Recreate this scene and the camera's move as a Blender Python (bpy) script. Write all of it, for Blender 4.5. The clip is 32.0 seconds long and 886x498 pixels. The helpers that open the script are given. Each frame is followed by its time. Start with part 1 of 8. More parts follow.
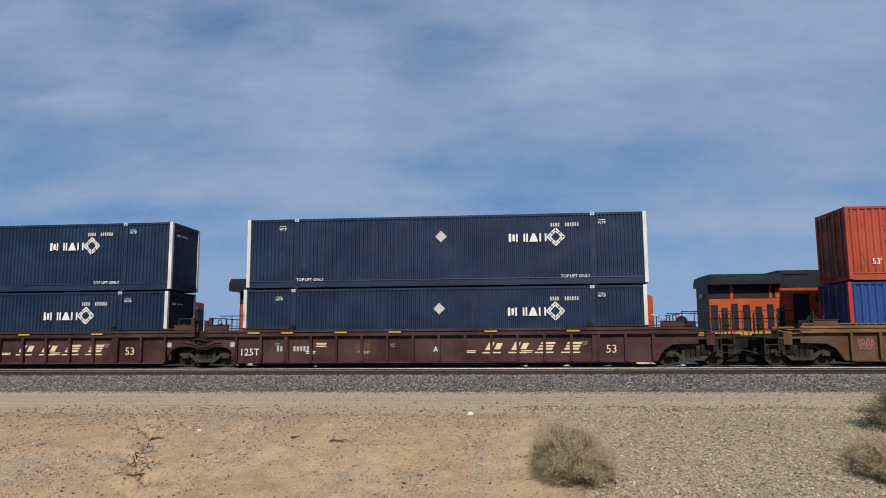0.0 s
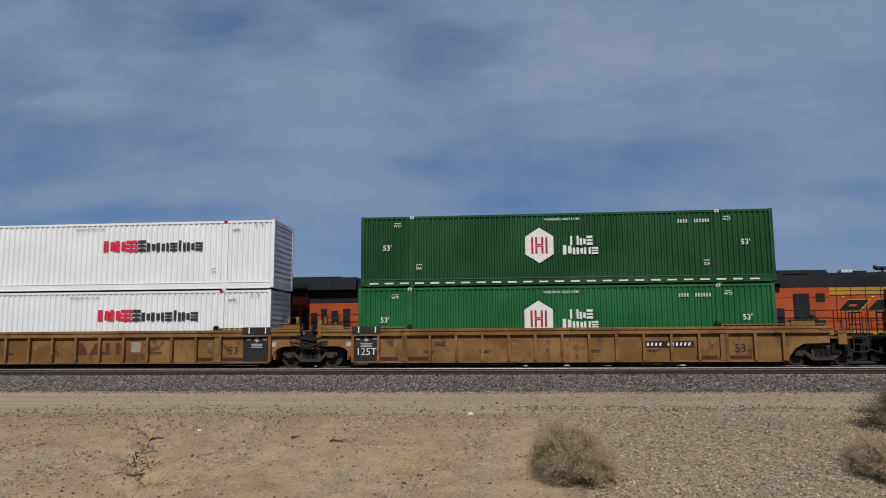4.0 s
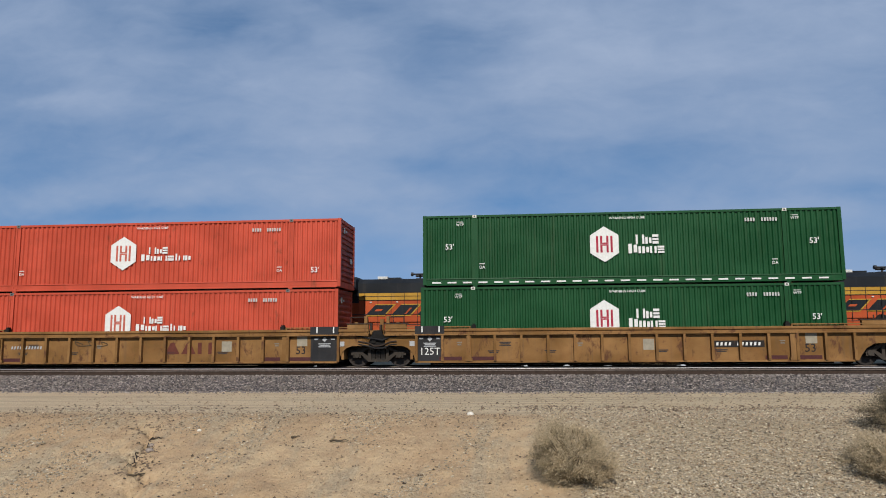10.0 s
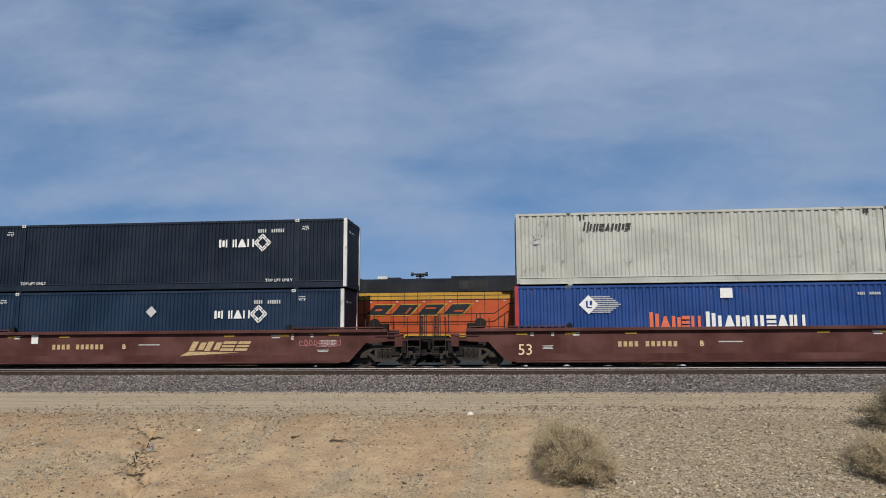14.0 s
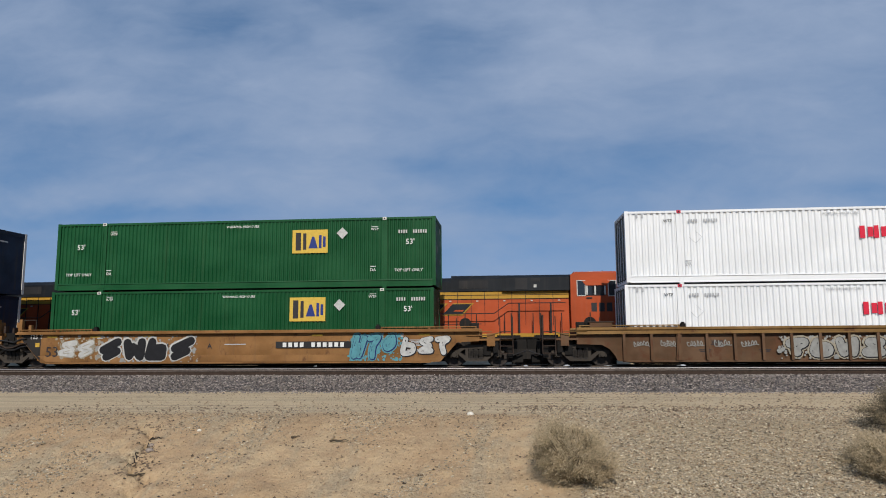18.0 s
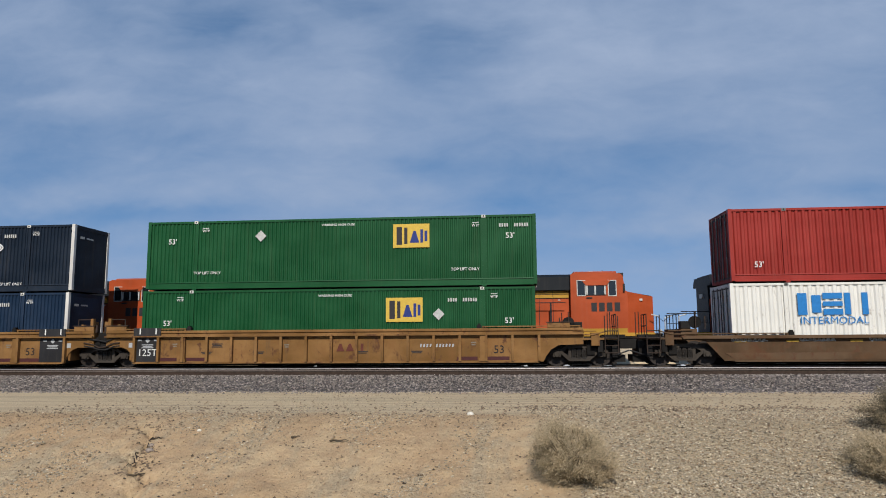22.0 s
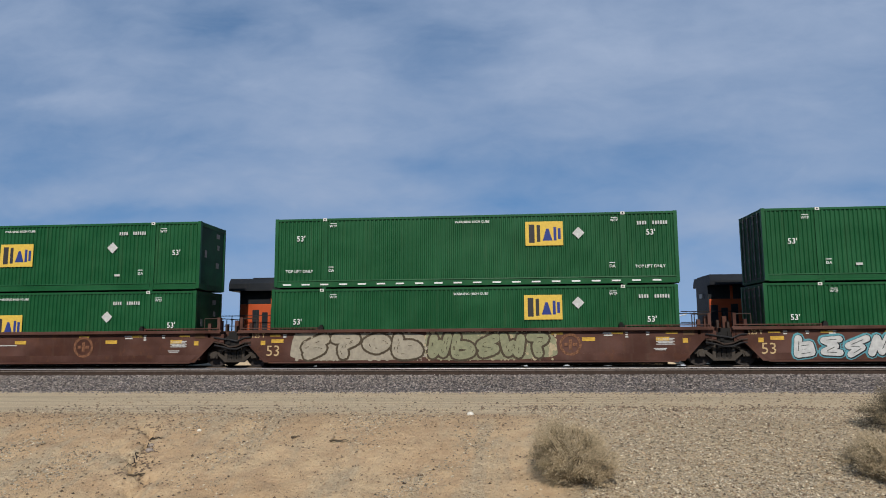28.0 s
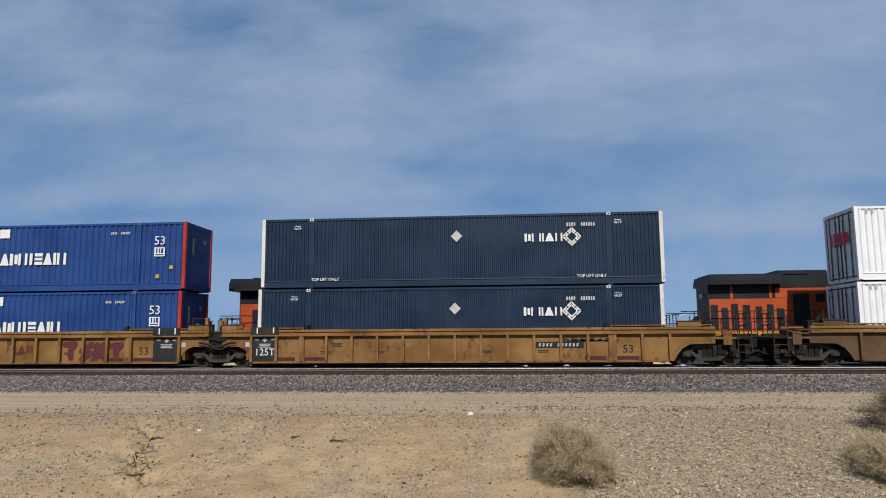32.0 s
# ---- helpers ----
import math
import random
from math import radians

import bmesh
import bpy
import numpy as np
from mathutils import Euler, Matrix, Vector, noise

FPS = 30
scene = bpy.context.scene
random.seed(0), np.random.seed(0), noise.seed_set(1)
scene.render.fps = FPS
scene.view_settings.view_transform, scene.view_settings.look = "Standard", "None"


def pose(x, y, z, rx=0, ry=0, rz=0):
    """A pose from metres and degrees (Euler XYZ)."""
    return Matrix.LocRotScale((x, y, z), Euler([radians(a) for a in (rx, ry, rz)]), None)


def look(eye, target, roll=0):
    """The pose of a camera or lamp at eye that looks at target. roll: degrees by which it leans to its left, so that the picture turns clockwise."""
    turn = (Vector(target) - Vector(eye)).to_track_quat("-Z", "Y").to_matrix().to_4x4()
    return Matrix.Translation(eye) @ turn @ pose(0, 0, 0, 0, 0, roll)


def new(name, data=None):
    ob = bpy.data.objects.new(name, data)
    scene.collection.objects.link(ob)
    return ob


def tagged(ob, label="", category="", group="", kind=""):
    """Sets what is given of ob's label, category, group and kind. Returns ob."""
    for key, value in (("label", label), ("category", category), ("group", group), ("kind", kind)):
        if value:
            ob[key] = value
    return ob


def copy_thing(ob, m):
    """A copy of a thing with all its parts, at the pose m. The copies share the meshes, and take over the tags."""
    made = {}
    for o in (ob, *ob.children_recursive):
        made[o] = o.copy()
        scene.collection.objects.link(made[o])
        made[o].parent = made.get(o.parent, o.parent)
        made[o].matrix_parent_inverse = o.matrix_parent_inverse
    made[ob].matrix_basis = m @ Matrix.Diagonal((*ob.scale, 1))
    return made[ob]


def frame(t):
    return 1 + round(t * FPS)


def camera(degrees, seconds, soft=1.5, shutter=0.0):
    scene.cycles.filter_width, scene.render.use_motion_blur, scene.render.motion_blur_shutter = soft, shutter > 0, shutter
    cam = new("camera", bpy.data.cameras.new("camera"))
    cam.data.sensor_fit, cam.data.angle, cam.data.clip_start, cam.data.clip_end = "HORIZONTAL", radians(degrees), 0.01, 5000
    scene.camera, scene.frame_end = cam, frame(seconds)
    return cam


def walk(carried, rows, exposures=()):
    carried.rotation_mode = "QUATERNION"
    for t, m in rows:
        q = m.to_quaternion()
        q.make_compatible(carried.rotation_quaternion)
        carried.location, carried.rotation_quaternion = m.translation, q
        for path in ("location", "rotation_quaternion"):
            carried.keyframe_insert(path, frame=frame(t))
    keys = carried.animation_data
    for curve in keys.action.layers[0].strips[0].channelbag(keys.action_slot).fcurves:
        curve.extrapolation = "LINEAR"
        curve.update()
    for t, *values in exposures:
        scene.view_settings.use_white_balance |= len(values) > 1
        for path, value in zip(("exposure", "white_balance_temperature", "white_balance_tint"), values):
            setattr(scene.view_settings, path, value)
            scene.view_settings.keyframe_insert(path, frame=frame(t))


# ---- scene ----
# ---------------------------------------------------------------- camera, light
EYE_Z = 1.202
cam = camera(65.46, 32.0, soft=1.0)
CAM = pose(0, 0, EYE_Z, 0, 0, 5.291) @ pose(0, 0, 0, 97.21) @ pose(0, 0, 0, 0, 0, -0.393)
EXPOSURES = [(0, 0.0), (2, 0.0), (2.6, -0.1), (3.2, -0.45), (4.0, -0.45), (4.6, -0.1), (5, -0.06), (6, -0.03), (10, -0.02), (10.6, -0.1), (11, -0.36), (12, -0.5), (12.6, -0.25), (13, -0.11), (15, -0.08), (17, -0.08), (17.9, -0.09), (18.4, -0.3), (19, -0.5), (19.6, -0.35), (20.3, -0.05), (21, 0.0), (22.4, -0.05), (23, -0.27), (23.7, -0.2), (24.2, -0.15), (25, -0.5), (25.6, -0.42), (26.2, -0.15), (27.5, -0.03), (30.2, -0.10), (31, -0.15), (31.6, -0.10), (32, -0.05)]
walk(cam, [(0, CAM), (32, CAM)], exposures=EXPOSURES)

SUN_AZ, SUN_EL = 4.0, 38.0      # degrees to the right of straight behind the camera; height
world = bpy.data.worlds.new("sky")
scene.world = world
world.use_nodes = True
sun_data = bpy.data.lights.new("sun", "SUN")
sun_data.energy, sun_data.angle, sun_data.color = 4.45, radians(0.6), (1.0, 0.935, 0.835)
sun = new("sun", sun_data)
_a, _e = radians(SUN_AZ), radians(SUN_EL)
SUN_DIR = Vector((math.sin(_a) * math.cos(_e), -math.cos(_a) * math.cos(_e), math.sin(_e)))
sun.matrix_world = look(SUN_DIR * 50, (0, 0, 0))


def link(nt, a, ao, b, bi):
    nt.links.new(a.outputs[ao], b.inputs[bi])


def math_node(nt, op, a, b=None, c=None, clamp=False):
    n = nt.nodes.new("ShaderNodeMath")
    n.operation, n.use_clamp = op, clamp
    for i, v in enumerate((a, b, c)):
        if v is None:
            continue
        if isinstance(v, (int, float)):
            n.inputs[i].default_value = v
        else:
            nt.links.new(v, n.inputs[i])
    return n.outputs[0]


def ranged(nt, v, lo, hi, a=0.0, b=1.0):
    n = nt.nodes.new("ShaderNodeMapRange")
    n.interpolation_type = "SMOOTHSTEP"
    for i, x in enumerate((lo, hi, a, b)):
        n.inputs[i + 1].default_value = x
    nt.links.new(v, n.inputs[0])
    return n.outputs[0]


CLOUD_BASE = 0.51
CLOUD_BANKS = ((0.217, 0.417, 0.239, 0.095, -5, 0.34), (-0.290, 0.420, 0.130, 0.090, 0, 0.18), (0.448, 0.288, 0.122, 0.045, 10, 0.18), (0.437, 0.472, 0.125, 0.035, 0, 0.15), (-0.284, 0.226, 0.256, 0.028, -8, 0.28),
               (-0.718, 0.490, 0.163, 0.048, -5, 0.04), (-0.682, 0.373, 0.122, 0.015, -2, 0.20), (-0.404, 0.409, 0.081, 0.023, -5, 0.15), (-0.285, 0.305, 0.139, 0.045, -10, 0.18),
               (0.362, 0.158, 0.211, 0.021, 0, 0.25), (-0.738, 0.225, 0.103, 0.018, 0, 0.15), (-0.488, 0.218, 0.134, 0.022, -5, 0.15), (0.050, 0.372, 0.124, 0.052, 0, 0.16),
               (0.095, 0.485, 0.125, 0.036, 0, 0.10), (-0.573, 0.454, 0.131, 0.038, -5, 0.10), (-0.085, 0.427, 0.111, 0.054, -25, -0.20), (-0.444, 0.490, 0.060, 0.021, -5, -0.28),
               (-0.624, 0.518, 0.057, 0.014, 0, -0.12), (-0.742, 0.275, 0.132, 0.037, 0, -0.25), (-0.566, 0.315, 0.182, 0.027, -5, -0.15), (-0.104, 0.247, 0.092, 0.015, 0, -0.20),
               (0.137, 0.240, 0.222, 0.034, 5, -0.28), (0.479, 0.201, 0.082, 0.018, 0, -0.25), (-0.623, 0.182, 0.217, 0.016, 0, -0.35), (0.004, 0.189, 0.130, 0.015, -3, -0.25),
               (0.327, 0.218, 0.093, 0.025, 0, -0.10), (0.243, 0.122, 0.319, 0.023, 0, -0.20), (-0.512, 0.136, 0.365, 0.024, 0, -0.20))


def build_sky():
    nt = world.node_tree
    nt.nodes.clear()
    out = nt.nodes.new("ShaderNodeOutputWorld")
    bg = nt.nodes.new("ShaderNodeBackground")
    bg.inputs["Strength"].default_value = 0.10
    sky = nt.nodes.new("ShaderNodeTexSky")
    sky.sky_type = "NISHITA"
    sky.sun_disc = False
    sky.sun_elevation = _e
    sky.sun_rotation = math.atan2(SUN_DIR.x, SUN_DIR.y)
    sky.altitude, sky.air_density, sky.dust_density, sky.ozone_density = 900, 1.0, 0.6, 1.6
    tc = nt.nodes.new("ShaderNodeTexCoord")
    sep = nt.nodes.new("ShaderNodeSeparateXYZ")
    link(nt, tc, "Generated", sep, 0)
    lift = nt.nodes.new("ShaderNodeCombineXYZ")
    nt.links.new(sep.outputs[0], lift.inputs[0])
    nt.links.new(sep.outputs[1], lift.inputs[1])
    nt.links.new(math_node(nt, "ADD", math_node(nt, "MAXIMUM", sep.outputs[2], 0.0), 0.36), lift.inputs[2])
    unit = nt.nodes.new("ShaderNodeVectorMath")
    unit.operation = "NORMALIZE"
    link(nt, lift, 0, unit, 0)
    link(nt, unit, 0, sky, 0)
    # the sky as seen towards the train: side and height over the distance ahead
    ahead = math_node(nt, "MAXIMUM", math_node(nt, "ABSOLUTE", sep.outputs[1]), 0.2)
    com = nt.nodes.new("ShaderNodeCombineXYZ")
    nt.links.new(math_node(nt, "DIVIDE", sep.outputs[0], ahead), com.inputs[0])
    nt.links.new(math_node(nt, "DIVIDE", sep.outputs[2], ahead), com.inputs[1])

    def layer(vec, scale, rot, sx, sy, detail, rough, dist, loc):
        mp = nt.nodes.new("ShaderNodeMapping")
        mp.inputs["Rotation"].default_value = (0, 0, radians(rot))
        mp.inputs["Scale"].default_value = (sx, sy, 1)
        mp.inputs["Location"].default_value = loc
        nt.links.new(vec, mp.inputs[0])
        nz = nt.nodes.new("ShaderNodeTexNoise")
        nz.inputs["Scale"].default_value = scale
        nz.inputs["Detail"].default_value = detail
        nz.inputs["Roughness"].default_value = rough
        nz.inputs["Distortion"].default_value = dist
        link(nt, mp, 0, nz, "Vector")
        return nz

    # drifting edges: the banks are bent by a slow noise
    bend = nt.nodes.new("ShaderNodeVectorMath")
    bend.operation = "SUBTRACT"
    link(nt, layer(com.outputs[0], 6.0, 0, 1.0, 2.2, 4, 0.55, 0.0, (2.3, 0.4, 0)), 1, bend, 0)
    bend.inputs[1].default_value = (0.5, 0.5, 0.5)
    drift = nt.nodes.new("ShaderNodeVectorMath")
    drift.operation = "MULTIPLY_ADD"
    link(nt, bend, 0, drift, 0)
    drift.inputs[1].default_value = (0.22, 0.075, 0)
    link(nt, com, 0, drift, 2)
    broad = layer(com.outputs[0], 3.4, 7, 1.0, 2.6, 5, 0.5, 0.5, (3.1, 0.7, 0)).outputs[0]
    wisps = layer(com.outputs[0], 8.0, 9, 0.9, 2.2, 5, 0.55, 0.8, (0.4, 5.2, 0)).outputs[0]
    fine = layer(com.outputs[0], 22.0, -6, 0.9, 1.8, 5, 0.6, 0.5, (1.0, 2.0, 0)).outputs[0]
    dens = math_node(nt, "ADD", CLOUD_BASE, math_node(nt, "MULTIPLY", math_node(nt, "SUBTRACT", broad, 0.5), 0.75))
    dens = math_node(nt, "ADD", dens, math_node(nt, "MULTIPLY", math_node(nt, "SUBTRACT", wisps, 0.5), 0.50))
    dens = math_node(nt, "ADD", dens, math_node(nt, "MULTIPLY", math_node(nt, "SUBTRACT", fine, 0.5), 0.22))
    # cloud banks (positive) and open blue gaps (negative): place, half-lengths, turn, weight
    for cx, cy, rx, ry, turn, k in CLOUD_BANKS:
        d = nt.nodes.new("ShaderNodeVectorMath")
        d.operation = "SUBTRACT"
        link(nt, drift, 0, d, 0)
        d.inputs[1].default_value = (cx, cy, 0)
        mp = nt.nodes.new("ShaderNodeMapping")
        mp.vector_type = "TEXTURE"
        mp.inputs["Rotation"].default_value = (0, 0, radians(turn))
        mp.inputs["Scale"].default_value = (rx, ry, 1)
        link(nt, d, 0, mp, 0)
        ln = nt.nodes.new("ShaderNodeVectorMath")
        ln.operation = "LENGTH"
        link(nt, mp, 0, ln, 0)
        soft = math_node(nt, "POWER", 2.718, math_node(nt, "MULTIPLY", math_node(nt, "MULTIPLY", ln.outputs["Value"], ln.outputs["Value"]), -1.0))
        dens = math_node(nt, "ADD", dens, math_node(nt, "MULTIPLY", soft, k))
    dens = math_node(nt, "MULTIPLY", dens, ranged(nt, sep.outputs[2], 0.50, 0.80, 1.0, 0.2), clamp=True)
    mix = nt.nodes.new("ShaderNodeMix")
    mix.data_type = "RGBA"
    nt.links.new(dens, mix.inputs[0])
    tint = nt.nodes.new("ShaderNodeMix")
    tint.data_type, tint.blend_type = "RGBA", "MULTIPLY"
    tint.inputs[0].default_value = 1.0
    link(nt, sky, 0, tint, 6)
    tint.inputs[7].default_value = (1.08, 1.44, 1.56, 1)
    link(nt, tint, 2, mix, 6)
    mix.inputs[7].default_value = (3.34, 4.24, 5.95, 1)
    link(nt, mix, 2, bg, 0)
    link(nt, bg, 0, out, 0)


build_sky()

# ---------------------------------------------------------------- materials
MATS = {}


def shader(name, rough=0.6, metal=0.0, spec=0.5):
    m = bpy.data.materials.new(name)
    m.use_nodes = True
    nt = m.node_tree
    b = nt.nodes["Principled BSDF"]
    b.inputs["Roughness"].default_value = rough
    b.inputs["Metallic"].default_value = metal
    b.inputs["Specular IOR Level"].default_value = spec
    return m, nt, b


def noise_node(nt, vec, scale, detail=4, rough=0.55, dist=0.0, stretch=None, offset=None):
    if stretch:
        mp = nt.nodes.new("ShaderNodeMapping")
        mp.inputs["Scale"].default_value = stretch
        nt.links.new(vec, mp.inputs[0])
        if offset is not None:
            nt.links.new(offset, mp.inputs["Location"])
        vec = mp.outputs[0]
    n = nt.nodes.new("ShaderNodeTexNoise")
    n.inputs["Scale"].default_value, n.inputs["Detail"].default_value = scale, detail
    n.inputs["Roughness"].default_value, n.inputs["Distortion"].default_value = rough, dist
    nt.links.new(vec, n.inputs["Vector"])
    return n.outputs[0]


def mixed(nt, fac, a, b):
    n = nt.nodes.new("ShaderNodeMix")
    n.data_type = "RGBA"
    if isinstance(fac, float):
        n.inputs[0].default_value = fac
    else:
        nt.links.new(fac, n.inputs[0])
    for slot, c in ((6, a), (7, b)):
        if isinstance(c, tuple):
            n.inputs[slot].default_value = (*c[:3], 1)
        else:
            nt.links.new(c, n.inputs[slot])
    return n.outputs[2]


def bumped(nt, b, height, dist, strength=1.0):
    n = nt.nodes.new("ShaderNodeBump")
    n.inputs["Distance"].default_value, n.inputs["Strength"].default_value = dist, strength
    nt.links.new(height, n.inputs["Height"])
    nt.links.new(n.outputs[0], b.inputs["Normal"])


def paint(name, rgb, dirt=0.25, rough=0.45, dust=(0.20, 0.155, 0.11), streak=0.5, rust=0.0, fade=0.03, deep=0.74):
    """Weathered enamel on steel: faded patches, run-off streaks, road dust, optional rust."""
    if name in MATS:
        return MATS[name]
    m, nt, b = shader(name, rough, spec=0.20)
    tc = nt.nodes.new("ShaderNodeTexCoord")
    oi = nt.nodes.new("ShaderNodeObjectInfo")
    off = nt.nodes.new("ShaderNodeCombineXYZ")
    nt.links.new(math_node(nt, "MULTIPLY", oi.outputs["Random"], 40.0), off.inputs[0])
    nt.links.new(math_node(nt, "MULTIPLY", oi.outputs["Random"], 23.0), off.inputs[1])
    v = tc.outputs["Object"]
    big = noise_node(nt, v, 0.55, 4, stretch=(1, 1, 1.3), offset=off.outputs[0])
    run = noise_node(nt, v, 3.2, 5, 0.65, stretch=(1.6, 1.6, 0.10), offset=off.outputs[0])
    fine = noise_node(nt, v, 26.0, 4, 0.6, stretch=(1, 1, 1), offset=off.outputs[0])
    light = tuple(min(1, c * 1.0 + fade * (0.22 + 0.25 * c)) for c in rgb)
    dark = tuple(c * deep for c in rgb)
    c = mixed(nt, ranged(nt, big, 0.3, 0.72), dark, light)
    c = mixed(nt, math_node(nt, "MULTIPLY", ranged(nt, run, 0.5, 0.8), dirt * streak), c, dust)
    c = mixed(nt, math_node(nt, "MULTIPLY", ranged(nt, fine, 0.5, 0.8), dirt * 0.35), c, dust)
    if rust:
        spots = noise_node(nt, v, 2.3, 8, 0.7, 0.4, stretch=(1, 1, 0.6), offset=off.outputs[0])
        bloom = noise_node(nt, v, 0.9, 6, 0.65, 0.5, stretch=(1, 1, 1.6), offset=off.outputs[0])
        c = mixed(nt, math_node(nt, "MULTIPLY", ranged(nt, bloom, 0.48, 0.68), 0.75 * rust), c, tuple(0.45 * q + 0.55 * r for q, r in zip(rgb, (0.13, 0.048, 0.019))))
        c = mixed(nt, math_node(nt, "MULTIPLY", ranged(nt, spots, 0.60 - 0.12 * rust, 0.70 - 0.08 * rust), min(1.0, 0.4 + rust)), c, (0.085, 0.036, 0.017))
    nt.links.new(c, b.inputs["Base Color"])
    nt.links.new(ranged(nt, fine, 0.2, 0.8, rough - 0.08, rough + 0.2), b.inputs["Roughness"])
    bumped(nt, b, math_node(nt, "ADD", big, math_node(nt, "MULTIPLY", fine, 0.25)), 0.006, 0.6)
    MATS[name] = m
    return m


def plain(name, rgb, rough=0.6, metal=0.0, var=0.25, scale=9.0):
    if name in MATS:
        return MATS[name]
    m, nt, b = shader(name, rough, metal, 0.2 if metal == 0 else 0.5)
    tc = nt.nodes.new("ShaderNodeTexCoord")
    n = noise_node(nt, tc.outputs["Object"], scale, 5, 0.6)
    c = mixed(nt, ranged(nt, n, 0.3, 0.7), tuple(x * (1 - var) for x in rgb), tuple(min(1, x * (1 + var)) for x in rgb))
    nt.links.new(c, b.inputs["Base Color"])
    bumped(nt, b, n, 0.004, 0.4)
    MATS[name] = m
    return m


def earth_material():
    """Tan desert dirt with a grey gravel wash over it, pebbles and fine relief."""
    m, nt, b = shader("desert_dirt", 0.95, spec=0.2)
    tc = nt.nodes.new("ShaderNodeTexCoord")
    v = tc.outputs["Object"]
    sep = nt.nodes.new("ShaderNodeSeparateXYZ")
    nt.links.new(v, sep.inputs[0])
    n1 = noise_node(nt, v, 0.55, 6, 0.6, 0.3)
    n2 = noise_node(nt, v, 2.6, 6, 0.65, 0.2)
    n3 = noise_node(nt, v, 14.0, 5, 0.65)
    grain = noise_node(nt, v, 60.0, 3, 0.7)
    vor = nt.nodes.new("ShaderNodeTexVoronoi")
    vor.inputs["Scale"].default_value = 22.0
    nt.links.new(v, vor.inputs["Vector"])
    vor2 = nt.nodes.new("ShaderNodeTexVoronoi")
    vor2.inputs["Scale"].default_value = 11.0
    nt.links.new(v, vor2.inputs["Vector"])
    tan = mixed(nt, ranged(nt, n1, 0.3, 0.7), (0.44, 0.297, 0.168), (0.565, 0.412, 0.246))
    tan = mixed(nt, math_node(nt, "MULTIPLY", ranged(nt, n2, 0.42, 0.66), 0.55), tan, (0.375, 0.245, 0.142))
    tan = mixed(nt, math_node(nt, "MULTIPLY", ranged(nt, n3, 0.48, 0.72), 0.4), tan, (0.57, 0.445, 0.288))
    sepc = nt.nodes.new("ShaderNodeSeparateColor")
    nt.links.new(vor.outputs["Color"], sepc.inputs[0])
    stone = mixed(nt, sepc.outputs[0], (0.27, 0.218, 0.144), (0.56, 0.465, 0.32))
    stone = mixed(nt, math_node(nt, "MULTIPLY", ranged(nt, vor.outputs["Distance"], 0.25, 0.6), 0.6), stone, (0.40, 0.325, 0.218))
    # gravel lies to the right of a wandering line, and in channels down the bank
    wob = math_node(nt, "MULTIPLY", math_node(nt, "SUBTRACT", n1, 0.5), 5.0)
    side = ranged(nt, math_node(nt, "ADD", sep.outputs[0], wob), 0.5, 1.7)
    chan = noise_node(nt, v, 0.9, 5, 0.6, 0.6, stretch=(1.5, 0.33, 1))
    channel = math_node(nt, "MULTIPLY", ranged(nt, chan, 0.50, 0.64), 0.75)
    grav = math_node(nt, "MAXIMUM", side, channel)
    flat = ranged(nt, math_node(nt, "ADD", sep.outputs[1], math_node(nt, "MULTIPLY", n2, 1.6)), 15.7, 16.8)
    grav = math_node(nt, "MULTIPLY", grav, math_node(nt, "SUBTRACT", 1.0, math_node(nt, "MULTIPLY", flat, 0.78)))
    grav = math_node(nt, "MULTIPLY", grav, ranged(nt, n3, 0.25, 0.55, 0.45, 1.0))
    c = mixed(nt, math_node(nt, "MULTIPLY", grav, 0.85), tan, stone)
    pale = mixed(nt, math_node(nt, "MULTIPLY", flat, 0.62), c, (0.61, 0.50, 0.335))
    lines = noise_node(nt, v, 1.0, 4, 0.6, stretch=(0.16, 6.5, 1))
    pale = mixed(nt, math_node(nt, "MULTIPLY", math_node(nt, "MULTIPLY", ranged(nt, lines, 0.46, 0.62), flat), 0.75), pale, (0.37, 0.295, 0.20))
    few = math_node(nt, "MULTIPLY", ranged(nt, vor2.outputs["Distance"], 0.16, 0.10), ranged(nt, n3, 0.5, 0.6))
    c = mixed(nt, math_node(nt, "MULTIPLY", few, 0.22), pale, (0.12, 0.095, 0.075))
    nt.links.new(c, b.inputs["Base Color"])
    hgt = math_node(nt, "ADD", math_node(nt, "MULTIPLY", n3, 0.8), math_node(nt, "MULTIPLY", grain, 0.35))
    hgt = math_node(nt, "ADD", hgt, math_node(nt, "MULTIPLY", math_node(nt, "SUBTRACT", 1.0, vor.outputs["Distance"]), math_node(nt, "MULTIPLY", grav, 0.4)))
    bumped(nt, b, hgt, 0.070, 1.0)
    return m


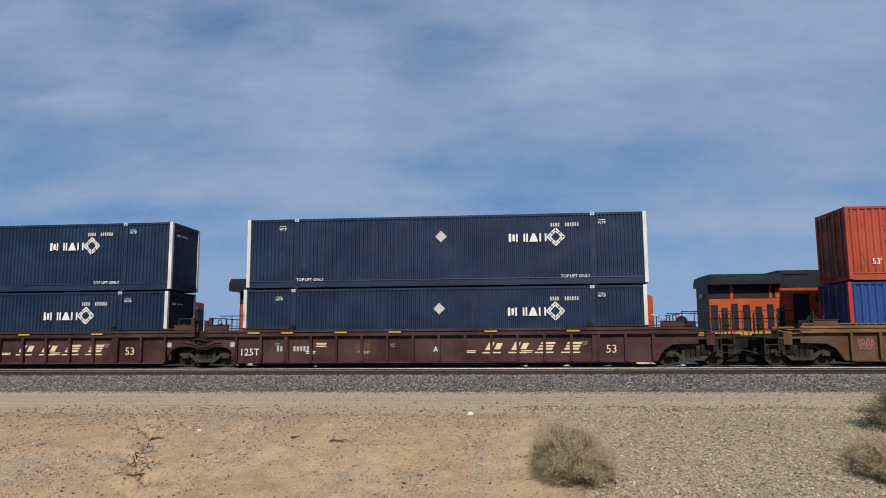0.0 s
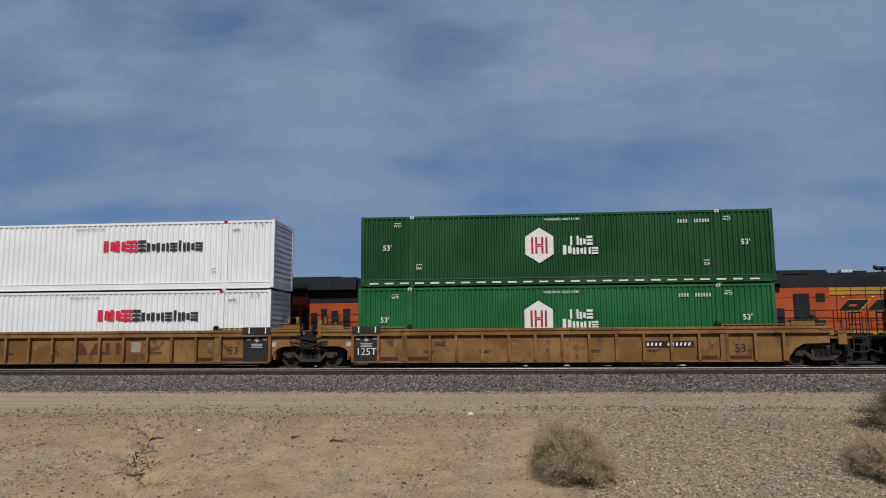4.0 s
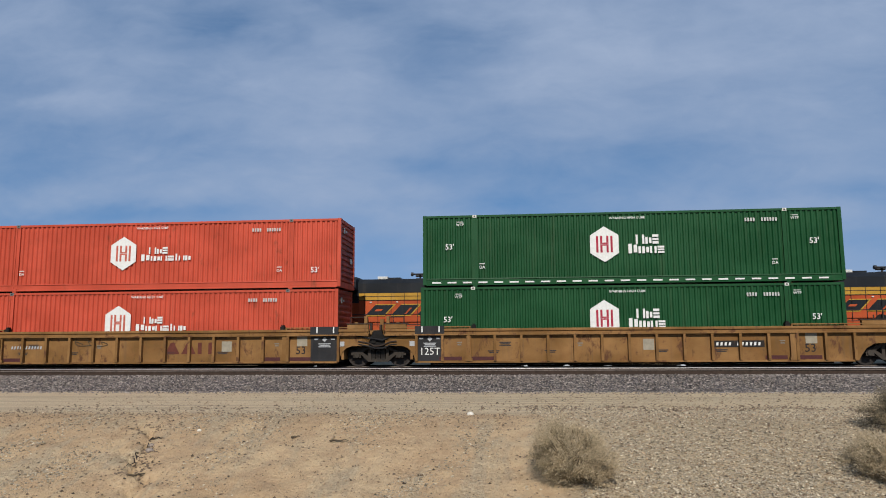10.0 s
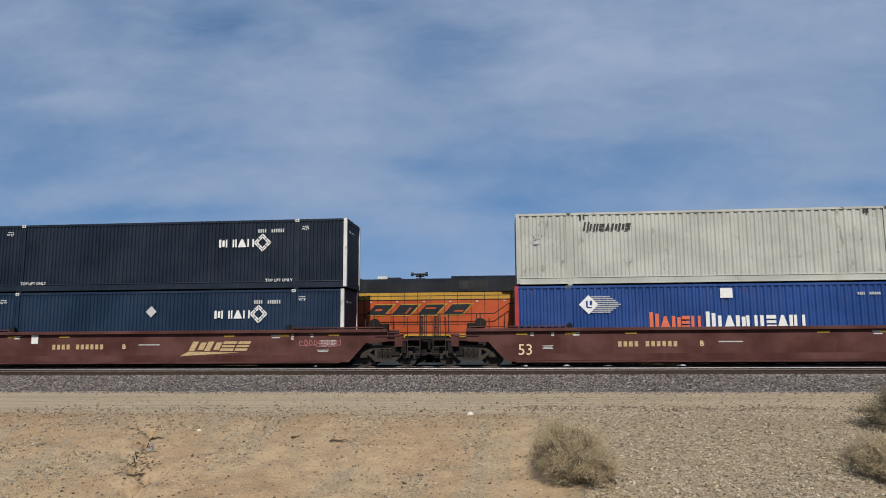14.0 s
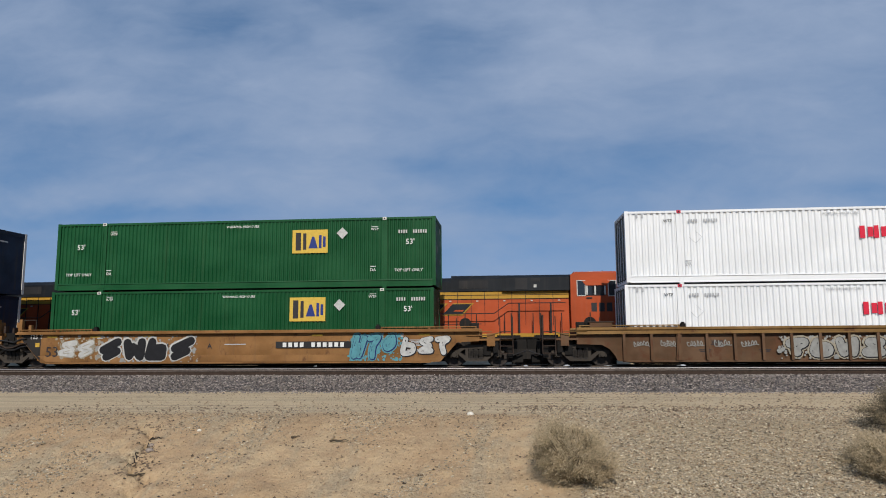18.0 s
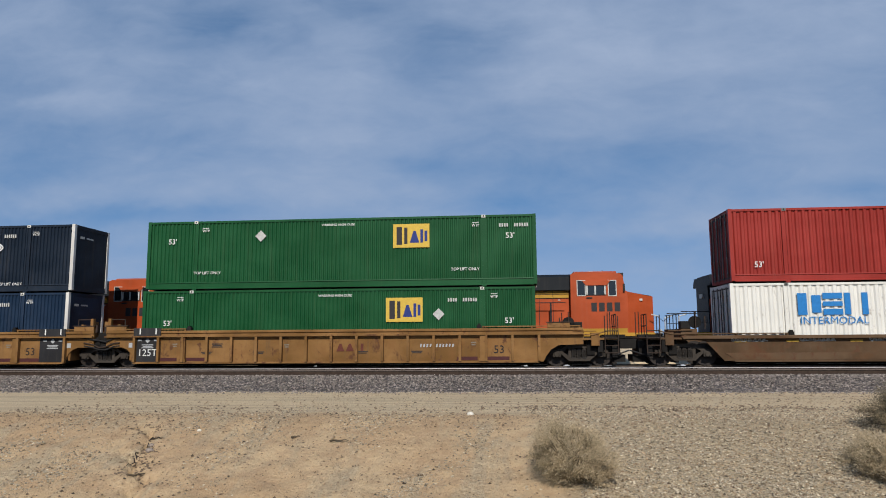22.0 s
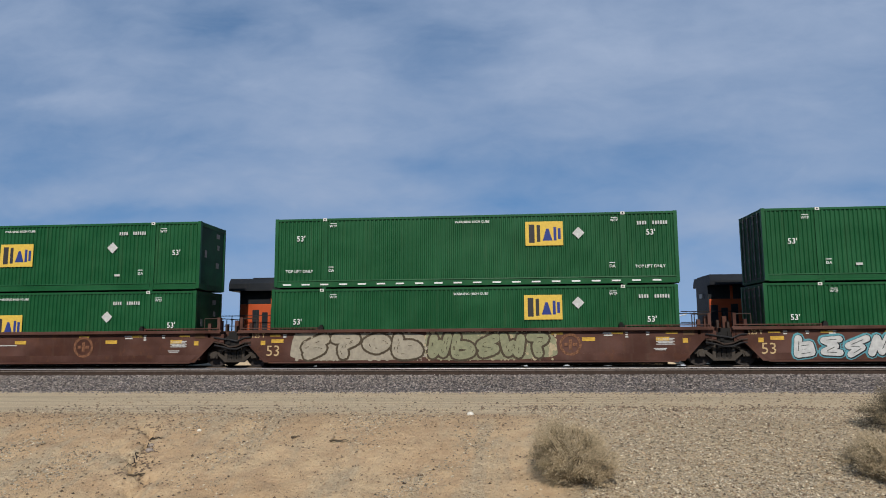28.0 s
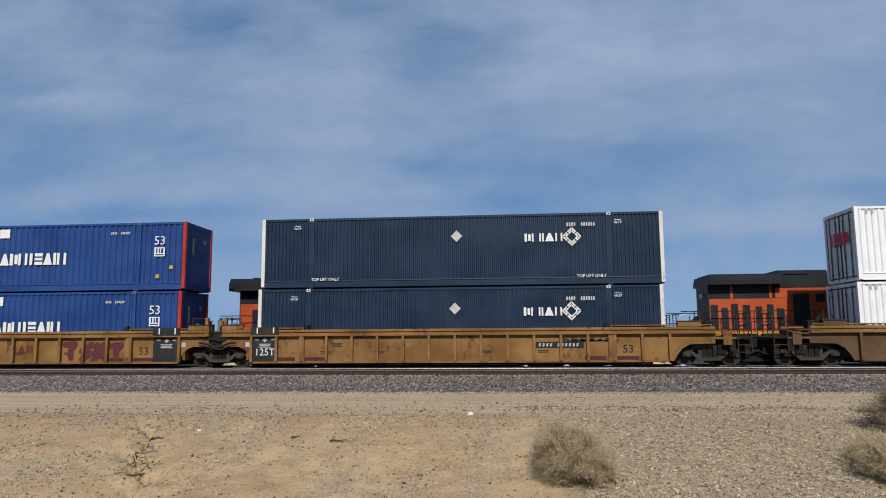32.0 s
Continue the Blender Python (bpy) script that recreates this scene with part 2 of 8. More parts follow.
def ballast_material():
    m, nt, b = shader("ballast_rock", 0.9, spec=0.3)
    tc = nt.nodes.new("ShaderNodeTexCoord")
    v = tc.outputs["Object"]
    vor = nt.nodes.new("ShaderNodeTexVoronoi")
    vor.inputs["Scale"].default_value = 15.0
    nt.links.new(v, vor.inputs["Vector"])
    sepc = nt.nodes.new("ShaderNodeSeparateColor")
    nt.links.new(vor.outputs["Color"], sepc.inputs[0])
    n = noise_node(nt, v, 1.1, 5, 0.6)
    c = mixed(nt, sepc.outputs[0], (0.086, 0.074, 0.067), (0.36, 0.312, 0.282))
    c = mixed(nt, ranged(nt, sepc.outputs[1], 0.75, 0.95), c, (0.27, 0.20, 0.16))
    # hollows between the stones darkened in colour, as painted shade
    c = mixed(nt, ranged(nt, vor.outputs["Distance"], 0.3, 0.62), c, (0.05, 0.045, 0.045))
    c = mixed(nt, math_node(nt, "MULTIPLY", ranged(nt, n, 0.4, 0.7), 0.3), c, (0.15, 0.125, 0.115))
    nt.links.new(c, b.inputs["Base Color"])
    bumped(nt, b, math_node(nt, "SUBTRACT", 1.0, vor.outputs["Distance"]), 0.07, 1.0)
    return m


def stones_material(name, lo, hi):
    m, nt, b = shader(name, 0.9, spec=0.3)
    g = nt.nodes.new("ShaderNodeNewGeometry")
    mid = tuple(a * 0.55 + c * 0.45 for a, c in zip(lo, hi))
    r = g.outputs["Random Per Island"]
    c = mixed(nt, ranged(nt, r, 0.05, 0.40), lo, mid)
    c = mixed(nt, ranged(nt, r, 0.70, 1.0), c, hi)
    nt.links.new(c, b.inputs["Base Color"])
    return m


DIRT = earth_material()
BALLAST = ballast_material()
STONE_GREY = stones_material("ballast_stone", (0.055, 0.045, 0.039), (0.42, 0.360, 0.315))
STONE_TAN = stones_material("pebble_stone", (0.125, 0.099, 0.068), (0.58, 0.49, 0.35))
STONE_BANK = stones_material("bank_stone", (0.16, 0.105, 0.062), (0.46, 0.335, 0.205))
CLOD = stones_material("dirt_clod", (0.06, 0.043, 0.030), (0.27, 0.19, 0.125))
RAIL = plain("rail_rust", (0.040, 0.026, 0.019), 0.75, 0.0)
RAILTOP = plain("rail_polished", (0.37, 0.342, 0.325), 0.55, 0.8, 0.15)
RAILDULL = plain("rail_dull", (0.13, 0.105, 0.088), 0.65, 0.0, 0.2)
TIE = plain("tie_timber", (0.030, 0.023, 0.018), 0.95)
STEEL_DARK = paint("truck_steel", (0.009, 0.0078, 0.007), 0.35, 0.8, dust=(0.036, 0.027, 0.021))
WHEEL = plain("wheel_steel", (0.026, 0.020, 0.017), 0.6, 0.4)
BLACK = paint("black_paint", (0.018, 0.018, 0.02), 0.25, 0.5)
WHITE_MARK = plain("white_marking", (0.60, 0.60, 0.58), 0.6, 0.0, 0.08)
SOFT_MARK = plain("soft_white_marking", (0.40, 0.40, 0.385), 0.65, 0.0, 0.15)
HEX_RED = plain("deep_red_marking", (0.30, 0.022, 0.045), 0.6, 0.0, 0.15)
CREAM_MARK = plain("cream_marking", (0.62, 0.50, 0.30), 0.6, 0.0, 0.1)
DARK_MARK = plain("dark_marking", (0.03, 0.028, 0.03), 0.6, 0.0, 0.1)
GREY_MARK = plain("grey_marking", (0.34, 0.35, 0.36), 0.6, 0.0, 0.1)
RED_MARK = plain("red_marking", (0.52, 0.02, 0.045), 0.55, 0.0, 0.08)
YELLOW_MARK = plain("yellow_marking", (0.52, 0.35, 0.058), 0.55, 0.0, 0.08)
BLUE_MARK = plain("blue_marking", (0.02, 0.16, 0.42), 0.55, 0.0, 0.08)
NAVY_MARK = plain("navy_marking", (0.02, 0.035, 0.16), 0.55, 0.0, 0.08)
ORANGE_MARK = plain("orange_marking", (0.52, 0.118, 0.058), 0.55, 0.0, 0.15)

# ---------------------------------------------------------------- mesh helpers


class Shape:
    """Gathers vertices and faces of one mesh."""

    def __init__(self):
        self.v, self.f = [], []

    def box(self, x0, x1, y0, y1, z0, z1):
        n = len(self.v)
        self.v += [(x0, y0, z0), (x1, y0, z0), (x1, y1, z0), (x0, y1, z0), (x0, y0, z1), (x1, y0, z1), (x1, y1, z1), (x0, y1, z1)]
        self.f += [tuple(n + i for i in q) for q in ((0, 3, 2, 1), (4, 5, 6, 7), (0, 1, 5, 4), (1, 2, 6, 5), (2, 3, 7, 6), (3, 0, 4, 7))]
        return self

    def bevel_box(self, x0, x1, y0, y1, z0, z1, b):
        """A box along x with its four long edges cut."""
        pts = [(y0 + b, z0), (y1 - b, z0), (y1, z0 + b), (y1, z1 - b), (y1 - b, z1), (y0 + b, z1), (y0, z1 - b), (y0, z0 + b)]
        return self.along_x(pts, x0, x1)

    def along_x(self, pts, x0, x1):
        """Profile in y, z (counter-clockwise seen from +x) drawn out along x."""
        n, k = len(self.v), len(pts)
        self.v += [(x0, y, z) for y, z in pts] + [(x1, y, z) for y, z in pts]
        self.f += [(n + i, n + (i + 1) % k, n + k + (i + 1) % k, n + k + i) for i in range(k)]
        self.f += [tuple(n + i for i in reversed(range(k))), tuple(n + k + i for i in range(k))]
        return self

    def slab(self, pts, y0, y1):
        """Outline in x, z (counter-clockwise seen from the front, -y) drawn out from y0 to y1."""
        n, k = len(self.v), len(pts)
        self.v += [(x, y0, z) for x, z in pts] + [(x, y1, z) for x, z in pts]
        self.f += [(n + (i + 1) % k, n + i, n + k + i, n + k + (i + 1) % k) for i in range(k)]
        self.f += [tuple(n + i for i in range(k)), tuple(n + k + i for i in reversed(range(k)))]
        return self

    def face(self, pts):
        n = len(self.v)
        self.v += pts
        self.f.append(tuple(range(n, n + len(pts))))
        return self

    def rod(self, a, b, r, sides=6):
        a, b = Vector(a), Vector(b)
        d = (b - a).normalized()
        u = d.orthogonal().normalized()
        w = d.cross(u)
        n = len(self.v)
        for c in (a, b):
            for i in range(sides):
                t = 2 * math.pi * i / sides
                self.v.append(tuple(c + (u * math.cos(t) + w * math.sin(t)) * r))
        self.f += [(n + i, n + (i + 1) % sides, n + sides + (i + 1) % sides, n + sides + i) for i in range(sides)]
        self.f += [tuple(n + i for i in reversed(range(sides))), tuple(n + sides + i for i in range(sides))]
        return self

    def disc_y(self, cx, cz, y0, y1, r0, r1, sides=20):
        """A drum or cone about an axis along y."""
        n = len(self.v)
        for y, r in ((y0, r0), (y1, r1)):
            for i in range(sides):
                t = 2 * math.pi * i / sides
                self.v.append((cx + r * math.cos(t), y, cz + r * math.sin(t)))
        self.f += [(n + (i + 1) % sides, n + i, n + sides + i, n + sides + (i + 1) % sides) for i in range(sides)]
        self.f += [tuple(n + i for i in range(sides)), tuple(n + sides + i for i in reversed(range(sides)))]
        return self

    def mesh(self, name, material):
        me = bpy.data.meshes.new(name)
        me.from_pydata(self.v, [], self.f)
        me.materials.append(material)
        me.update()
        return me


CACHE = {}
FINE = ("sprayed_piece", "marking", "striped_mark", "dash_line", "spring_set", "inner_mark", "label_print", "diamond_mark", "stain", "mark_shape", "red_shape", "black_shape", "orange_shape", "white_shape", "large_shape", "plate_mark", "slanted_mark", "dull_shape")


def shared(key, material, make):
    """The mesh made once for this key and material."""
    k = (key, material.name)
    if k not in CACHE:
        s = make()
        CACHE[k] = s.mesh(str(key[0] if isinstance(key, tuple) else key), material)
    return CACHE[k]


def part(name, me, parent, label="", at=None):
    ob = new(name, me)
    ob.parent = parent
    if at is not None:
        ob.matrix_basis = at
    if label:
        ob["label"] = label
    if name in FINE:
        ob["kind"] = "stuff"      # many small strokes, bars or coils that cannot be picked apart
    return ob


def thing(name, label, category, group="", at=None):
    ob = new(name)
    ob.empty_display_size = 0.3
    if at is not None:
        ob.matrix_basis = at
    return tagged(ob, label, category, group)


TEXTS = {}


def text_mesh(words, size, material, align="CENTER"):
    k = (words, size, material.name, align)
    if k not in TEXTS:
        cu = bpy.data.curves.new("lettering", "FONT")
        cu.body, cu.size, cu.align_x, cu.align_y = words, size, align, "CENTER"
        cu.resolution_u = 2
        cu.offset = 0.010 * size if size < 0.4 else 0.0
        ob = new("lettering", cu)
        bpy.context.view_layer.update()
        me = bpy.data.meshes.new_from_object(ob.evaluated_get(bpy.context.evaluated_depsgraph_get()))
        bpy.data.objects.remove(ob)
        me.materials.clear()
        me.materials.append(material)
        TEXTS[k] = me
    return TEXTS[k]


# ---------------------------------------------------------------- ground and track
Y_FACE = 27.53                 # near face of the boxes
Y_TRACK = Y_FACE + 1.295       # centre line of the near track
Y_TRACK2, Z_TRACK2 = 34.75, -0.35
REACH = 760.0
Y_FRONT, Z_FRONT = 24.50, 0.062     # an empty track before the train


ROAD_Z, EDGE_Y = -0.50, 14.8


def ground_height(x, y):
    """Bank falling from the service road towards the camera, with washed gullies."""
    n1 = noise.noise((x * 0.28, y * 0.28, 3.0))
    n2 = noise.noise((x * 0.9, y * 0.7, 7.0))
    n3 = noise.noise((x * 2.6, y * 2.2, 11.0))
    n4 = noise.noise((x * 7.0, y * 6.0, 2.0))
    z = ROAD_Z + (0.015 * n2 + 0.006 * n3 if y < 22 else 0.0)
    if y > 24:
        z -= min(0.45, (y - 24) * 0.05)
    edge = EDGE_Y + 0.35 * n1
    if y < edge:
        d = edge - y
        drop = 0.21 * d if d < 5 else 1.05 + 0.08 * (d - 5)
        if y < 7:
            drop -= (7 - y) * 0.15
        soft = 1 - math.exp(-d * 1.4)
        z -= drop * soft
        z += soft * (0.07 * n1 + 0.055 * n2 + 0.050 * n3 + 0.034 * n4 + 0.016 * noise.noise((x * 15, y * 14, 4.0)))
        gx = -7.75 + (14.5 - y) * 0.46 + 0.14 * math.sin(y * 3.4) + 0.10 * math.sin(y * 9.3) + 0.04 * math.sin(y * 21)
        z -= soft * (0.10 * math.exp(-((x - gx) / 0.22) ** 2) + 0.20 * math.exp(-((x - gx) / 0.055) ** 4) * (0.35 + 0.65 * max(0.0, math.sin(y * 4.1 + 1.0))))
        gx2 = -3.9 + (14.5 - y) * 0.30 + 0.35 * math.sin(y * 1.1)
        z -= soft * 0.07 * math.exp(-((x - gx2) / 0.45) ** 2)
    if 38 < y < 46:      # added low berm behind the far track, hides sunlit ground under the cars
        z += 0.85 * min(1.0, (y - 38) / 1.6, (46 - y) / 4.5)
    return z


def axis(fine0, fine1, step, far0, far1):
    a = list(np.arange(fine0, fine1 + step / 2, step))
    lo, d = fine0, step * 2
    left = []
    while lo > far0:
        lo -= d
        left.append(max(lo, far0))
        d *= 1.6
    hi, d = a[-1], step * 2
    right = []
    while hi < far1:
        hi += d
        right.append(min(hi, far1))
        d *= 1.6
    return left[::-1] + a + right


def build_ground():
    xs = sorted(set(axis(-15, 14, 0.09, -3000, 3000)) | {-7.9 + 0.031 * i for i in range(85)})
    ys = sorted(set(axis(8.5, 22, 0.085, -200, 4000)) | {38.0, 38.6, 39.2, 39.8, 40.4, 41.0, 42.0, 44.0, 46.0})
    v = [(x, y, ground_height(x, y)) for y in ys for x in xs]
    nx = len(xs)
    f = [(j * nx + i, j * nx + i + 1, (j + 1) * nx + i + 1, (j + 1) * nx + i) for j in range(len(ys) - 1) for i in range(nx - 1)]
    me = bpy.data.meshes.new("ground")
    me.from_pydata(v, [], f)
    me.materials.append(DIRT)
    me.polygons.foreach_set("use_smooth", [True] * len(f))
    tagged(new("ground", me), "tan desert dirt bank with grey gravel wash", "ground", kind="structure")


def ballast_height(y):
    """Cross-section of the two ballast beds."""
    pts = [(20.5, -0.51), (21.25, -0.51), (21.3, -0.56), (21.7, -0.47), (23.05, -0.155), (23.35, -0.125), (25.75, -0.125), (26.4, -0.24), (27.5, -0.26), (30.2, -0.26), (31.4, -0.55), (33.0, -0.55), (36.4, -0.55), (38.2, -1.0)]
    for (a, za), (b, zb) in zip(pts, pts[1:]):
        if y <= b:
            return za + (zb - za) * (y - a) / (b - a)
    return -1.0


def build_ballast():
    xs = axis(-22, 20, 0.14, -REACH, REACH)
    ys = [21.3 + 0.11 * i for i in range(44)] + [26.4, 27.5, 28.2, 28.8, 29.4, 30.2, 31.4, 33.0, 36.4, 38.2]
    v = []
    for y in ys:
        for x in xs:
            k = 1.0 if 21.35 < y < 25.9 and -23 < x < 21 else 0.0
            y_toe = 0.16 * noise.noise((x * 1.1, 0.0, 4.0)) + 0.09 * noise.noise((x * 3.7, 0.0, 8.0)) if y < 21.9 else 0.0
            v.append((x, y + y_toe + k * 0.03 * noise.noise((x * 5, y * 5, 1)), ballast_height(y) + k * 0.035 * noise.noise((x * 6, y * 6, 5)) + 0.03 * k * noise.noise((x * 0.8, y, 9))))
    nx = len(xs)
    f = [(j * nx + i, j * nx + i + 1, (j + 1) * nx + i + 1, (j + 1) * nx + i) for j in range(len(ys) - 1) for i in range(nx - 1)]
    me = bpy.data.meshes.new("ballast")
    me.from_pydata(v, [], f)
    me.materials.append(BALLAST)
    tagged(new("ballast", me), "grey crushed rock ballast beds under three tracks", "ballast", kind="structure")


def scatter(name, label, category, material, n, place, smin, smax, seed):
    """Loose angular stones, joined, each an island."""
    rng = random.Random(seed)
    v, f = [], []
    for _ in range(n):
        x, y, z = place(rng)
        s = smin + (smax - smin) * rng.random() ** 2.2
        k = len(v)
        a = rng.random() * 6.28
        for dx, dy, dz in ((1, 0, 0), (-.2, 1, .1), (-1, -.1, 0), (.1, -1, -.1), (0.1, 0, .8), (0, 0, -.6)):
            j = 0.65 + 0.6 * rng.random()
            v.append((x + s * j * (dx * math.cos(a) - dy * math.sin(a)), y + s * j * (dx * math.sin(a) + dy * math.cos(a)), z + s * j * dz * 0.8))
        f += [(k + i, k + j, k + 4) for i, j in ((0, 1), (1, 2), (2, 3), (3, 0))] + [(k + j, k + i, k + 5) for i, j in ((0, 1), (1, 2), (2, 3), (3, 0))]
    me = bpy.data.meshes.new(name)
    me.from_pydata(v, [], f)
    me.materials.append(material)
    tagged(new(name, me), label, category, kind="stuff")


def build_track(name, yc, z0, x0, x1):
    """Two rails on ties; the rail is a head, web and foot."""
    track = tagged(new(name), "steel rails on dark timber ties in ballast", "track", kind="structure")
    for side in (-1, 1):
        yr = yc + side * 0.755
        prof = [(-0.070, -0.185), (0.070, -0.185), (0.070, -0.172), (0.012, -0.150), (0.012, -0.05), (0.036, -0.036), (0.036, -0.012), (-0.036, -0.012), (-0.036, -0.036), (-0.012, -0.05), (-0.012, -0.150), (-0.070, -0.172)]
        s = Shape().along_x([(yr + a, z0 + b) for a, b in prof], x0, x1)
        rail = part("rail", s.mesh("rail", RAIL), track, "rust-brown steel rail")
        s = Shape().along_x([(yr - 0.040, z0 - 0.032), (yr + 0.040, z0 - 0.032), (yr + 0.034, z0 - 0.012), (yr + 0.022, z0 - 0.002), (yr + 0.010, z0), (yr - 0.010, z0), (yr - 0.022, z0 - 0.002), (yr - 0.034, z0 - 0.012)], x0, x1)
        bright = side > 0 and name == "track_front"
        part("running_surface", s.mesh("running_surface", RAILTOP if bright else RAILDULL), rail, "polished rail head" if bright else "lightly rusted rail head")
    tie = shared(("tie", name), TIE, lambda: Shape().bevel_box(-0.11, 0.11, -1.3, 1.3, -0.18, 0.0, 0.015))
    rng = random.Random(5)
    for i in range(74):
        part("tie", tie, track, at=pose(-22.5 + 0.59 * i + rng.uniform(-.03, .03), yc, z0 - 0.186 + rng.uniform(-.01, .004), 0, 0, rng.uniform(-1, 1)))
    return track


build_ground()
build_ballast()
scatter("ballast_stones", "loose grey and brown crushed stones on the ballast shoulder", "gravel", STONE_GREY, 30000,
        lambda r: (lambda x, y: (x, y, ballast_height(y) + 0.015))(r.uniform(-22, 19), r.triangular(20.9, 25.9, 22.5)), 0.016, 0.050, 1)


def past_toe(r):
    x, y = r.uniform(-21, 18), 21.45 - abs(r.gauss(0, 0.38))
    return x, y, ground_height(x, y) + 0.012


scatter("strayed_ballast", "stray ballast stones at the foot of the shoulder", "gravel", STONE_GREY, 3200, past_toe, 0.012, 0.040, 21)


def on_bank(r):
    while True:
        x, y = r.uniform(-12, 12), r.uniform(9.2, 21.4)
        dense = 0.9 if x - 0.8 + 2.5 * noise.noise((x * .4, y * .4, 2)) > 0 else 0.30
        if y > 15.6:
            dense *= 0.22
        if 13.9 < y < 15.4:
            dense += 0.3
        if r.random() < dense:
            return x, y, ground_height(x, y) + 0.004


def on_edge(r):
    """Stones that the grader left along the road's edge."""
    while True:
        x = r.uniform(-12, 12)
        y = (16.7 if x > 0 else 16.1) + r.gauss(0, 0.35 if x > 0 else 0.8) + 0.3 * noise.noise((x * .7, 0, 5))
        if r.random() < (0.9 if x > 0 else 0.45) * (0.4 + 1.2 * max(0, 0.3 + noise.noise((x * 1.3, y, 3)))):
            return x, y, ground_height(x, y) + 0.006


def on_gravel(r):
    """The coarse wash on one half of the bank and patches on the other."""
    while True:
        x, y = r.uniform(-11.5, 11.5), r.triangular(9.4, 17.6, 11.5)
        dense = 1.0 if x - 0.8 + 2.5 * noise.noise((x * .4, y * .4, 2)) > 0 else max(0.0, 1.5 * noise.noise((x * .9, y * .45, 12)))
        if r.random() < dense:
            return x, y, ground_height(x, y) + 0.006


def near_gully(r):
    """Stones and clods washed together along the gully and over the lower bank beside it."""
    if r.random() < 0.45:
        y = r.uniform(11.6, 14.2)
        x = -7.75 + (14.5 - y) * 0.46 + r.gauss(0.1, 0.16 + 0.10 * max(0, y - 13))
    else:
        x, y = r.uniform(-11, -4.6), r.triangular(9.4, 12.8, 10.6)
    return x, y, ground_height(x, y) + 0.008


scatter("gully_stones", "dark clods and stones washed into the gully", "gravel", CLOD, 1000, near_gully, 0.006, 0.034, 14)
scatter("clods", "small brown dirt clods and stones on the bank", "gravel", CLOD, 11000, on_bank, 0.007, 0.036, 8)
scatter("edge_stones", "dark angular stones along the road edge", "gravel", CLOD, 1800, on_edge, 0.012, 0.050, 9)
scatter("pebbles", "scattered tan and brown pebbles on the dirt bank", "gravel", STONE_BANK, 34000, on_bank, 0.005, 0.030, 2)
scatter("gravel_wash", "coarse wash of pale and dark gravel on the bank", "gravel", STONE_TAN, 66000, on_gravel, 0.006, 0.030, 12)
build_track("track_front", Y_FRONT, Z_FRONT, -REACH, REACH)
build_track("track_train", Y_TRACK, 0.0, -REACH, REACH)
build_track("track_far", Y_TRACK2, Z_TRACK2, -60, 60)

# ---------------------------------------------------------------- boxes carried by the train
L, W, H = 16.25, 2.59, 2.87
Z_LOW, Z_UP = 0.285, 3.20
POST = 2.10                     # lifting posts stand at the 40-foot places

PAINTS = {
    "navy": ((0.0062, 0.0215, 0.051), 0.16, 0.0), "charcoal": ((0.0048, 0.0120, 0.0245), 0.14, 0.0),
    "green": ((0.0022, 0.066, 0.0180), 0.13, 0.0), "light_green": ((0.006, 0.108, 0.030), 0.20, 0.0), "deep_green": ((0.0018, 0.055, 0.0135), 0.16, 0.0),
    "orange_red": ((0.46, 0.066, 0.033), 0.22, 0.1), "faded_red": ((0.34, 0.05, 0.026), 0.4, 0.35), "brick_red": ((0.27, 0.024, 0.017), 0.2, 0.0),
    "white": ((0.68, 0.695, 0.71), 0.12, 0.0), "cream": ((0.65, 0.64, 0.595), 0.25, 0.05), "light_grey": ((0.39, 0.398, 0.358), 0.38, 0.14),
    "blue": ((0.011, 0.048, 0.19), 0.22, 0.05), "sky_blue": ((0.042, 0.125, 0.3), 0.3, 0.0), "maroon": ((0.25, 0.058, 0.056), 0.25, 0.05),
    "dull_navy": ((0.009, 0.030, 0.11), 0.3, 0.0), "dark_teal": ((0.0100, 0.0240, 0.0325), 0.2, 0.0), "post_white": ((0.60, 0.59, 0.56), 0.4, 0.25), "post_red": ((0.3600, 0.0252, 0.0216), 0.3, 0.15), "rusty": ((0.040, 0.050, 0.066), 0.35, 0.95),
    "patch_blue": ((0.0086, 0.0360, 0.2592), 0.1, 0.0), "patch_red": ((0.4176, 0.0252, 0.0130), 0.1, 0.0), "dull_blue": ((0.024, 0.078, 0.195), 0.3, 0.0), "teal_blue": ((0.018, 0.085, 0.165), 0.3, 0.0),
}


def coat(name):
    rgb, dirt, rust = PAINTS[name]
    return paint(name + "_paint", rgb, dirt * 0.85, 0.42, rust=rust, deep=0.93 if name in ("white", "cream") else 0.78)


def shaded_end_coat(name):
    """The same enamel for end walls and doors, darkened and streaked to paint their shade."""
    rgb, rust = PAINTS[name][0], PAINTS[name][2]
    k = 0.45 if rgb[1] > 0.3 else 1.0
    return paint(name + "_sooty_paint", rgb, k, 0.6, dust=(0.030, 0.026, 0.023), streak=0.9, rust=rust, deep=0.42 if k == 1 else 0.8)


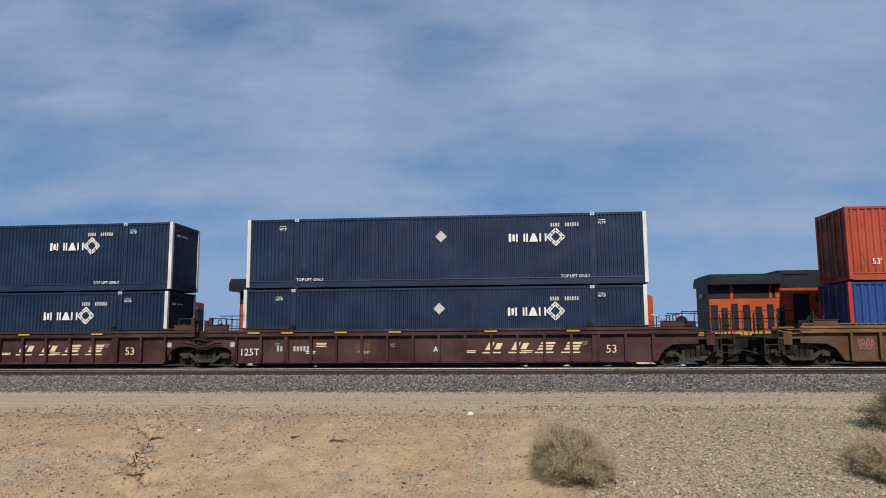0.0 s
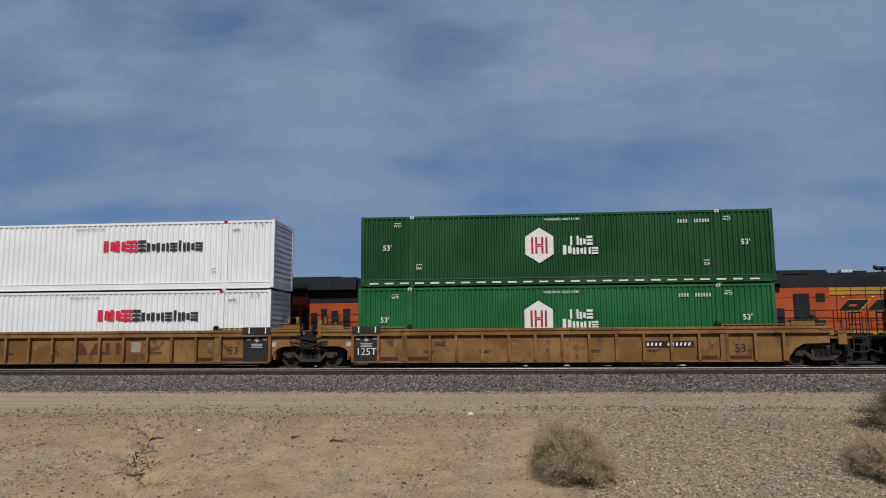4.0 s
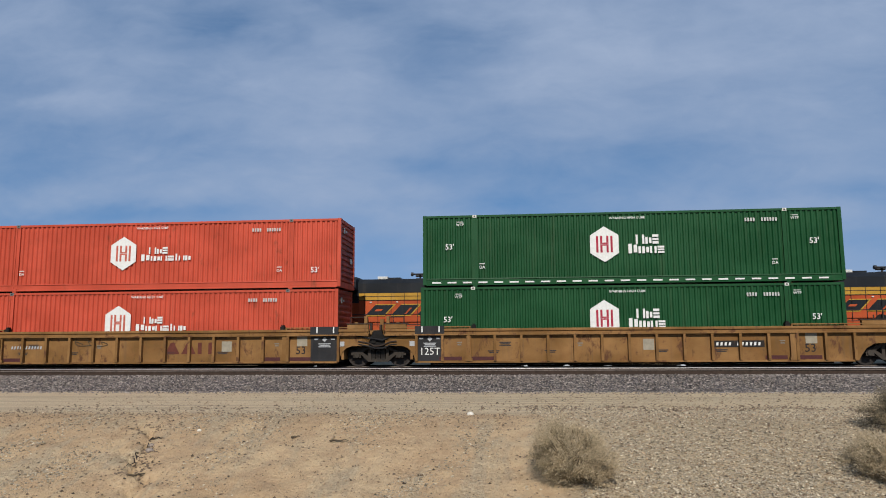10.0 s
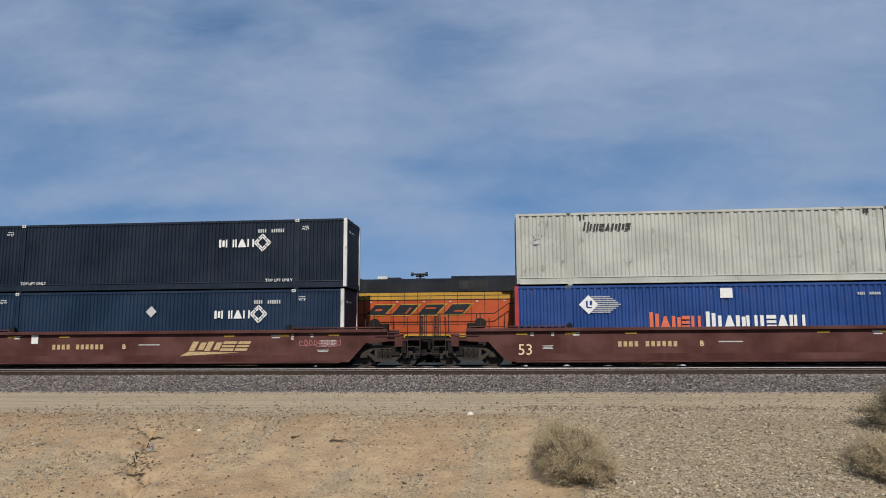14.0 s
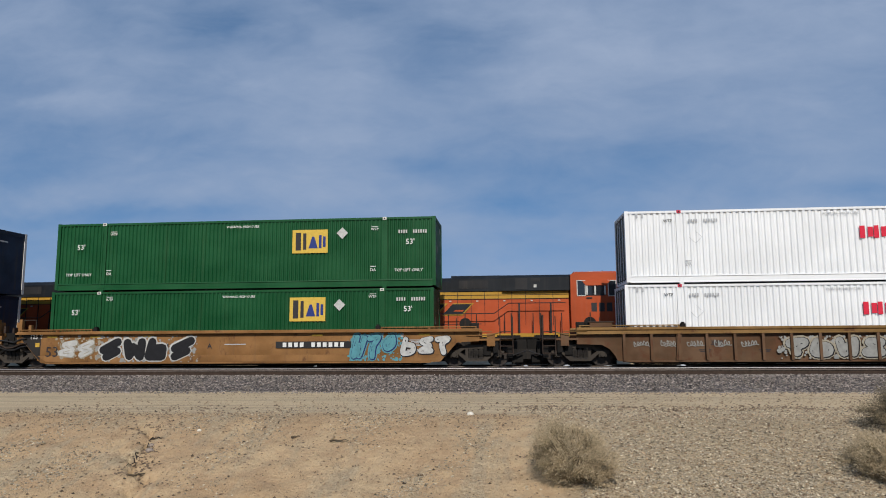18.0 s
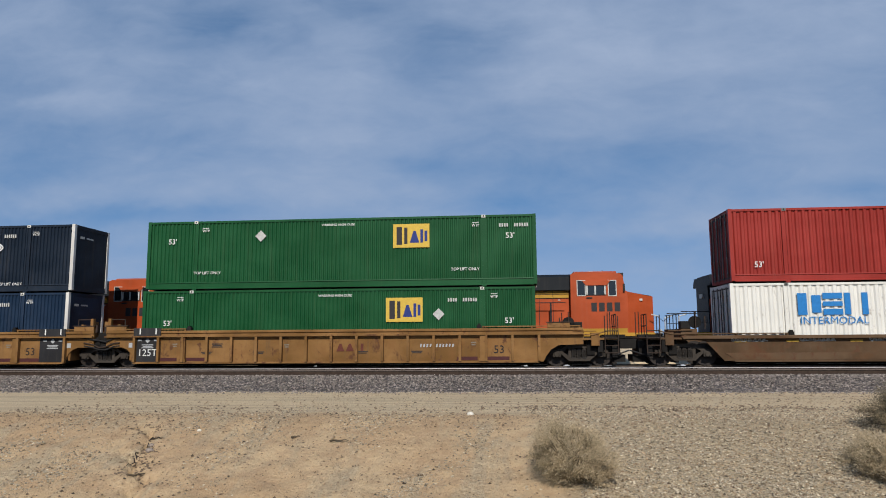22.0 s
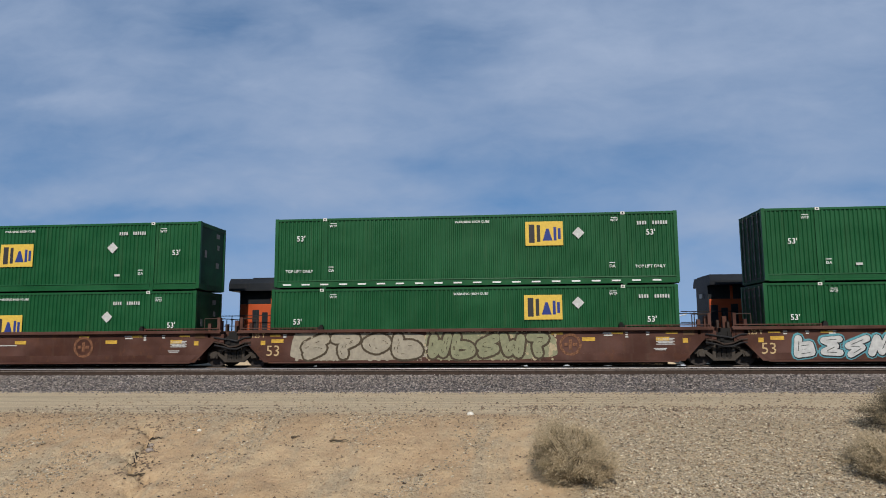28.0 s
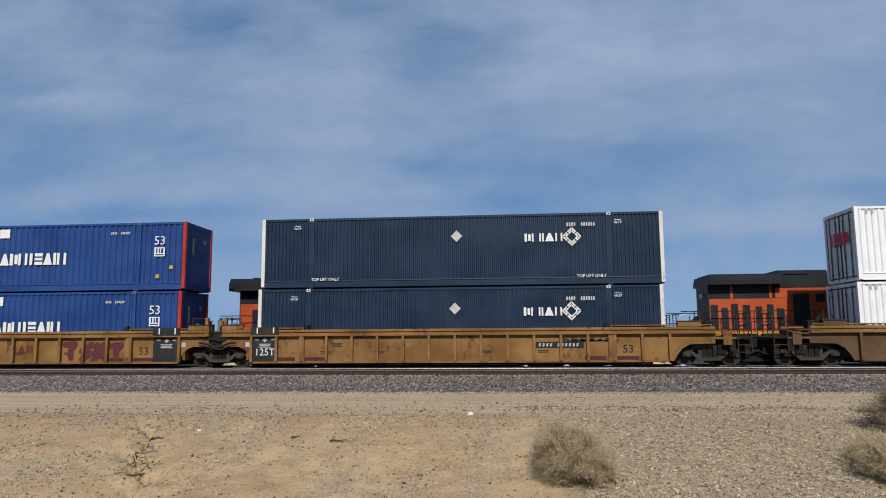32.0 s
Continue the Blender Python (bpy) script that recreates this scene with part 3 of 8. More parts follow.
def corrugated(x0, x1, z0, z1, pitch, depth, y, flip=False, flat=0.34):
    """Pressed steel sheet with upright trapezoid ribs; its outer faces lie at y."""
    n = max(1, round((x1 - x0) / pitch))
    p = (x1 - x0) / n
    s = Shape()
    d = -depth if flip else depth
    pts = [(x0, y + d)]
    slope = (0.5 - flat) * p
    for i in range(n):
        a = x0 + i * p
        pts += [(a + flat * p * 0.5, y + d), (a + flat * p * 0.5 + slope, y), (a + p - flat * p * 0.5 - slope, y), (a + p - flat * p * 0.5, y + d)]
    pts.append((x1, y + d))
    k = len(pts)
    s.v = [(a, b, z0) for a, b in pts] + [(a, b, z1) for a, b in pts]
    s.f = [((i, i + 1, k + i + 1, k + i) if not flip else (i + 1, i, k + i, k + i + 1)) for i in range(k - 1)]
    return s


def ribbed_end(x, pitch, depth, level):
    """Front wall with level or upright ribs."""
    y0, y1, z0, z1 = 0.14, W - 0.14, 0.24, H - 0.16
    a0, a1 = (z0, z1) if level else (y0, y1)
    n = round((a1 - a0) / pitch)
    p = (a1 - a0) / n
    prof = [(x - depth, a0)]
    for i in range(n):
        a = a0 + i * p
        prof += [(x - depth, a + 0.15 * p), (x, a + 0.32 * p), (x, a + 0.68 * p), (x - depth, a + 0.85 * p)]
    prof.append((x - depth, a1))
    s = Shape()
    k = len(prof)
    if level:
        s.v = [(a, y0, b) for a, b in prof] + [(a, y1, b) for a, b in prof]
        s.f = [(i, k + i, k + i + 1, i + 1) for i in range(k - 1)]
    else:
        s.v = [(a, b, z0) for a, b in prof] + [(a, b, z1) for a, b in prof]
        s.f = [(i, i + 1, k + i + 1, k + i) for i in range(k - 1)]
    return s


def build_box(label, group, body, pitch=0.20, posts=None, left_bay=None, right_bay=None, cast="cast_white", end_ribs=True, rail_pale=None):
    box = thing("shipping_container", label, "shipping container", group)
    m = coat(body)
    em = shaded_end_coat(body)
    pm = coat(posts) if posts else m
    rm = coat(rail_pale) if rail_pale else m
    z0, z1 = 0.29, H - 0.10
    e = 0.022
    dep = 0.040 if pitch < 0.2 else 0.050
    for key, a, b in (("left", 0.13, POST - 0.11), ("middle", POST + 0.11, L - POST - 0.11), ("right", L - POST + 0.11, L - 0.13)):
        mm = coat(left_bay) if (left_bay and key == "left") else coat(right_bay) if (right_bay and key == "right") else m
        part("side_panel", shared(("side_panel", key, pitch), mm, lambda: corrugated(a, b, z0, z1, pitch, dep, e)), box)
    part("side_panel", shared(("side_panel", "back", 0.4), m, lambda: corrugated(0.13, L - 0.13, z0, z1, 0.4, 0.04, W - e, True)), box)
    for x in (0.0, L - 0.14):
        for y in (0.0, W - 0.14):
            part("corner_post", shared(("corner_post",), pm, lambda: Shape().box(0, 0.14, 0, 0.14, 0.05, H)), box, "" if not posts else posts.replace("post_", "") + " painted corner post", at=pose(x, y, 0))
    for x in (POST, L - POST):
        for y, q in ((0.0, 1), (W, -1)):
            part("lifting_post", shared(("lifting_post", q), m, lambda: Shape().box(-0.11, -0.05, 0.006 * q, 0.06 * q, 0.1, H - 0.02).box(0.05, 0.11, 0.006 * q, 0.06 * q, 0.1, H - 0.02).box(-0.05, 0.05, 0.03 * q, 0.06 * q, 0.1, H - 0.02)), box, at=pose(x, y, 0))
            for z in (0.0, H - 0.115):
                part("corner_casting", shared(("corner_casting", q, z > 0), CASTS[cast] if z > 0 else m, lambda: Shape().box(-0.082, 0.082, -0.004 * q, 0.15 * q, 0 if z > 0 else -0.04, 0.112)), box, "" if cast == "cast_body" or z == 0 else CAST_LABELS[cast], at=pose(x, y, z))
                if z > 0 and q > 0:
                    part("casting_slot", shared(("casting_slot",), BLACK, lambda: Shape().box(-0.030, 0.030, -0.008, -0.004, 0.030, 0.085)), box, at=pose(x, y, z))
    for y, q in ((0.0, 1), (W, -1)):
        part("top_rail", shared(("top_rail", q), m, lambda: Shape().box(0.14, L - 0.14, 0.004 * q, 0.10 * q, H - 0.10, H - 0.012)), box, at=pose(0, y, 0))
        part("bottom_rail", shared(("bottom_rail", q), rm, lambda: Shape().along_x([(q * a, b) for a, b in (((-0.010, 0.02), (0.06, 0.02), (0.06, 0.30), (-0.006, 0.30), (-0.012, 0.265), (0.018, 0.245), (0.018, 0.075), (-0.010, 0.055)) if q > 0 else ((-0.010, 0.055), (0.018, 0.075), (0.018, 0.245), (-0.012, 0.265), (-0.006, 0.30), (0.06, 0.30), (0.06, 0.02), (-0.010, 0.02)))], 0.14, L - 0.14)), box, at=pose(0, y, 0))
    part("roof", shared(("roof",), m, lambda: Shape().box(0.1, L - 0.1, 0.08, W - 0.08, H - 0.05, H - 0.015)), box)
    part("floor", shared(("floor",), BLACK, lambda: Shape().box(0.1, L - 0.1, 0.05, W - 0.05, 0.08, 0.18)), box)
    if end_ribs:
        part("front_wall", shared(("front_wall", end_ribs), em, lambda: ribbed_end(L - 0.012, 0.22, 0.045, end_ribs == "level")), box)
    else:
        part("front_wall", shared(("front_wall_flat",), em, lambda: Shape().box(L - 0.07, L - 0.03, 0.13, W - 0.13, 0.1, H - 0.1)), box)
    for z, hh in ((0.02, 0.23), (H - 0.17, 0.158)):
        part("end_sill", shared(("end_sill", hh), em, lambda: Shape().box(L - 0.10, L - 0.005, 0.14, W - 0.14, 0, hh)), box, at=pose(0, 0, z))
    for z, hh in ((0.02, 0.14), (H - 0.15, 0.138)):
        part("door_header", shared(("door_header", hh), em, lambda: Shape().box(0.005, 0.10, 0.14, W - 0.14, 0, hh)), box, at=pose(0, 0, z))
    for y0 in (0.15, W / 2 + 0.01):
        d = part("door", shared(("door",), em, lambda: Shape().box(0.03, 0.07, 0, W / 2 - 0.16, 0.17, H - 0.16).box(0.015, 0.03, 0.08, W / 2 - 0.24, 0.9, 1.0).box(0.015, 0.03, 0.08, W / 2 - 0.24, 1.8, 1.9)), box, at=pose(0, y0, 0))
        part("door_gasket", shared(("door_gasket",), BLACK, lambda: Shape().box(0.018, 0.03, 0.0, 0.045, 0.17, H - 0.16).box(0.018, 0.03, W / 2 - 0.205, W / 2 - 0.16, 0.17, H - 0.16).box(0.018, 0.03, 0.045, W / 2 - 0.205, 0.17, 0.215).box(0.018, 0.03, 0.045, W / 2 - 0.205, H - 0.205, H - 0.16)), d)
        for k in (0.28, 0.80):
            part("lock_rod", shared(("lock_rod",), STEEL_ZINC, lambda: Shape().rod((0.0, 0, 0.1), (0.0, 0, H - 0.1), 0.024, 6).box(-0.02, 0.02, -0.05, 0.05, 0.95, 1.02).box(-0.02, 0.02, -0.06, 0.06, 0.35, 0.42).box(-0.02, 0.02, -0.06, 0.06, H - 0.5, H - 0.43)), d, at=pose(0.0, k, 0))
    return box


STEEL_ZINC = plain("zinc_steel", (0.085, 0.08, 0.075), 0.5, 0.5)
CASTS = {"cast_white": plain("casting_white", (0.52, 0.51, 0.47), 0.6), "cast_red": plain("casting_red", (0.42, 0.02, 0.045), 0.6), "cast_body": plain("casting_grey", (0.13, 0.13, 0.125), 0.6)}
CAST_LABELS = {"cast_white": "white painted lifting casting", "cast_red": "red painted lifting casting"}


def decal(box, name, me, u, v, label="", y=-0.010):
    return part(name, me, box, label, at=pose(u * L, y, H * (1 - v)))


def ribbed_patch(b, u0, u1, v0, v1, pitch, body, label):
    """Fresh paint over some ribs of the middle bay, following the ribs."""
    a, c = POST + 0.11, L - POST - 0.11
    p = (c - a) / max(1, round((c - a) / pitch))
    i, j = round((u0 * L - a) / p), round((u1 * L - a) / p)
    dep = 0.040 if pitch < 0.2 else 0.050
    me = shared(("paint_patch", i, j, v0, v1, pitch), coat(body), lambda: corrugated(a + i * p, a + j * p, H * (1 - v1), H * (1 - v0), p, dep, 0.019))
    return part("paint_patch", me, b, label)


def flat_shape(key, material, outlines):
    """Paint shapes, 2 mm thick, in x, z about a middle."""
    def make():
        s = Shape()
        for o in outlines:
            s.slab(o, -0.002, 0.0)
        return s
    return shared(key, material, make)


def decal_row(box, name, key, material, cells, u, v, label="", y=-0.010):
    """A row of marks, each shape a part of its own."""
    for i, outlines in enumerate(cells):
        part(name, flat_shape((name,) + key + (i,), material, outlines), box, label if i == 0 else "", at=pose(u * L, y, H * (1 - v)))


def rect(cx, cz, w, h, slant=0.0):
    return [(cx - w / 2 - slant * h / 2, cz - h / 2), (cx + w / 2 - slant * h / 2, cz - h / 2), (cx + w / 2 + slant * h / 2, cz + h / 2), (cx - w / 2 + slant * h / 2, cz + h / 2)]


def diamond(cx, cz, r):
    return [(cx - r, cz), (cx, cz - r), (cx + r, cz), (cx, cz + r)]


def cell(kind, w, h, t):
    """One plain mark shape in a field w by h from the origin, drawn with strokes t wide."""
    if kind == "full":
        return [rect(w / 2, h / 2, w, h)]
    if kind == "stem":
        return [rect(w / 2, h / 2, min(w, t * 1.15), h)]
    if kind == "bridge":
        return [rect(t / 2, h / 2, t, h), rect(w - t / 2, h / 2, t, h)]
    if kind == "open":
        k = h * 0.27
        return [rect(w / 2, k / 2, w, k), rect(w / 2, h / 2, w, k * 0.8), rect(w / 2, h - k / 2, w, k)]
    if kind == "arch":
        return [[(0, 0), (w, 0), (w * 0.62, h), (w * 0.38, h)]]
    return [rect(w * 0.20, h / 2, w * 0.40, h), rect(w * 0.80, h / 2, w * 0.40, h * 0.8)]


def blocks(cells, h, slant=0.0, stroke=0.24, gap=0.10):
    """A row of plain mark shapes from x = 0: each is (kind, width, height share). Kinds: full, hollow, open, arch, bridge, stem."""
    cells_out, x, z0 = [], 0.0, -h / 2
    for kind, w, k in cells:
        out = cell(kind, w, h * k, stroke * h)
        cells_out.append([[(x + a + slant * (z0 + b), z0 + b) for a, b in o] for o in out])
        x += w + h * gap
    return cells_out


def row_to(cells, width, h, slant=0.0, stroke=0.24, gap=0.10):
    """The same row, its widths scaled to fill the given width."""
    free = width - gap * h * (len(cells) - 1)
    k = free / sum(c[1] for c in cells)
    return blocks([(a, w * k, c) for a, w, c in cells], h, slant, stroke, gap)


def bars(box, u, v, w, h=0.11, material=None, label="", n=2):
    """Small lettering that stands as plain bars: a short and a long run."""
    material = material or SOFT_MARK
    if n == 2:
        c = w / 12.0
        o = [rect(-w / 2 + c * (k + 0.5), 0, c * 0.62, h) for k in range(12) if k not in (4, 5)]
    else:
        o = [rect(0, 0, w, h)]
    return decal(box, "marking", flat_shape(("bars", round(w, 2), h, n), material, o), u, v, label)


def words(box, text, u, v, size, material=None):
    t = text_mesh(text, size, material or WHITE_MARK)
    return part("lettering", t, box, at=pose(u * L, -0.012, H * (1 - v), 90))


def lift_words(b, v=0.90, us=(0.162, 0.818), mat=None):
    for u in us:
        words(b, "TOP LIFT ONLY", u, v, 0.165, mat)


def wtp(b, v=0.14, mat=None):
    for u in (0.093, 0.893):
        words(b, "WTP", u, v, 0.145, mat)
        decal(b, "marking", flat_shape(("overbar",), mat or WHITE_MARK, [rect(0, 0, 0.27, 0.022)]), u, v - 0.040)


def da(b, v=0.82, mat=None):
    for u in (0.147, 0.842):
        words(b, "DA", u, v, 0.165, mat)
        decal(b, "marking", flat_shape(("overbar_short",), mat or WHITE_MARK, [rect(0, 0, 0.22, 0.03)]), u, v - 0.05)


def placard(b, u, v, r=0.27, mat=None):
    decal(b, "placard", flat_shape(("placard", r), mat or SOFT_MARK, [diamond(0, 0, r)]), u, v, "white diamond placard")


def feet(b, vl, vr, size=0.31, mat=None, us=(0.064, 0.936)):
    words(b, "53'", us[0], vl, size, mat)
    words(b, "53'", us[1], vr, size, mat)


def warning(b, u=0.488, v=0.07, mat=None):
    words(b, "WARNING HIGH CUBE", u, v, 0.135, mat)


def end_prints(b, mat, spots):
    """Small plain stickers on the end wall: (y, z, width, height)."""
    for y, z, w, h in spots:
        part("end_mark", shared(("end_mark", w, h), mat, lambda: Shape().box(0, 0.004, -w / 2, w / 2, -h / 2, h / 2)), b, "small plain sticker on the end wall", at=pose(L + 0.002, y, z))


def dark_box(body, lower, with_placard=True, placard_u=0.498):
    """Dark box with white end posts, a row of plain mark shapes and a pierced diamond mark."""
    b = build_box(("dark navy" if body == "navy" else "charcoal") + " corrugated steel container with white end posts", "boxes of the train", body, 0.16, "post_white", end_ribs=False)
    dv = 0.012 if lower else 0.0
    row = row_to([("hollow", 0.30, 1), ("bridge", 0.44, 1), ("stem", 0.08, 1), ("arch", 0.44, 1), ("bridge", 0.34, 1)], 1.50, 0.33, 0.0, 0.20, 0.14)
    decal_row(b, "mark_shape", ("mark_row",), WHITE_MARK, row, 0.666, 0.340 + dv, "plain white mark shape")
    r, ring = 0.385, []
    for sx, sz in ((1, 1), (1, -1), (-1, -1), (-1, 1)):
        for f0, f1 in ((0.03, 0.46), (0.54, 0.97)):
            p0, p1 = (r * sx * (1 - f0), r * sz * f0), (r * sx * (1 - f1), r * sz * f1)
            for k0, k1 in ((1.0, 0.80), (0.72, 0.50)):
                poly = [(p0[0] * k0, p0[1] * k0), (p1[0] * k0, p1[1] * k0), (p1[0] * k1, p1[1] * k1), (p0[0] * k1, p0[1] * k1)]
                area = sum(poly[i][0] * poly[(i + 1) % 4][1] - poly[(i + 1) % 4][0] * poly[i][1] for i in range(4))
                ring.append(poly if area > 0 else poly[::-1])
    decal(b, "diamond_mark", flat_shape(("diamond_mark",), WHITE_MARK, ring), 0.781, 0.335 + dv, "pierced white diamond mark")
    bars(b, 0.803, 0.165 + dv, 1.14, 0.15)
    wtp(b, 0.15)
    if not lower:
        lift_words(b, 0.885, (0.166, 0.826))
    if with_placard:
        placard(b, placard_u, 0.30, 0.235)
    end_prints(b, SOFT_MARK, ((0.55, 2.35, 0.30, 0.10), (1.10, 2.35, 0.50, 0.06)))
    return b


def scuffed(b):
    """Pale chalk scribbles low on the side."""
    scrawl(b, 0.665, 0.80, 1.5, 0.36, GREY_MARK, 31, 0.022, loops=6)
    scrawl(b, 0.59, 0.87, 1.3, 0.12, GREY_MARK, 32, 0.018, loops=9)
    return b


def hexagon(r, sx=0.9):
    return [(r * sx * math.sin(a), r * math.cos(a)) for a in [math.pi - i * math.pi / 3 for i in range(0, -6, -1)]]


def hex_box(body, mark, inc, lower, dashes=False, pitch=0.21, feet_v=(0.455, 0.455), with_da=True):
    """Green or red box with a white hexagon mark and two rows of plain shapes."""
    colour = {"green": "green", "light_green": "light green", "deep_green": "deep green", "orange_red": "orange-red"}[body]
    b = build_box(colour + " corrugated steel container with white hexagon mark", "boxes of the train", body, pitch, end_ribs="level", cast="cast_white" if body != "orange_red" else "cast_body")
    u, v = (0.445, 0.452) if not inc else (0.425, 0.458)
    decal(b, "hexagon_mark", flat_shape(("hexagon",), WHITE_MARK, [hexagon(0.715)[::-1]]), u, v, "white hexagon mark")
    hh = [rect(-0.28, 0, 0.085, 0.66), rect(-0.12, 0.20, 0.085, 0.27), rect(-0.12, -0.20, 0.085, 0.27), rect(0.12, 0.20, 0.085, 0.27), rect(0.12, -0.20, 0.085, 0.27), rect(0.28, 0, 0.085, 0.66), rect(0, 0.035, 0.325, 0.055), rect(0, -0.035, 0.325, 0.055)]
    decal(b, "inner_mark", flat_shape(("inner_mark",), mark, hh), u, v, "red bars inside the hexagon", y=-0.014)
    if not inc:
        r1 = row_to([("bridge", 0.34, 1), ("hollow", 0.24, .74), ("open", 0.24, 1)], 0.88, 0.37, 0, 0.22)
        r2 = row_to([("hollow", 0.34, 1), ("stem", 0.12, .72), ("hollow", 0.26, .72), ("bridge", 0.26, .72), ("open", 0.26, .74)], 1.38, 0.38, 0, 0.22)
        places = ((0.520, 0.393), (0.502, 0.520))
    else:
        r1 = row_to([("bridge", 0.34, 1), ("hollow", 0.24, .74), ("open", 0.24, 1)], 0.82, 0.28, 0, 0.22)
        r2 = row_to([("hollow", 0.34, 1), ("stem", 0.12, .72), ("hollow", 0.26, .72), ("bridge", 0.26, .72), ("open", 0.26, .74), ("stem", 0.14, 1), ("bridge", 0.24, .72), ("hollow", 0.22, .72)], 2.16, 0.28, 0, 0.22)
        places = ((0.494, 0.422), (0.474, 0.525))
    decal_row(b, "mark_shape", ("hex_row", inc), WHITE_MARK, r1, *places[0], "plain white mark shape")
    decal_row(b, "mark_shape", ("hex_row_two", inc), WHITE_MARK, r2, *places[1], "plain white mark shape")
    feet(b, *feet_v, us=(0.067, 0.934))
    bars(b, 0.815 if not inc else 0.806, 0.150, 1.25, 0.14)
    warning(b, 0.501, 0.09)
    if not lower and with_da:
        da(b, 0.745)
    if not inc:
        wtp(b, 0.14)
    if dashes:
        o = [rect(0.55 + i * 0.62, 0, 0.36, 0.060) for i in range(25)]
        decal(b, "dash_line", flat_shape(("dash_line",), WHITE_MARK, o), 0.0, 0.955, "row of white dashes along the bottom rail", y=-0.014)
    end_prints(b, SOFT_MARK, ((0.62, 2.42, 0.20, 0.24), (0.95, 2.42, 0.30, 0.08), (1.9, 1.25, 0.34, 0.22)))
    return b


def plate(b, u0, v0, big=True):
    """Yellow plate with plain dark and blue shapes."""
    w, h = (1.49, 0.97) if big else (1.27, 0.82)
    decal(b, "yellow_plate", flat_shape(("yellow_plate", big), YELLOW_MARK, [rect(w / 2, -h / 2, w, h)]), u0, v0, "yellow plate with plain dark shapes")
    rim = [rect(0.17 * w, -0.5 * h, 0.15 * w, 0.76 * h), rect(0.35 * w, -0.5 * h, 0.09 * w, 0.70 * h)]
    decal(b, "plate_mark", flat_shape(("plate_mark", big), DARK_MARK, rim), u0, v0, "dark bars", y=-0.014)
    blue = [[(x + 0.46 * w, z - 0.80 * h) for x, z in o] for o in cell("arch", 0.26 * w, 0.50 * h, 0.075 * w)] + [[(x + 0.75 * w, z - 0.80 * h) for x, z in o] for o in cell("hollow", 0.19 * w, 0.56 * h, 0.062 * w)]
    decal(b, "plate_mark", flat_shape(("plate_mark_blue", big), NAVY_MARK, blue), u0, v0, "blue shapes", y=-0.014)


def plate_box(body, plate_u, plate_v, placard_u=0.763, lower=False, feet_v=(0.46, 0.46), lift=False, dashes=False, placard_v=0.37, number=(0.816, 0.160), marks=(0.100, 0.900, 0.14), warn=0.503):
    colour = {"green": "green", "light_green": "light green", "deep_green": "deep green"}[body]
    b = build_box(colour + " corrugated steel container with a yellow plate", "boxes of the train", body, 0.17, end_ribs=False)
    plate(b, plate_u, plate_v)
    placard(b, placard_u, placard_v, 0.240)
    feet(b, *feet_v, us=(0.068, 0.936))
    bars(b, *number, 1.2, 0.14)
    warning(b, warn, 0.10)
    for u in marks[:2]:
        words(b, "WTP", u, marks[2], 0.145)
        decal(b, "marking", flat_shape(("overbar",), WHITE_MARK, [rect(0, 0, 0.27, 0.022)]), u, marks[2] - 0.040)
    if not lower:
        if not lift:
            da(b, 0.757)
            for u in (0.215, 0.779):
                bars(b, u, 0.777, 0.24, 0.09, n=1)
        else:
            if lift[0] < 0.1:
                da(b, 0.757)
            lift_words(b, 0.766, lift)
    if dashes:
        o = [rect(0.55 + i * 0.78, 0, 0.34, 0.060) for i in range(20)]
        decal(b, "dash_line", flat_shape(("dash_line_wide",), WHITE_MARK, o), 0.0, 0.955, "row of white dashes along the bottom rail", y=-0.014)
    end_prints(b, FAINT_SIGN, ((1.75, 2.45, 0.34, 0.20), (1.80, 1.95, 0.22, 0.22), (1.75, 1.15, 0.30, 0.24), (0.55, 1.55, 0.20, 0.30)))
    return b


FAINT_SIGN = plain("faint_sticker", (0.16, 0.155, 0.14), 0.7, 0.0, 0.3, 12.0)


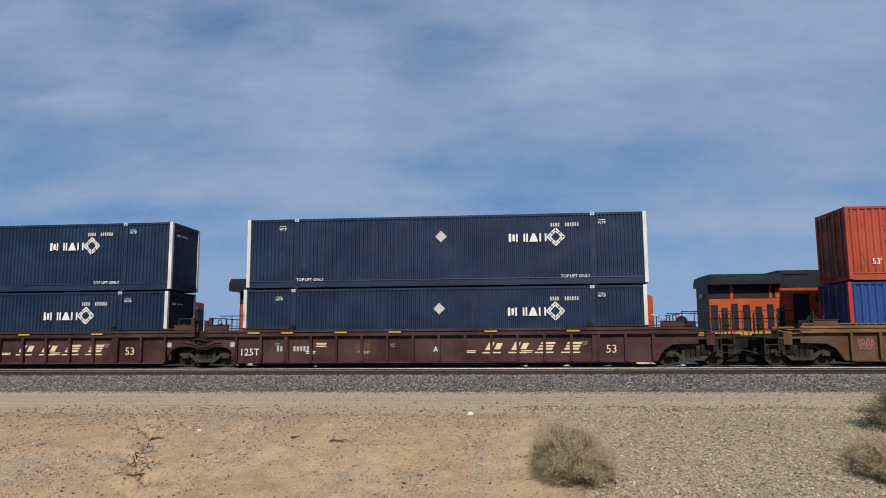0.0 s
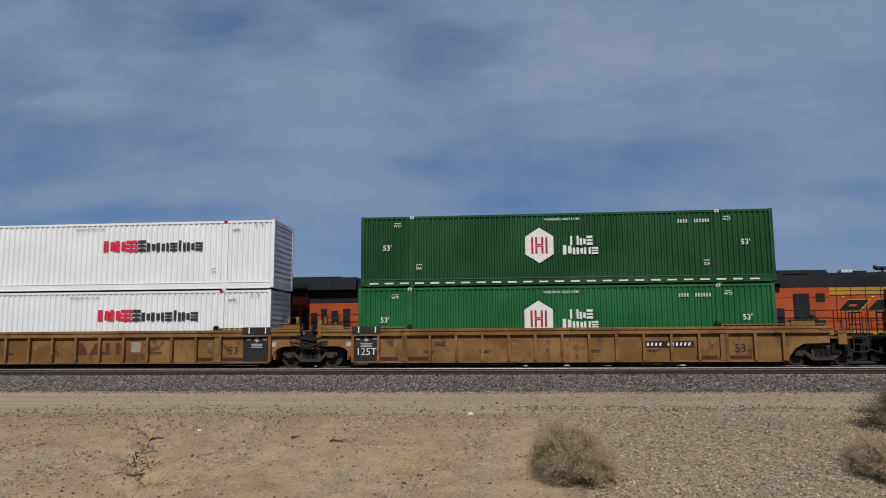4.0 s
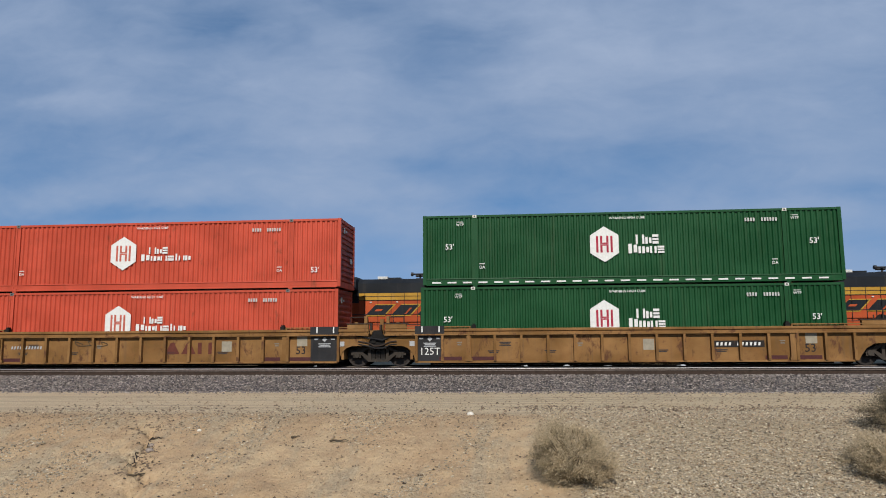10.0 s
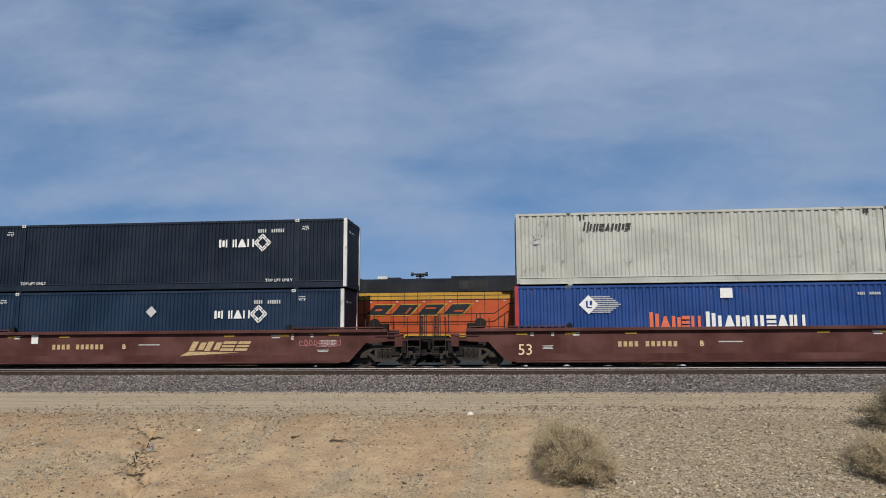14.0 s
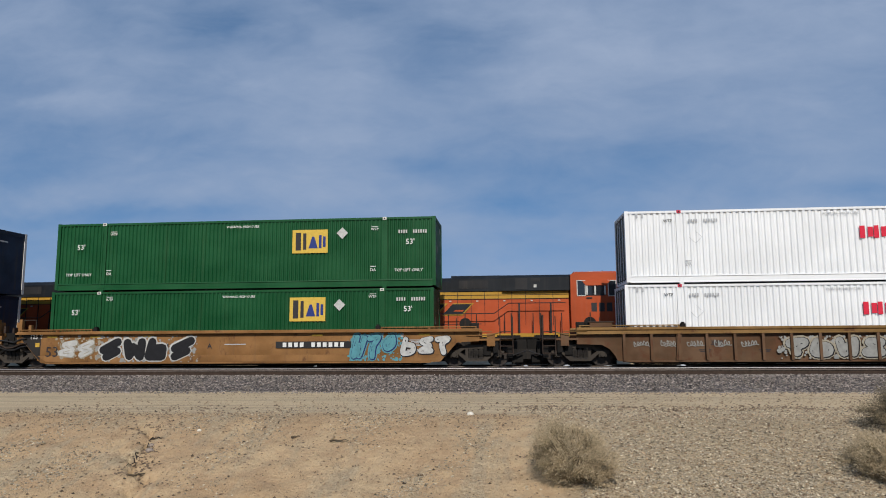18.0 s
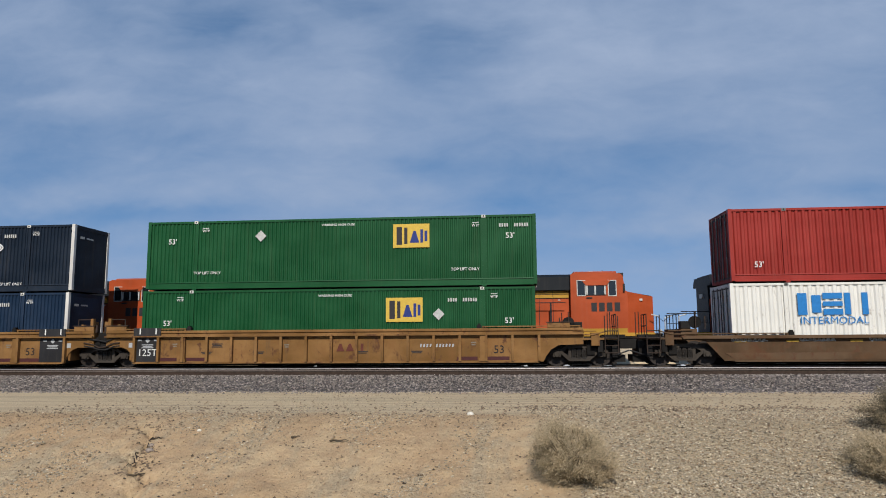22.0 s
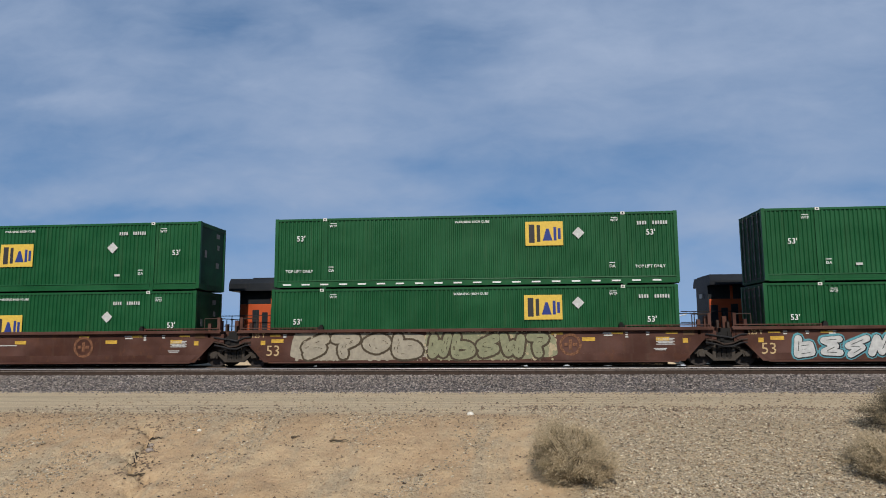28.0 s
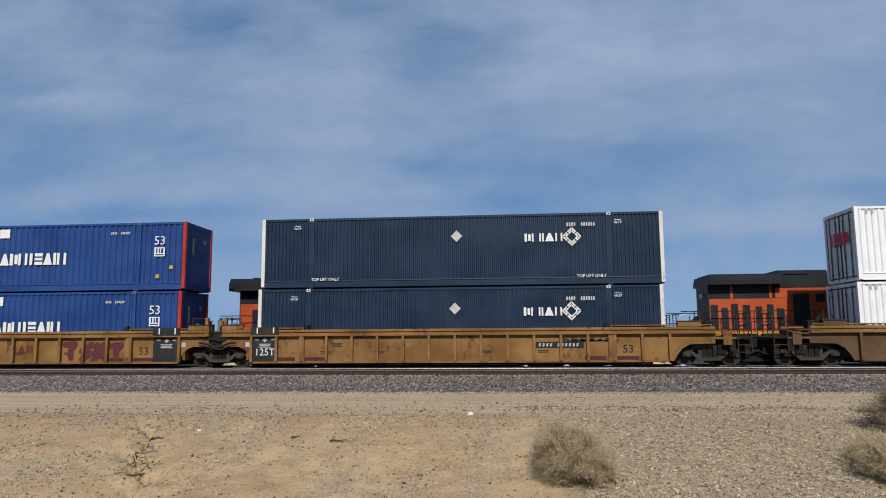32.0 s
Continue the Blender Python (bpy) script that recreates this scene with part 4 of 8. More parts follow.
def white_box(lower, door_marks=False):
    b = build_box("white corrugated steel container with red and black mark shapes", "boxes of the train", "white", 0.235, cast="cast_red", end_ribs="level")
    v = 0.350
    o = row_to([("hollow", 0.44, 1), ("hollow", 0.40, 1), ("open", 0.44, 1)], 1.48, 0.48, 0, 0.27, 0.06)
    decal_row(b, "red_shape", ("red_row",), RED_MARK, o, 0.543, v, "plain red shape")
    o = row_to([("open", 0.30, 1), ("hollow", 0.32, .74), ("hollow", 0.32, .74), ("stem", 0.11, .74), ("open", 0.27, .74), ("stem", 0.13, .92), ("stem", 0.11, .74), ("hollow", 0.28, .74), ("open", 0.27, .74)], 2.84, 0.48, 0, 0.20, 0.09)
    decal_row(b, "black_shape", ("black_row",), DARK_MARK, o, 0.636, v, "plain black shape")
    bars(b, 0.185, 0.148, 1.15, 0.12, GREY_MARK)
    words(b, "WTP", 0.102, 0.145, 0.16, DARK_MARK)
    words(b, "WTP", 0.900, 0.148, 0.16, DARK_MARK)
    words(b, "WARNING HIGH CUBE", 0.503, 0.09, 0.13, GREY_MARK)
    if not lower:
        da(b, 0.75, GREY_MARK)
    decal(b, "placard", flat_shape(("placard_grey",), GREY_MARK, [[(-.25, 0), (0, -.25), (0, -.235), (-.235, 0)], [(0, -.25), (.25, 0), (.235, 0), (0, -.235)], [(.25, 0), (0, .25), (0, .235), (.235, 0)]]), 0.166, 0.377, "empty placard frame")
    for u in (0.029, 0.042, 0.952, 0.968):
        decal(b, "vent", flat_shape(("vent_slot",), GREY_MARK, [rect(0, 0, 0.07, 0.16)]), u, 0.075)
    if door_marks:
        for i, outlines in enumerate(row_to([("bridge", 0.44, 1), ("hollow", 0.40, 1), ("hollow", 0.46, 1)], 1.55, 0.55, 0, 0.27, 0.08)):
            part("red_shape", flat_shape(("door_row", i), RED_MARK, [[(x - 0.78, z) for x, z in o] for o in outlines]), b, "plain red shape on the door", at=pose(-0.03, W / 2, 1.75, 0, 0, -90))
    return b


def stripe_box(lower, body="blue", left_bay=None, posts="post_red", v_row=0.49, text_right=True, right_bay=None, lines=True, row_mat=None, repaint=None):
    """Blue box with a white diamond, speed lines and a long row of orange and white shapes."""
    b = build_box("blue corrugated container, red end posts, orange and white shapes", "boxes of the train", body, 0.27, posts, left_bay=left_bay, right_bay=right_bay, cast="cast_body", end_ribs=False)
    du = 0.177 if lines else 0.157
    decal(b, "diamond_mark", flat_shape(("stripe_diamond",), WHITE_MARK, [diamond(0, 0, 0.375)]), du, 0.265, "white diamond mark")
    decal(b, "inner_mark", flat_shape(("stripe_inner",), NAVY_MARK, [rect(-0.07, 0.02, 0.07, 0.26), rect(0.02, -0.12, 0.19, 0.055), rect(0.09, 0.06, 0.10, 0.18)]), du, 0.265, "blue bars", y=-0.014)
    if lines:
        o = [rect(0.62 - abs(i) * 0.055, i * 0.075, 1.14 - abs(i) * 0.10, 0.042) for i in range(-4, 5)]
        decal(b, "striped_mark", flat_shape(("speed_lines",), GREY_MARK, o), du + 0.004, 0.265, "grey speed lines", y=-0.007)
    h = 0.66
    o = row_to([("hollow", 0.40, 1), ("arch", 0.44, .76), ("hollow", 0.38, .76), ("open", 0.34, .76), ("bridge", 0.40, .76)], 1.93, h, 0, 0.17, 0.07)
    decal_row(b, "orange_shape", ("orange_row",), row_mat or ORANGE_MARK, o, 0.319, v_row, "plain orange shape")
    cells = [("hollow", 0.40, 1)] + [(k, w, .76) for k, w in (("stem", .28), ("arch", .46), ("hollow", .40), ("bridge", .46), ("stem", .30), ("open", .40), ("arch", .46), ("stem", .16), ("bridge", .46))]
    decal_row(b, "white_shape", ("white_row",), WHITE_MARK, row_to(cells, 3.66, h, 0, 0.17, 0.05), 0.450, v_row, "plain white shape")
    decal(b, "label_plate", flat_shape(("label_plate",), WHITE_MARK, [rect(0, 0, 0.46, 0.38)]), 0.500, 0.128, "white label plate")
    bars(b, 0.822, 0.155, 0.85, 0.10)
    if repaint:
        ribbed_patch(b, *repaint)
    if not text_right:
        ring = [[(r * math.cos(k * 0.524), r * math.sin(k * 0.524)) for k in range(12)] for r in (0.17, 0.08)]
        for u in (0.850, 0.876):
            decal(b, "round_sticker", flat_shape(("round_sticker",), WHITE_MARK, [ring[0]]), u, 0.382, "white round sticker")
            decal(b, "sticker_dot", flat_shape(("sticker_dot",), GREY_MARK, [ring[1]]), u, 0.382, y=-0.014)
    if text_right:
        words(b, "53", 0.930, 0.280, 0.52)
        decal(b, "label_plate", flat_shape(("label_plate_two",), WHITE_MARK, [rect(0, 0, 0.46, 0.38)]), 0.930, 0.442, "white label plate")
        decal(b, "label_print", flat_shape(("label_bars",), NAVY_MARK, [rect(-0.12, 0.05, 0.06, 0.2), rect(0, 0.05, 0.06, 0.2), rect(0.12, 0.05, 0.10, 0.2), rect(0, -0.12, 0.36, 0.05)]), 0.930, 0.442, y=-0.014)
    if not lower:
        for u, v in ((0.927, 0.80), (0.963, 0.67)):
            decal(b, "label_plate", flat_shape(("label_small_yellow",), YELLOW_DULL_SIGN, [rect(0, 0, 0.16, 0.15)]), u, v, "small dull yellow label")
    end_prints(b, FAINT_SIGN, ((0.7, 1.9, 0.18, 0.7), (1.8, 2.2, 0.3, 0.2)))
    return b


YELLOW_DULL_SIGN = plain("dull_yellow_sign", (0.42, 0.26, 0.04), 0.6)


def patched_stripe_box():
    """The blue striped box whose panels were mended with other blues."""
    b = stripe_box(True, "blue", left_bay="dull_blue", lines=False, row_mat=RUBBED_ORANGE)
    ribbed_patch(b, 0.160, 0.275, 0.04, 0.90, 0.27, "dull_navy", "darker blue mended panel")
    decal(b, "paint_patch", flat_shape(("mended_small",), DARK_MARK, [rect(0, 0, 0.34, 0.62)]), 0.932, 0.40, "black mended patch", y=-0.018)
    decal(b, "paint_patch", flat_shape(("mended_top",), NAVY_MARK, [rect(0, 0, 1.0, 0.17)]), 0.495, 0.045, "dark mended patch", y=-0.006)
    return b


RUBBED_ORANGE = plain("rubbed_orange_marking", (0.38, 0.055, 0.03), 0.6, 0.0, 0.35, 14.0)


def red_plate_box():
    b = build_box("faded red corrugated container with yellow plate and dark stains", "boxes of the train", "faded_red", 0.27, cast="cast_body", end_ribs=True)
    ribbed_patch(b, 0.384, 0.468, 0.23, 0.71, 0.27, "patch_red", "fresh red paint patch")
    ribbed_patch(b, 0.468, 0.615, 0.14, 0.62, 0.27, "patch_red", "fresh red paint patch")
    plate(b, 0.474, 0.285, False)
    feet(b, 0.75, 0.757)
    decal(b, "label_plate", flat_shape(("label_plate_long",), CREAM_MARK, [rect(0, 0, 1.7, 0.22)]), 0.803, 0.167, "pale number plate")
    bars(b, 0.803, 0.167, 1.5, 0.12, DARK_MARK).location.y = -0.014
    warning(b, v=0.10)
    rng = random.Random(4)
    o = [rect(rng.uniform(-0.5, 0.5), rng.uniform(-0.1, 0.3) - k * 0.03, 0.05, rng.uniform(0.5, 1.2)) for k in range(5)]
    decal(b, "stain", flat_shape(("stain",), coat("rusty"), o), 0.222, 0.36, "dark run-off stains", y=0.012)
    return b


def blue_plate_box(body):
    b = build_box(("mid blue" if body == "blue" else "pale blue") + " corrugated container with yellow plate and paint patch", "boxes of the train", body, 0.27, "post_red", cast="cast_body", end_ribs=False)
    plate(b, 0.155, 0.116)
    ribbed_patch(b, *((0.337, 0.686, 0.34, 0.566) if body == "blue" else (0.302, 0.685, 0.313, 0.581)), 0.27, "patch_blue", "darker blue paint patch")
    decal(b, "label_plate", flat_shape(("label_plate",), WHITE_MARK, [rect(0, 0, 0.46, 0.38)]), 0.501, 0.128, "white label plate")
    bars(b, 0.828, 0.154, 0.9, 0.10)
    words(b, "53", 0.934, 0.272, 0.52)
    decal(b, "label_plate", flat_shape(("label_plate_two",), WHITE_MARK, [rect(0, 0, 0.46, 0.38)]), 0.932, 0.430, "white label plate")
    for u, v in ((0.932, 0.415), (0.501, 0.113)):
        part("lettering", text_mesh("110'", 0.20, NAVY_MARK), b, at=pose(u * L, -0.016, H * (1 - v), 90))
        decal(b, "label_print", flat_shape(("label_row",), NAVY_MARK, [rect(0, 0, 0.32, 0.04)]), u, v + 0.045, y=-0.014)
    return b


def big_letters(b, mat, u, v):
    o = row_to([("hollow", 0.74, 1), ("open", 0.62, 1), ("bridge", 0.74, 1)], 2.56, 0.83, 0, 0.27, 0.08)
    decal_row(b, "large_shape", ("big_row",), mat, o, u, v, "large plain shape")


def plain_red_box():
    b = build_box("brick red corrugated steel container with a pale chalk scrawl", "boxes of the train", "brick_red", 0.25, cast="cast_body", end_ribs=True)
    feet(b, 0.768, 0.772, us=(0.065, 0.931))
    warning(b, 0.499, 0.12)
    decal(b, "label_plate", flat_shape(("label_plate_mid",), CREAM_MARK, [rect(0, 0, 1.05, 0.24)]), 0.798, 0.181, "pale number plate")
    scrawl(b, 0.896, 0.49, 2.2, 0.42, SOFT_MARK, 11, 0.030, loops=7)
    return b


def scrawl(parent, u, v, w, h, mat, seed, width=0.045, y=-0.012, base=None, loops=14):
    """A hand-drawn looping line as one ribbon."""
    rng = random.Random(seed)
    pts, n = [], int(loops * 2.2)
    for i in range(n + 1):
        a = i * 2.05 + rng.uniform(-.35, .35)
        pts.append((-w / 2 + w * i / n + 0.9 * w / loops * math.cos(a), 0.5 * h * math.sin(a) * rng.uniform(0.45, 1.0)))
    line = []
    for i in range(len(pts) - 1):
        p0, p1, p2, p3 = pts[max(i - 1, 0)], pts[i], pts[i + 1], pts[min(i + 2, len(pts) - 1)]
        for k in range(6):
            t = k / 6
            line.append(tuple(0.5 * (2 * b + (c - a) * t + (2 * a - 5 * b + 4 * c - d) * t * t + (3 * b - a - 3 * c + d) * t ** 3) for a, b, c, d in zip(p0, p1, p2, p3)))
    s = Shape()
    for i, (x, z) in enumerate(line):
        j, k = max(i - 1, 0), min(i + 1, len(line) - 1)
        dx, dz = line[k][0] - line[j][0], line[k][1] - line[j][1]
        q = math.hypot(dx, dz) or 1
        s.v += [(x - dz / q * width / 2, 0, z + dx / q * width / 2), (x + dz / q * width / 2, 0, z - dx / q * width / 2)]
    s.f = [(2 * i, 2 * i + 1, 2 * i + 3, 2 * i + 2) for i in range(len(line) - 1)]
    me = s.mesh("scrawl", mat)
    at = pose(u * L, y, H * (1 - v)) if base is None else pose(base[0], y, base[1])
    return part("scrawl", me, parent, "sprayed hand-drawn line", at=at)


def intermodal(b, mat, u, v):
    words(b, "INTERMODAL", u, v, 0.40, mat)


def letters_white_box():
    b = build_box("cream white corrugated container with large blue shapes", "boxes of the train", "cream", 0.30, cast="cast_body", end_ribs=True)
    big_letters(b, BLUE_MARK, 0.152, 0.288)
    intermodal(b, BLUE_MARK, 0.232, 0.510)
    for y in (0.9, 1.35, 1.8):
        part("end_mark", shared(("end_mark",), BLUE_MARK, lambda: Shape().box(0, 0.003, -0.18, 0.18, -0.2, 0.2)), b, "plain blue mark on the end wall", at=pose(L + 0.001, y, 2.0))
    bars(b, 0.80, 0.16, 1.4, 0.14, GREY_MARK)
    warning(b, 0.49, 0.10, GREY_MARK)
    return b


def letters_navy_box():
    b = build_box("dark blue-black corrugated container with large yellow shapes", "boxes of the train", "dark_teal", 0.24, cast="cast_body", end_ribs=False)
    big_letters(b, YELLOW_MARK, 0.146, 0.343)
    intermodal(b, YELLOW_MARK, 0.228, 0.567)
    words(b, "53'", 0.052, 0.33, 0.28)
    bars(b, 0.93, 0.12, 0.9, 0.16)
    bars(b, 0.93, 0.86, 0.8, 0.07, ORANGE_MARK, n=1)
    return b


def grey_box(label, with_row):
    b = build_box(label, "boxes of the train", "light_grey", 0.30, cast="cast_body", end_ribs="level")
    words(b, "53'", 0.053, 0.331, 0.34, GREY_MARK)
    bars(b, 0.050, 0.414, 0.26, 0.13, GREY_MARK, n=1)
    if with_row:
        o = blocks([("bridge", 0.22, 1), ("bridge", 0.22, .8), ("stem", 0.08, .8), ("open", 0.2, .8), ("arch", 0.2, .8), ("hollow", 0.24, .8), ("hollow", 0.24, .8), ("open", 0.2, .8)], 0.34, 0.2, 0.22)
        decal_row(b, "mark_shape", ("grey_row",), DARK_MARK, o, 0.165, 0.20, "plain dark shape")
    else:
        decal(b, "red_mark", flat_shape(("red_mark",), RED_MARK, [diamond(-0.16, 0.05, 0.16), diamond(0.12, -0.05, 0.16)]), 0.468, 0.41, "two small red marks")
    decal(b, "label_plate", flat_shape(("label_yellow",), YELLOW_MARK, [rect(0, 0, 0.36, 0.4)]), 0.970, 0.777, "small yellow label")
    for u in (0.158, 0.166, 0.820, 0.828):
        decal(b, "vent", flat_shape(("vent_slot_dark",), DARK_MARK, [rect(0, 0, 0.07, 0.20)]), u, 0.065)
    return b


def maroon_box():
    b = build_box("maroon corrugated container with a white and yellow swoosh panel", "boxes of the train", "maroon", 0.24, cast="cast_body", end_ribs=True)

    def leaf(x0, x1, z0, z1, k):
        return [(x0, z0), (x1, z0), (x1, z1), (x0, z0 + (z1 - z0) * k)]
    white = [leaf(-1.62, -1.25, -0.1, 0.22, 0.6), leaf(-1.2, -0.55, -0.06, 0.46, 0.6), leaf(-0.50, 0.05, -0.03, 0.62, 0.78), leaf(0.10, 0.72, 0, 0.74, 0.86),
             leaf(-1.62, -1.25, -0.5, -0.16, 1), leaf(-1.2, -0.55, -0.56, -0.13, 1), leaf(-0.50, 0.05, -0.62, -0.11, 1), leaf(0.10, 0.72, -0.68, -0.09, 1)]
    decal_row(b, "white_panel", ("swoosh_white",), WHITE_MARK, [[o] for o in white], 0.684, 0.41, "white swoosh panel")
    decal_row(b, "yellow_panel", ("swoosh_yellow",), YELLOW_MARK, [[leaf(0.78, 1.62, 0.02, 0.82, 0.93)], [leaf(0.78, 1.62, -0.72, -0.08, 1)]], 0.684, 0.41, "yellow swoosh panel")
    decal(b, "label_plate", flat_shape(("label_plate_small",), CREAM_MARK, [rect(0, 0, 0.45, 0.22)]), 0.906, 0.17, "pale number plate")
    bars(b, 0.953, 0.17, 0.66, 0.14, n=1)
    warning(b)
    for u, v in ((0.556, 0.193), (0.585, 0.195), (0.507, 0.426), (0.100, 0.365)):
        placard(b, u, v, 0.15, DARK_MARK)
    return b

# ---------------------------------------------------------------- well cars
WELLS = {
    "tan": ((0.228, 0.112, 0.029), 0.60, 0.55), "dark_tan": ((0.105, 0.053, 0.023), 0.7, 0.65), "brown": ((0.075, 0.032, 0.0185), 0.6, 0.75),
    "maroon_car": ((0.046, 0.0155, 0.0135), 0.40, 0.12), "wine_car": ((0.078, 0.0225, 0.018), 0.40, 0.12), "rose_car": ((0.070, 0.0245, 0.0150), 0.45, 0.35), "smooth_tan": ((0.245, 0.116, 0.033), 0.55, 0.35),
    "sill_yellow": ((0.215, 0.118, 0.033), 0.65, 0.45), "mud": ((0.095, 0.051, 0.021), 0.75, 0.5),
}


def car_coat(name):
    rgb, dirt, rust = WELLS[name]
    return paint(name + "_car_paint", rgb, dirt, 0.66, dust=(0.085, 0.06, 0.04), streak=0.8, rust=rust, fade=0.08, deep=0.58)


WHEEL_R = 0.46
WHEELSETS = []            # (wheelset, truck's x in the car, car's start)


def build_truck(car, x):
    """Two-axle freight truck: bolster, cast side frames, springs and wheelsets. Its middle is at x."""
    yc = W / 2
    truck = part("truck", shared(("truck_bolster",), STEEL_DARK, lambda: Shape().bevel_box(-0.22, 0.22, -1.05, 1.05, 0.42, 0.72, 0.04)), car, "dark dusty cast-steel truck", at=pose(x, yc, 0))

    def frame_shape(y):
        s = Shape()
        top = [(-1.12, 0.46), (-0.74, 0.50), (-0.42, 0.70), (0.42, 0.70), (0.74, 0.50), (1.12, 0.46), (1.12, 0.60), (0.72, 0.66), (0.40, 0.86), (-0.40, 0.86), (-0.72, 0.66), (-1.12, 0.60)]
        s.slab(top, y, y + 0.14)
        s.slab([(-0.80, 0.56), (-0.42, 0.22), (-0.30, 0.22), (-0.30, 0.34), (-0.66, 0.58)], y, y + 0.14)
        s.slab([(0.80, 0.56), (0.66, 0.58), (0.30, 0.34), (0.30, 0.22), (0.42, 0.22)], y, y + 0.14)
        s.slab([(-0.42, 0.20), (0.42, 0.20), (0.42, 0.32), (-0.42, 0.32)], y - 0.01, y + 0.15)
        s.box(-0.42, -0.30, y, y + 0.14, 0.32, 0.70).box(0.30, 0.42, y, y + 0.14, 0.32, 0.70)
        for k in (-0.86, 0.86):
            s.slab([(k - 0.15, 0.36), (k + 0.15, 0.36), (k + 0.15, 0.58), (k - 0.15, 0.58)], y - 0.03, y + 0.17)
            s.disc_y(k, 0.46, y - 0.07, y - 0.03, 0.10, 0.12, 12)
        return s
    for y in (-1.12, 0.98):
        part("side_frame", shared(("side_frame", y), TRUCK_FRAME, lambda: frame_shape(y)), truck)

        def springs():
            s = Shape()
            for k in (-0.2, 0.0, 0.2):
                for j in range(5):
                    s.disc_y(k, 0.355 + j * 0.065, y - 0.02, y + 0.16, 0.085, 0.085, 8)
            return s
        part("spring_set", shared(("spring_set", y), STEEL_SPRING, springs), truck)
    for k in (-0.86, 0.86):
        def wheels():
            s = Shape()
            for q in (-1, 1):
                a = q * 0.755
                s.disc_y(0, 0, a - 0.055, a + 0.055, WHEEL_R, WHEEL_R, 26)
                s.disc_y(0, 0, a - q * 0.055, a - q * 0.085, WHEEL_R + 0.025, WHEEL_R + 0.02, 26)
                s.disc_y(0, 0, a + q * 0.056, a + q * 0.060, WHEEL_R * 0.80, WHEEL_R * 0.76, 20)
                s.disc_y(0, 0, a + q * 0.056, a + q * 0.10, 0.17, 0.13, 12)
                for i in range(3):
                    t = 2 * math.pi * i / 3
                    s.disc_y(0.24 * math.cos(t), 0.24 * math.sin(t), a + q * 0.058, a + q * 0.066, 0.05, 0.05, 6)
            s.disc_y(0, 0, -1.0, 1.0, 0.08, 0.08, 10)
            return s
        ws = part("wheelset", shared(("wheelset",), WHEEL, wheels), truck, at=pose(k, 0, WHEEL_R))
        WHEELSETS.append((ws, k, car, x))
    return truck


STEEL_SPRING = plain("spring_steel", (0.028, 0.024, 0.021), 0.7)
TRUCK_FRAME = paint("dusty_cast_steel", (0.046, 0.038, 0.031), 0.6, 0.85, dust=(0.095, 0.075, 0.056))


def arch(x, out, style, end):
    """Outline of the car side's end from the bottom up, going outward (out = -1 left, 1 right)."""
    if end == "end":
        pts = [(0.32, 0.20), (0.42, 0.40), (0.62, 0.66), (0.92, 0.83), (1.87, 0.86)] if style != "smooth" else [(0.32, 0.20), (1.00, 0.96), (1.87, 1.0)]
    elif style == "smooth":
        pts = [(0.15, 0.20), (0.95, 1.05), (1.25, 1.08)]
    elif style == "slant":
        pts = [(0.15, 0.20), (0.80, 0.86), (1.37, 0.87)]
    else:
        pts = [(0.15, 0.20), (0.19, 0.40), (0.30, 0.60), (0.46, 0.75), (0.68, 0.83), (1.37, 0.84)]
    return [(x + out * a, b) for a, b in pts]


def pipe_run(points, y, r):
    s = Shape()
    for (xa, za), (xb, zb) in zip(points, points[1:]):
        s.rod((xa, y, za), (xb, y, zb), r, 6)
    return s


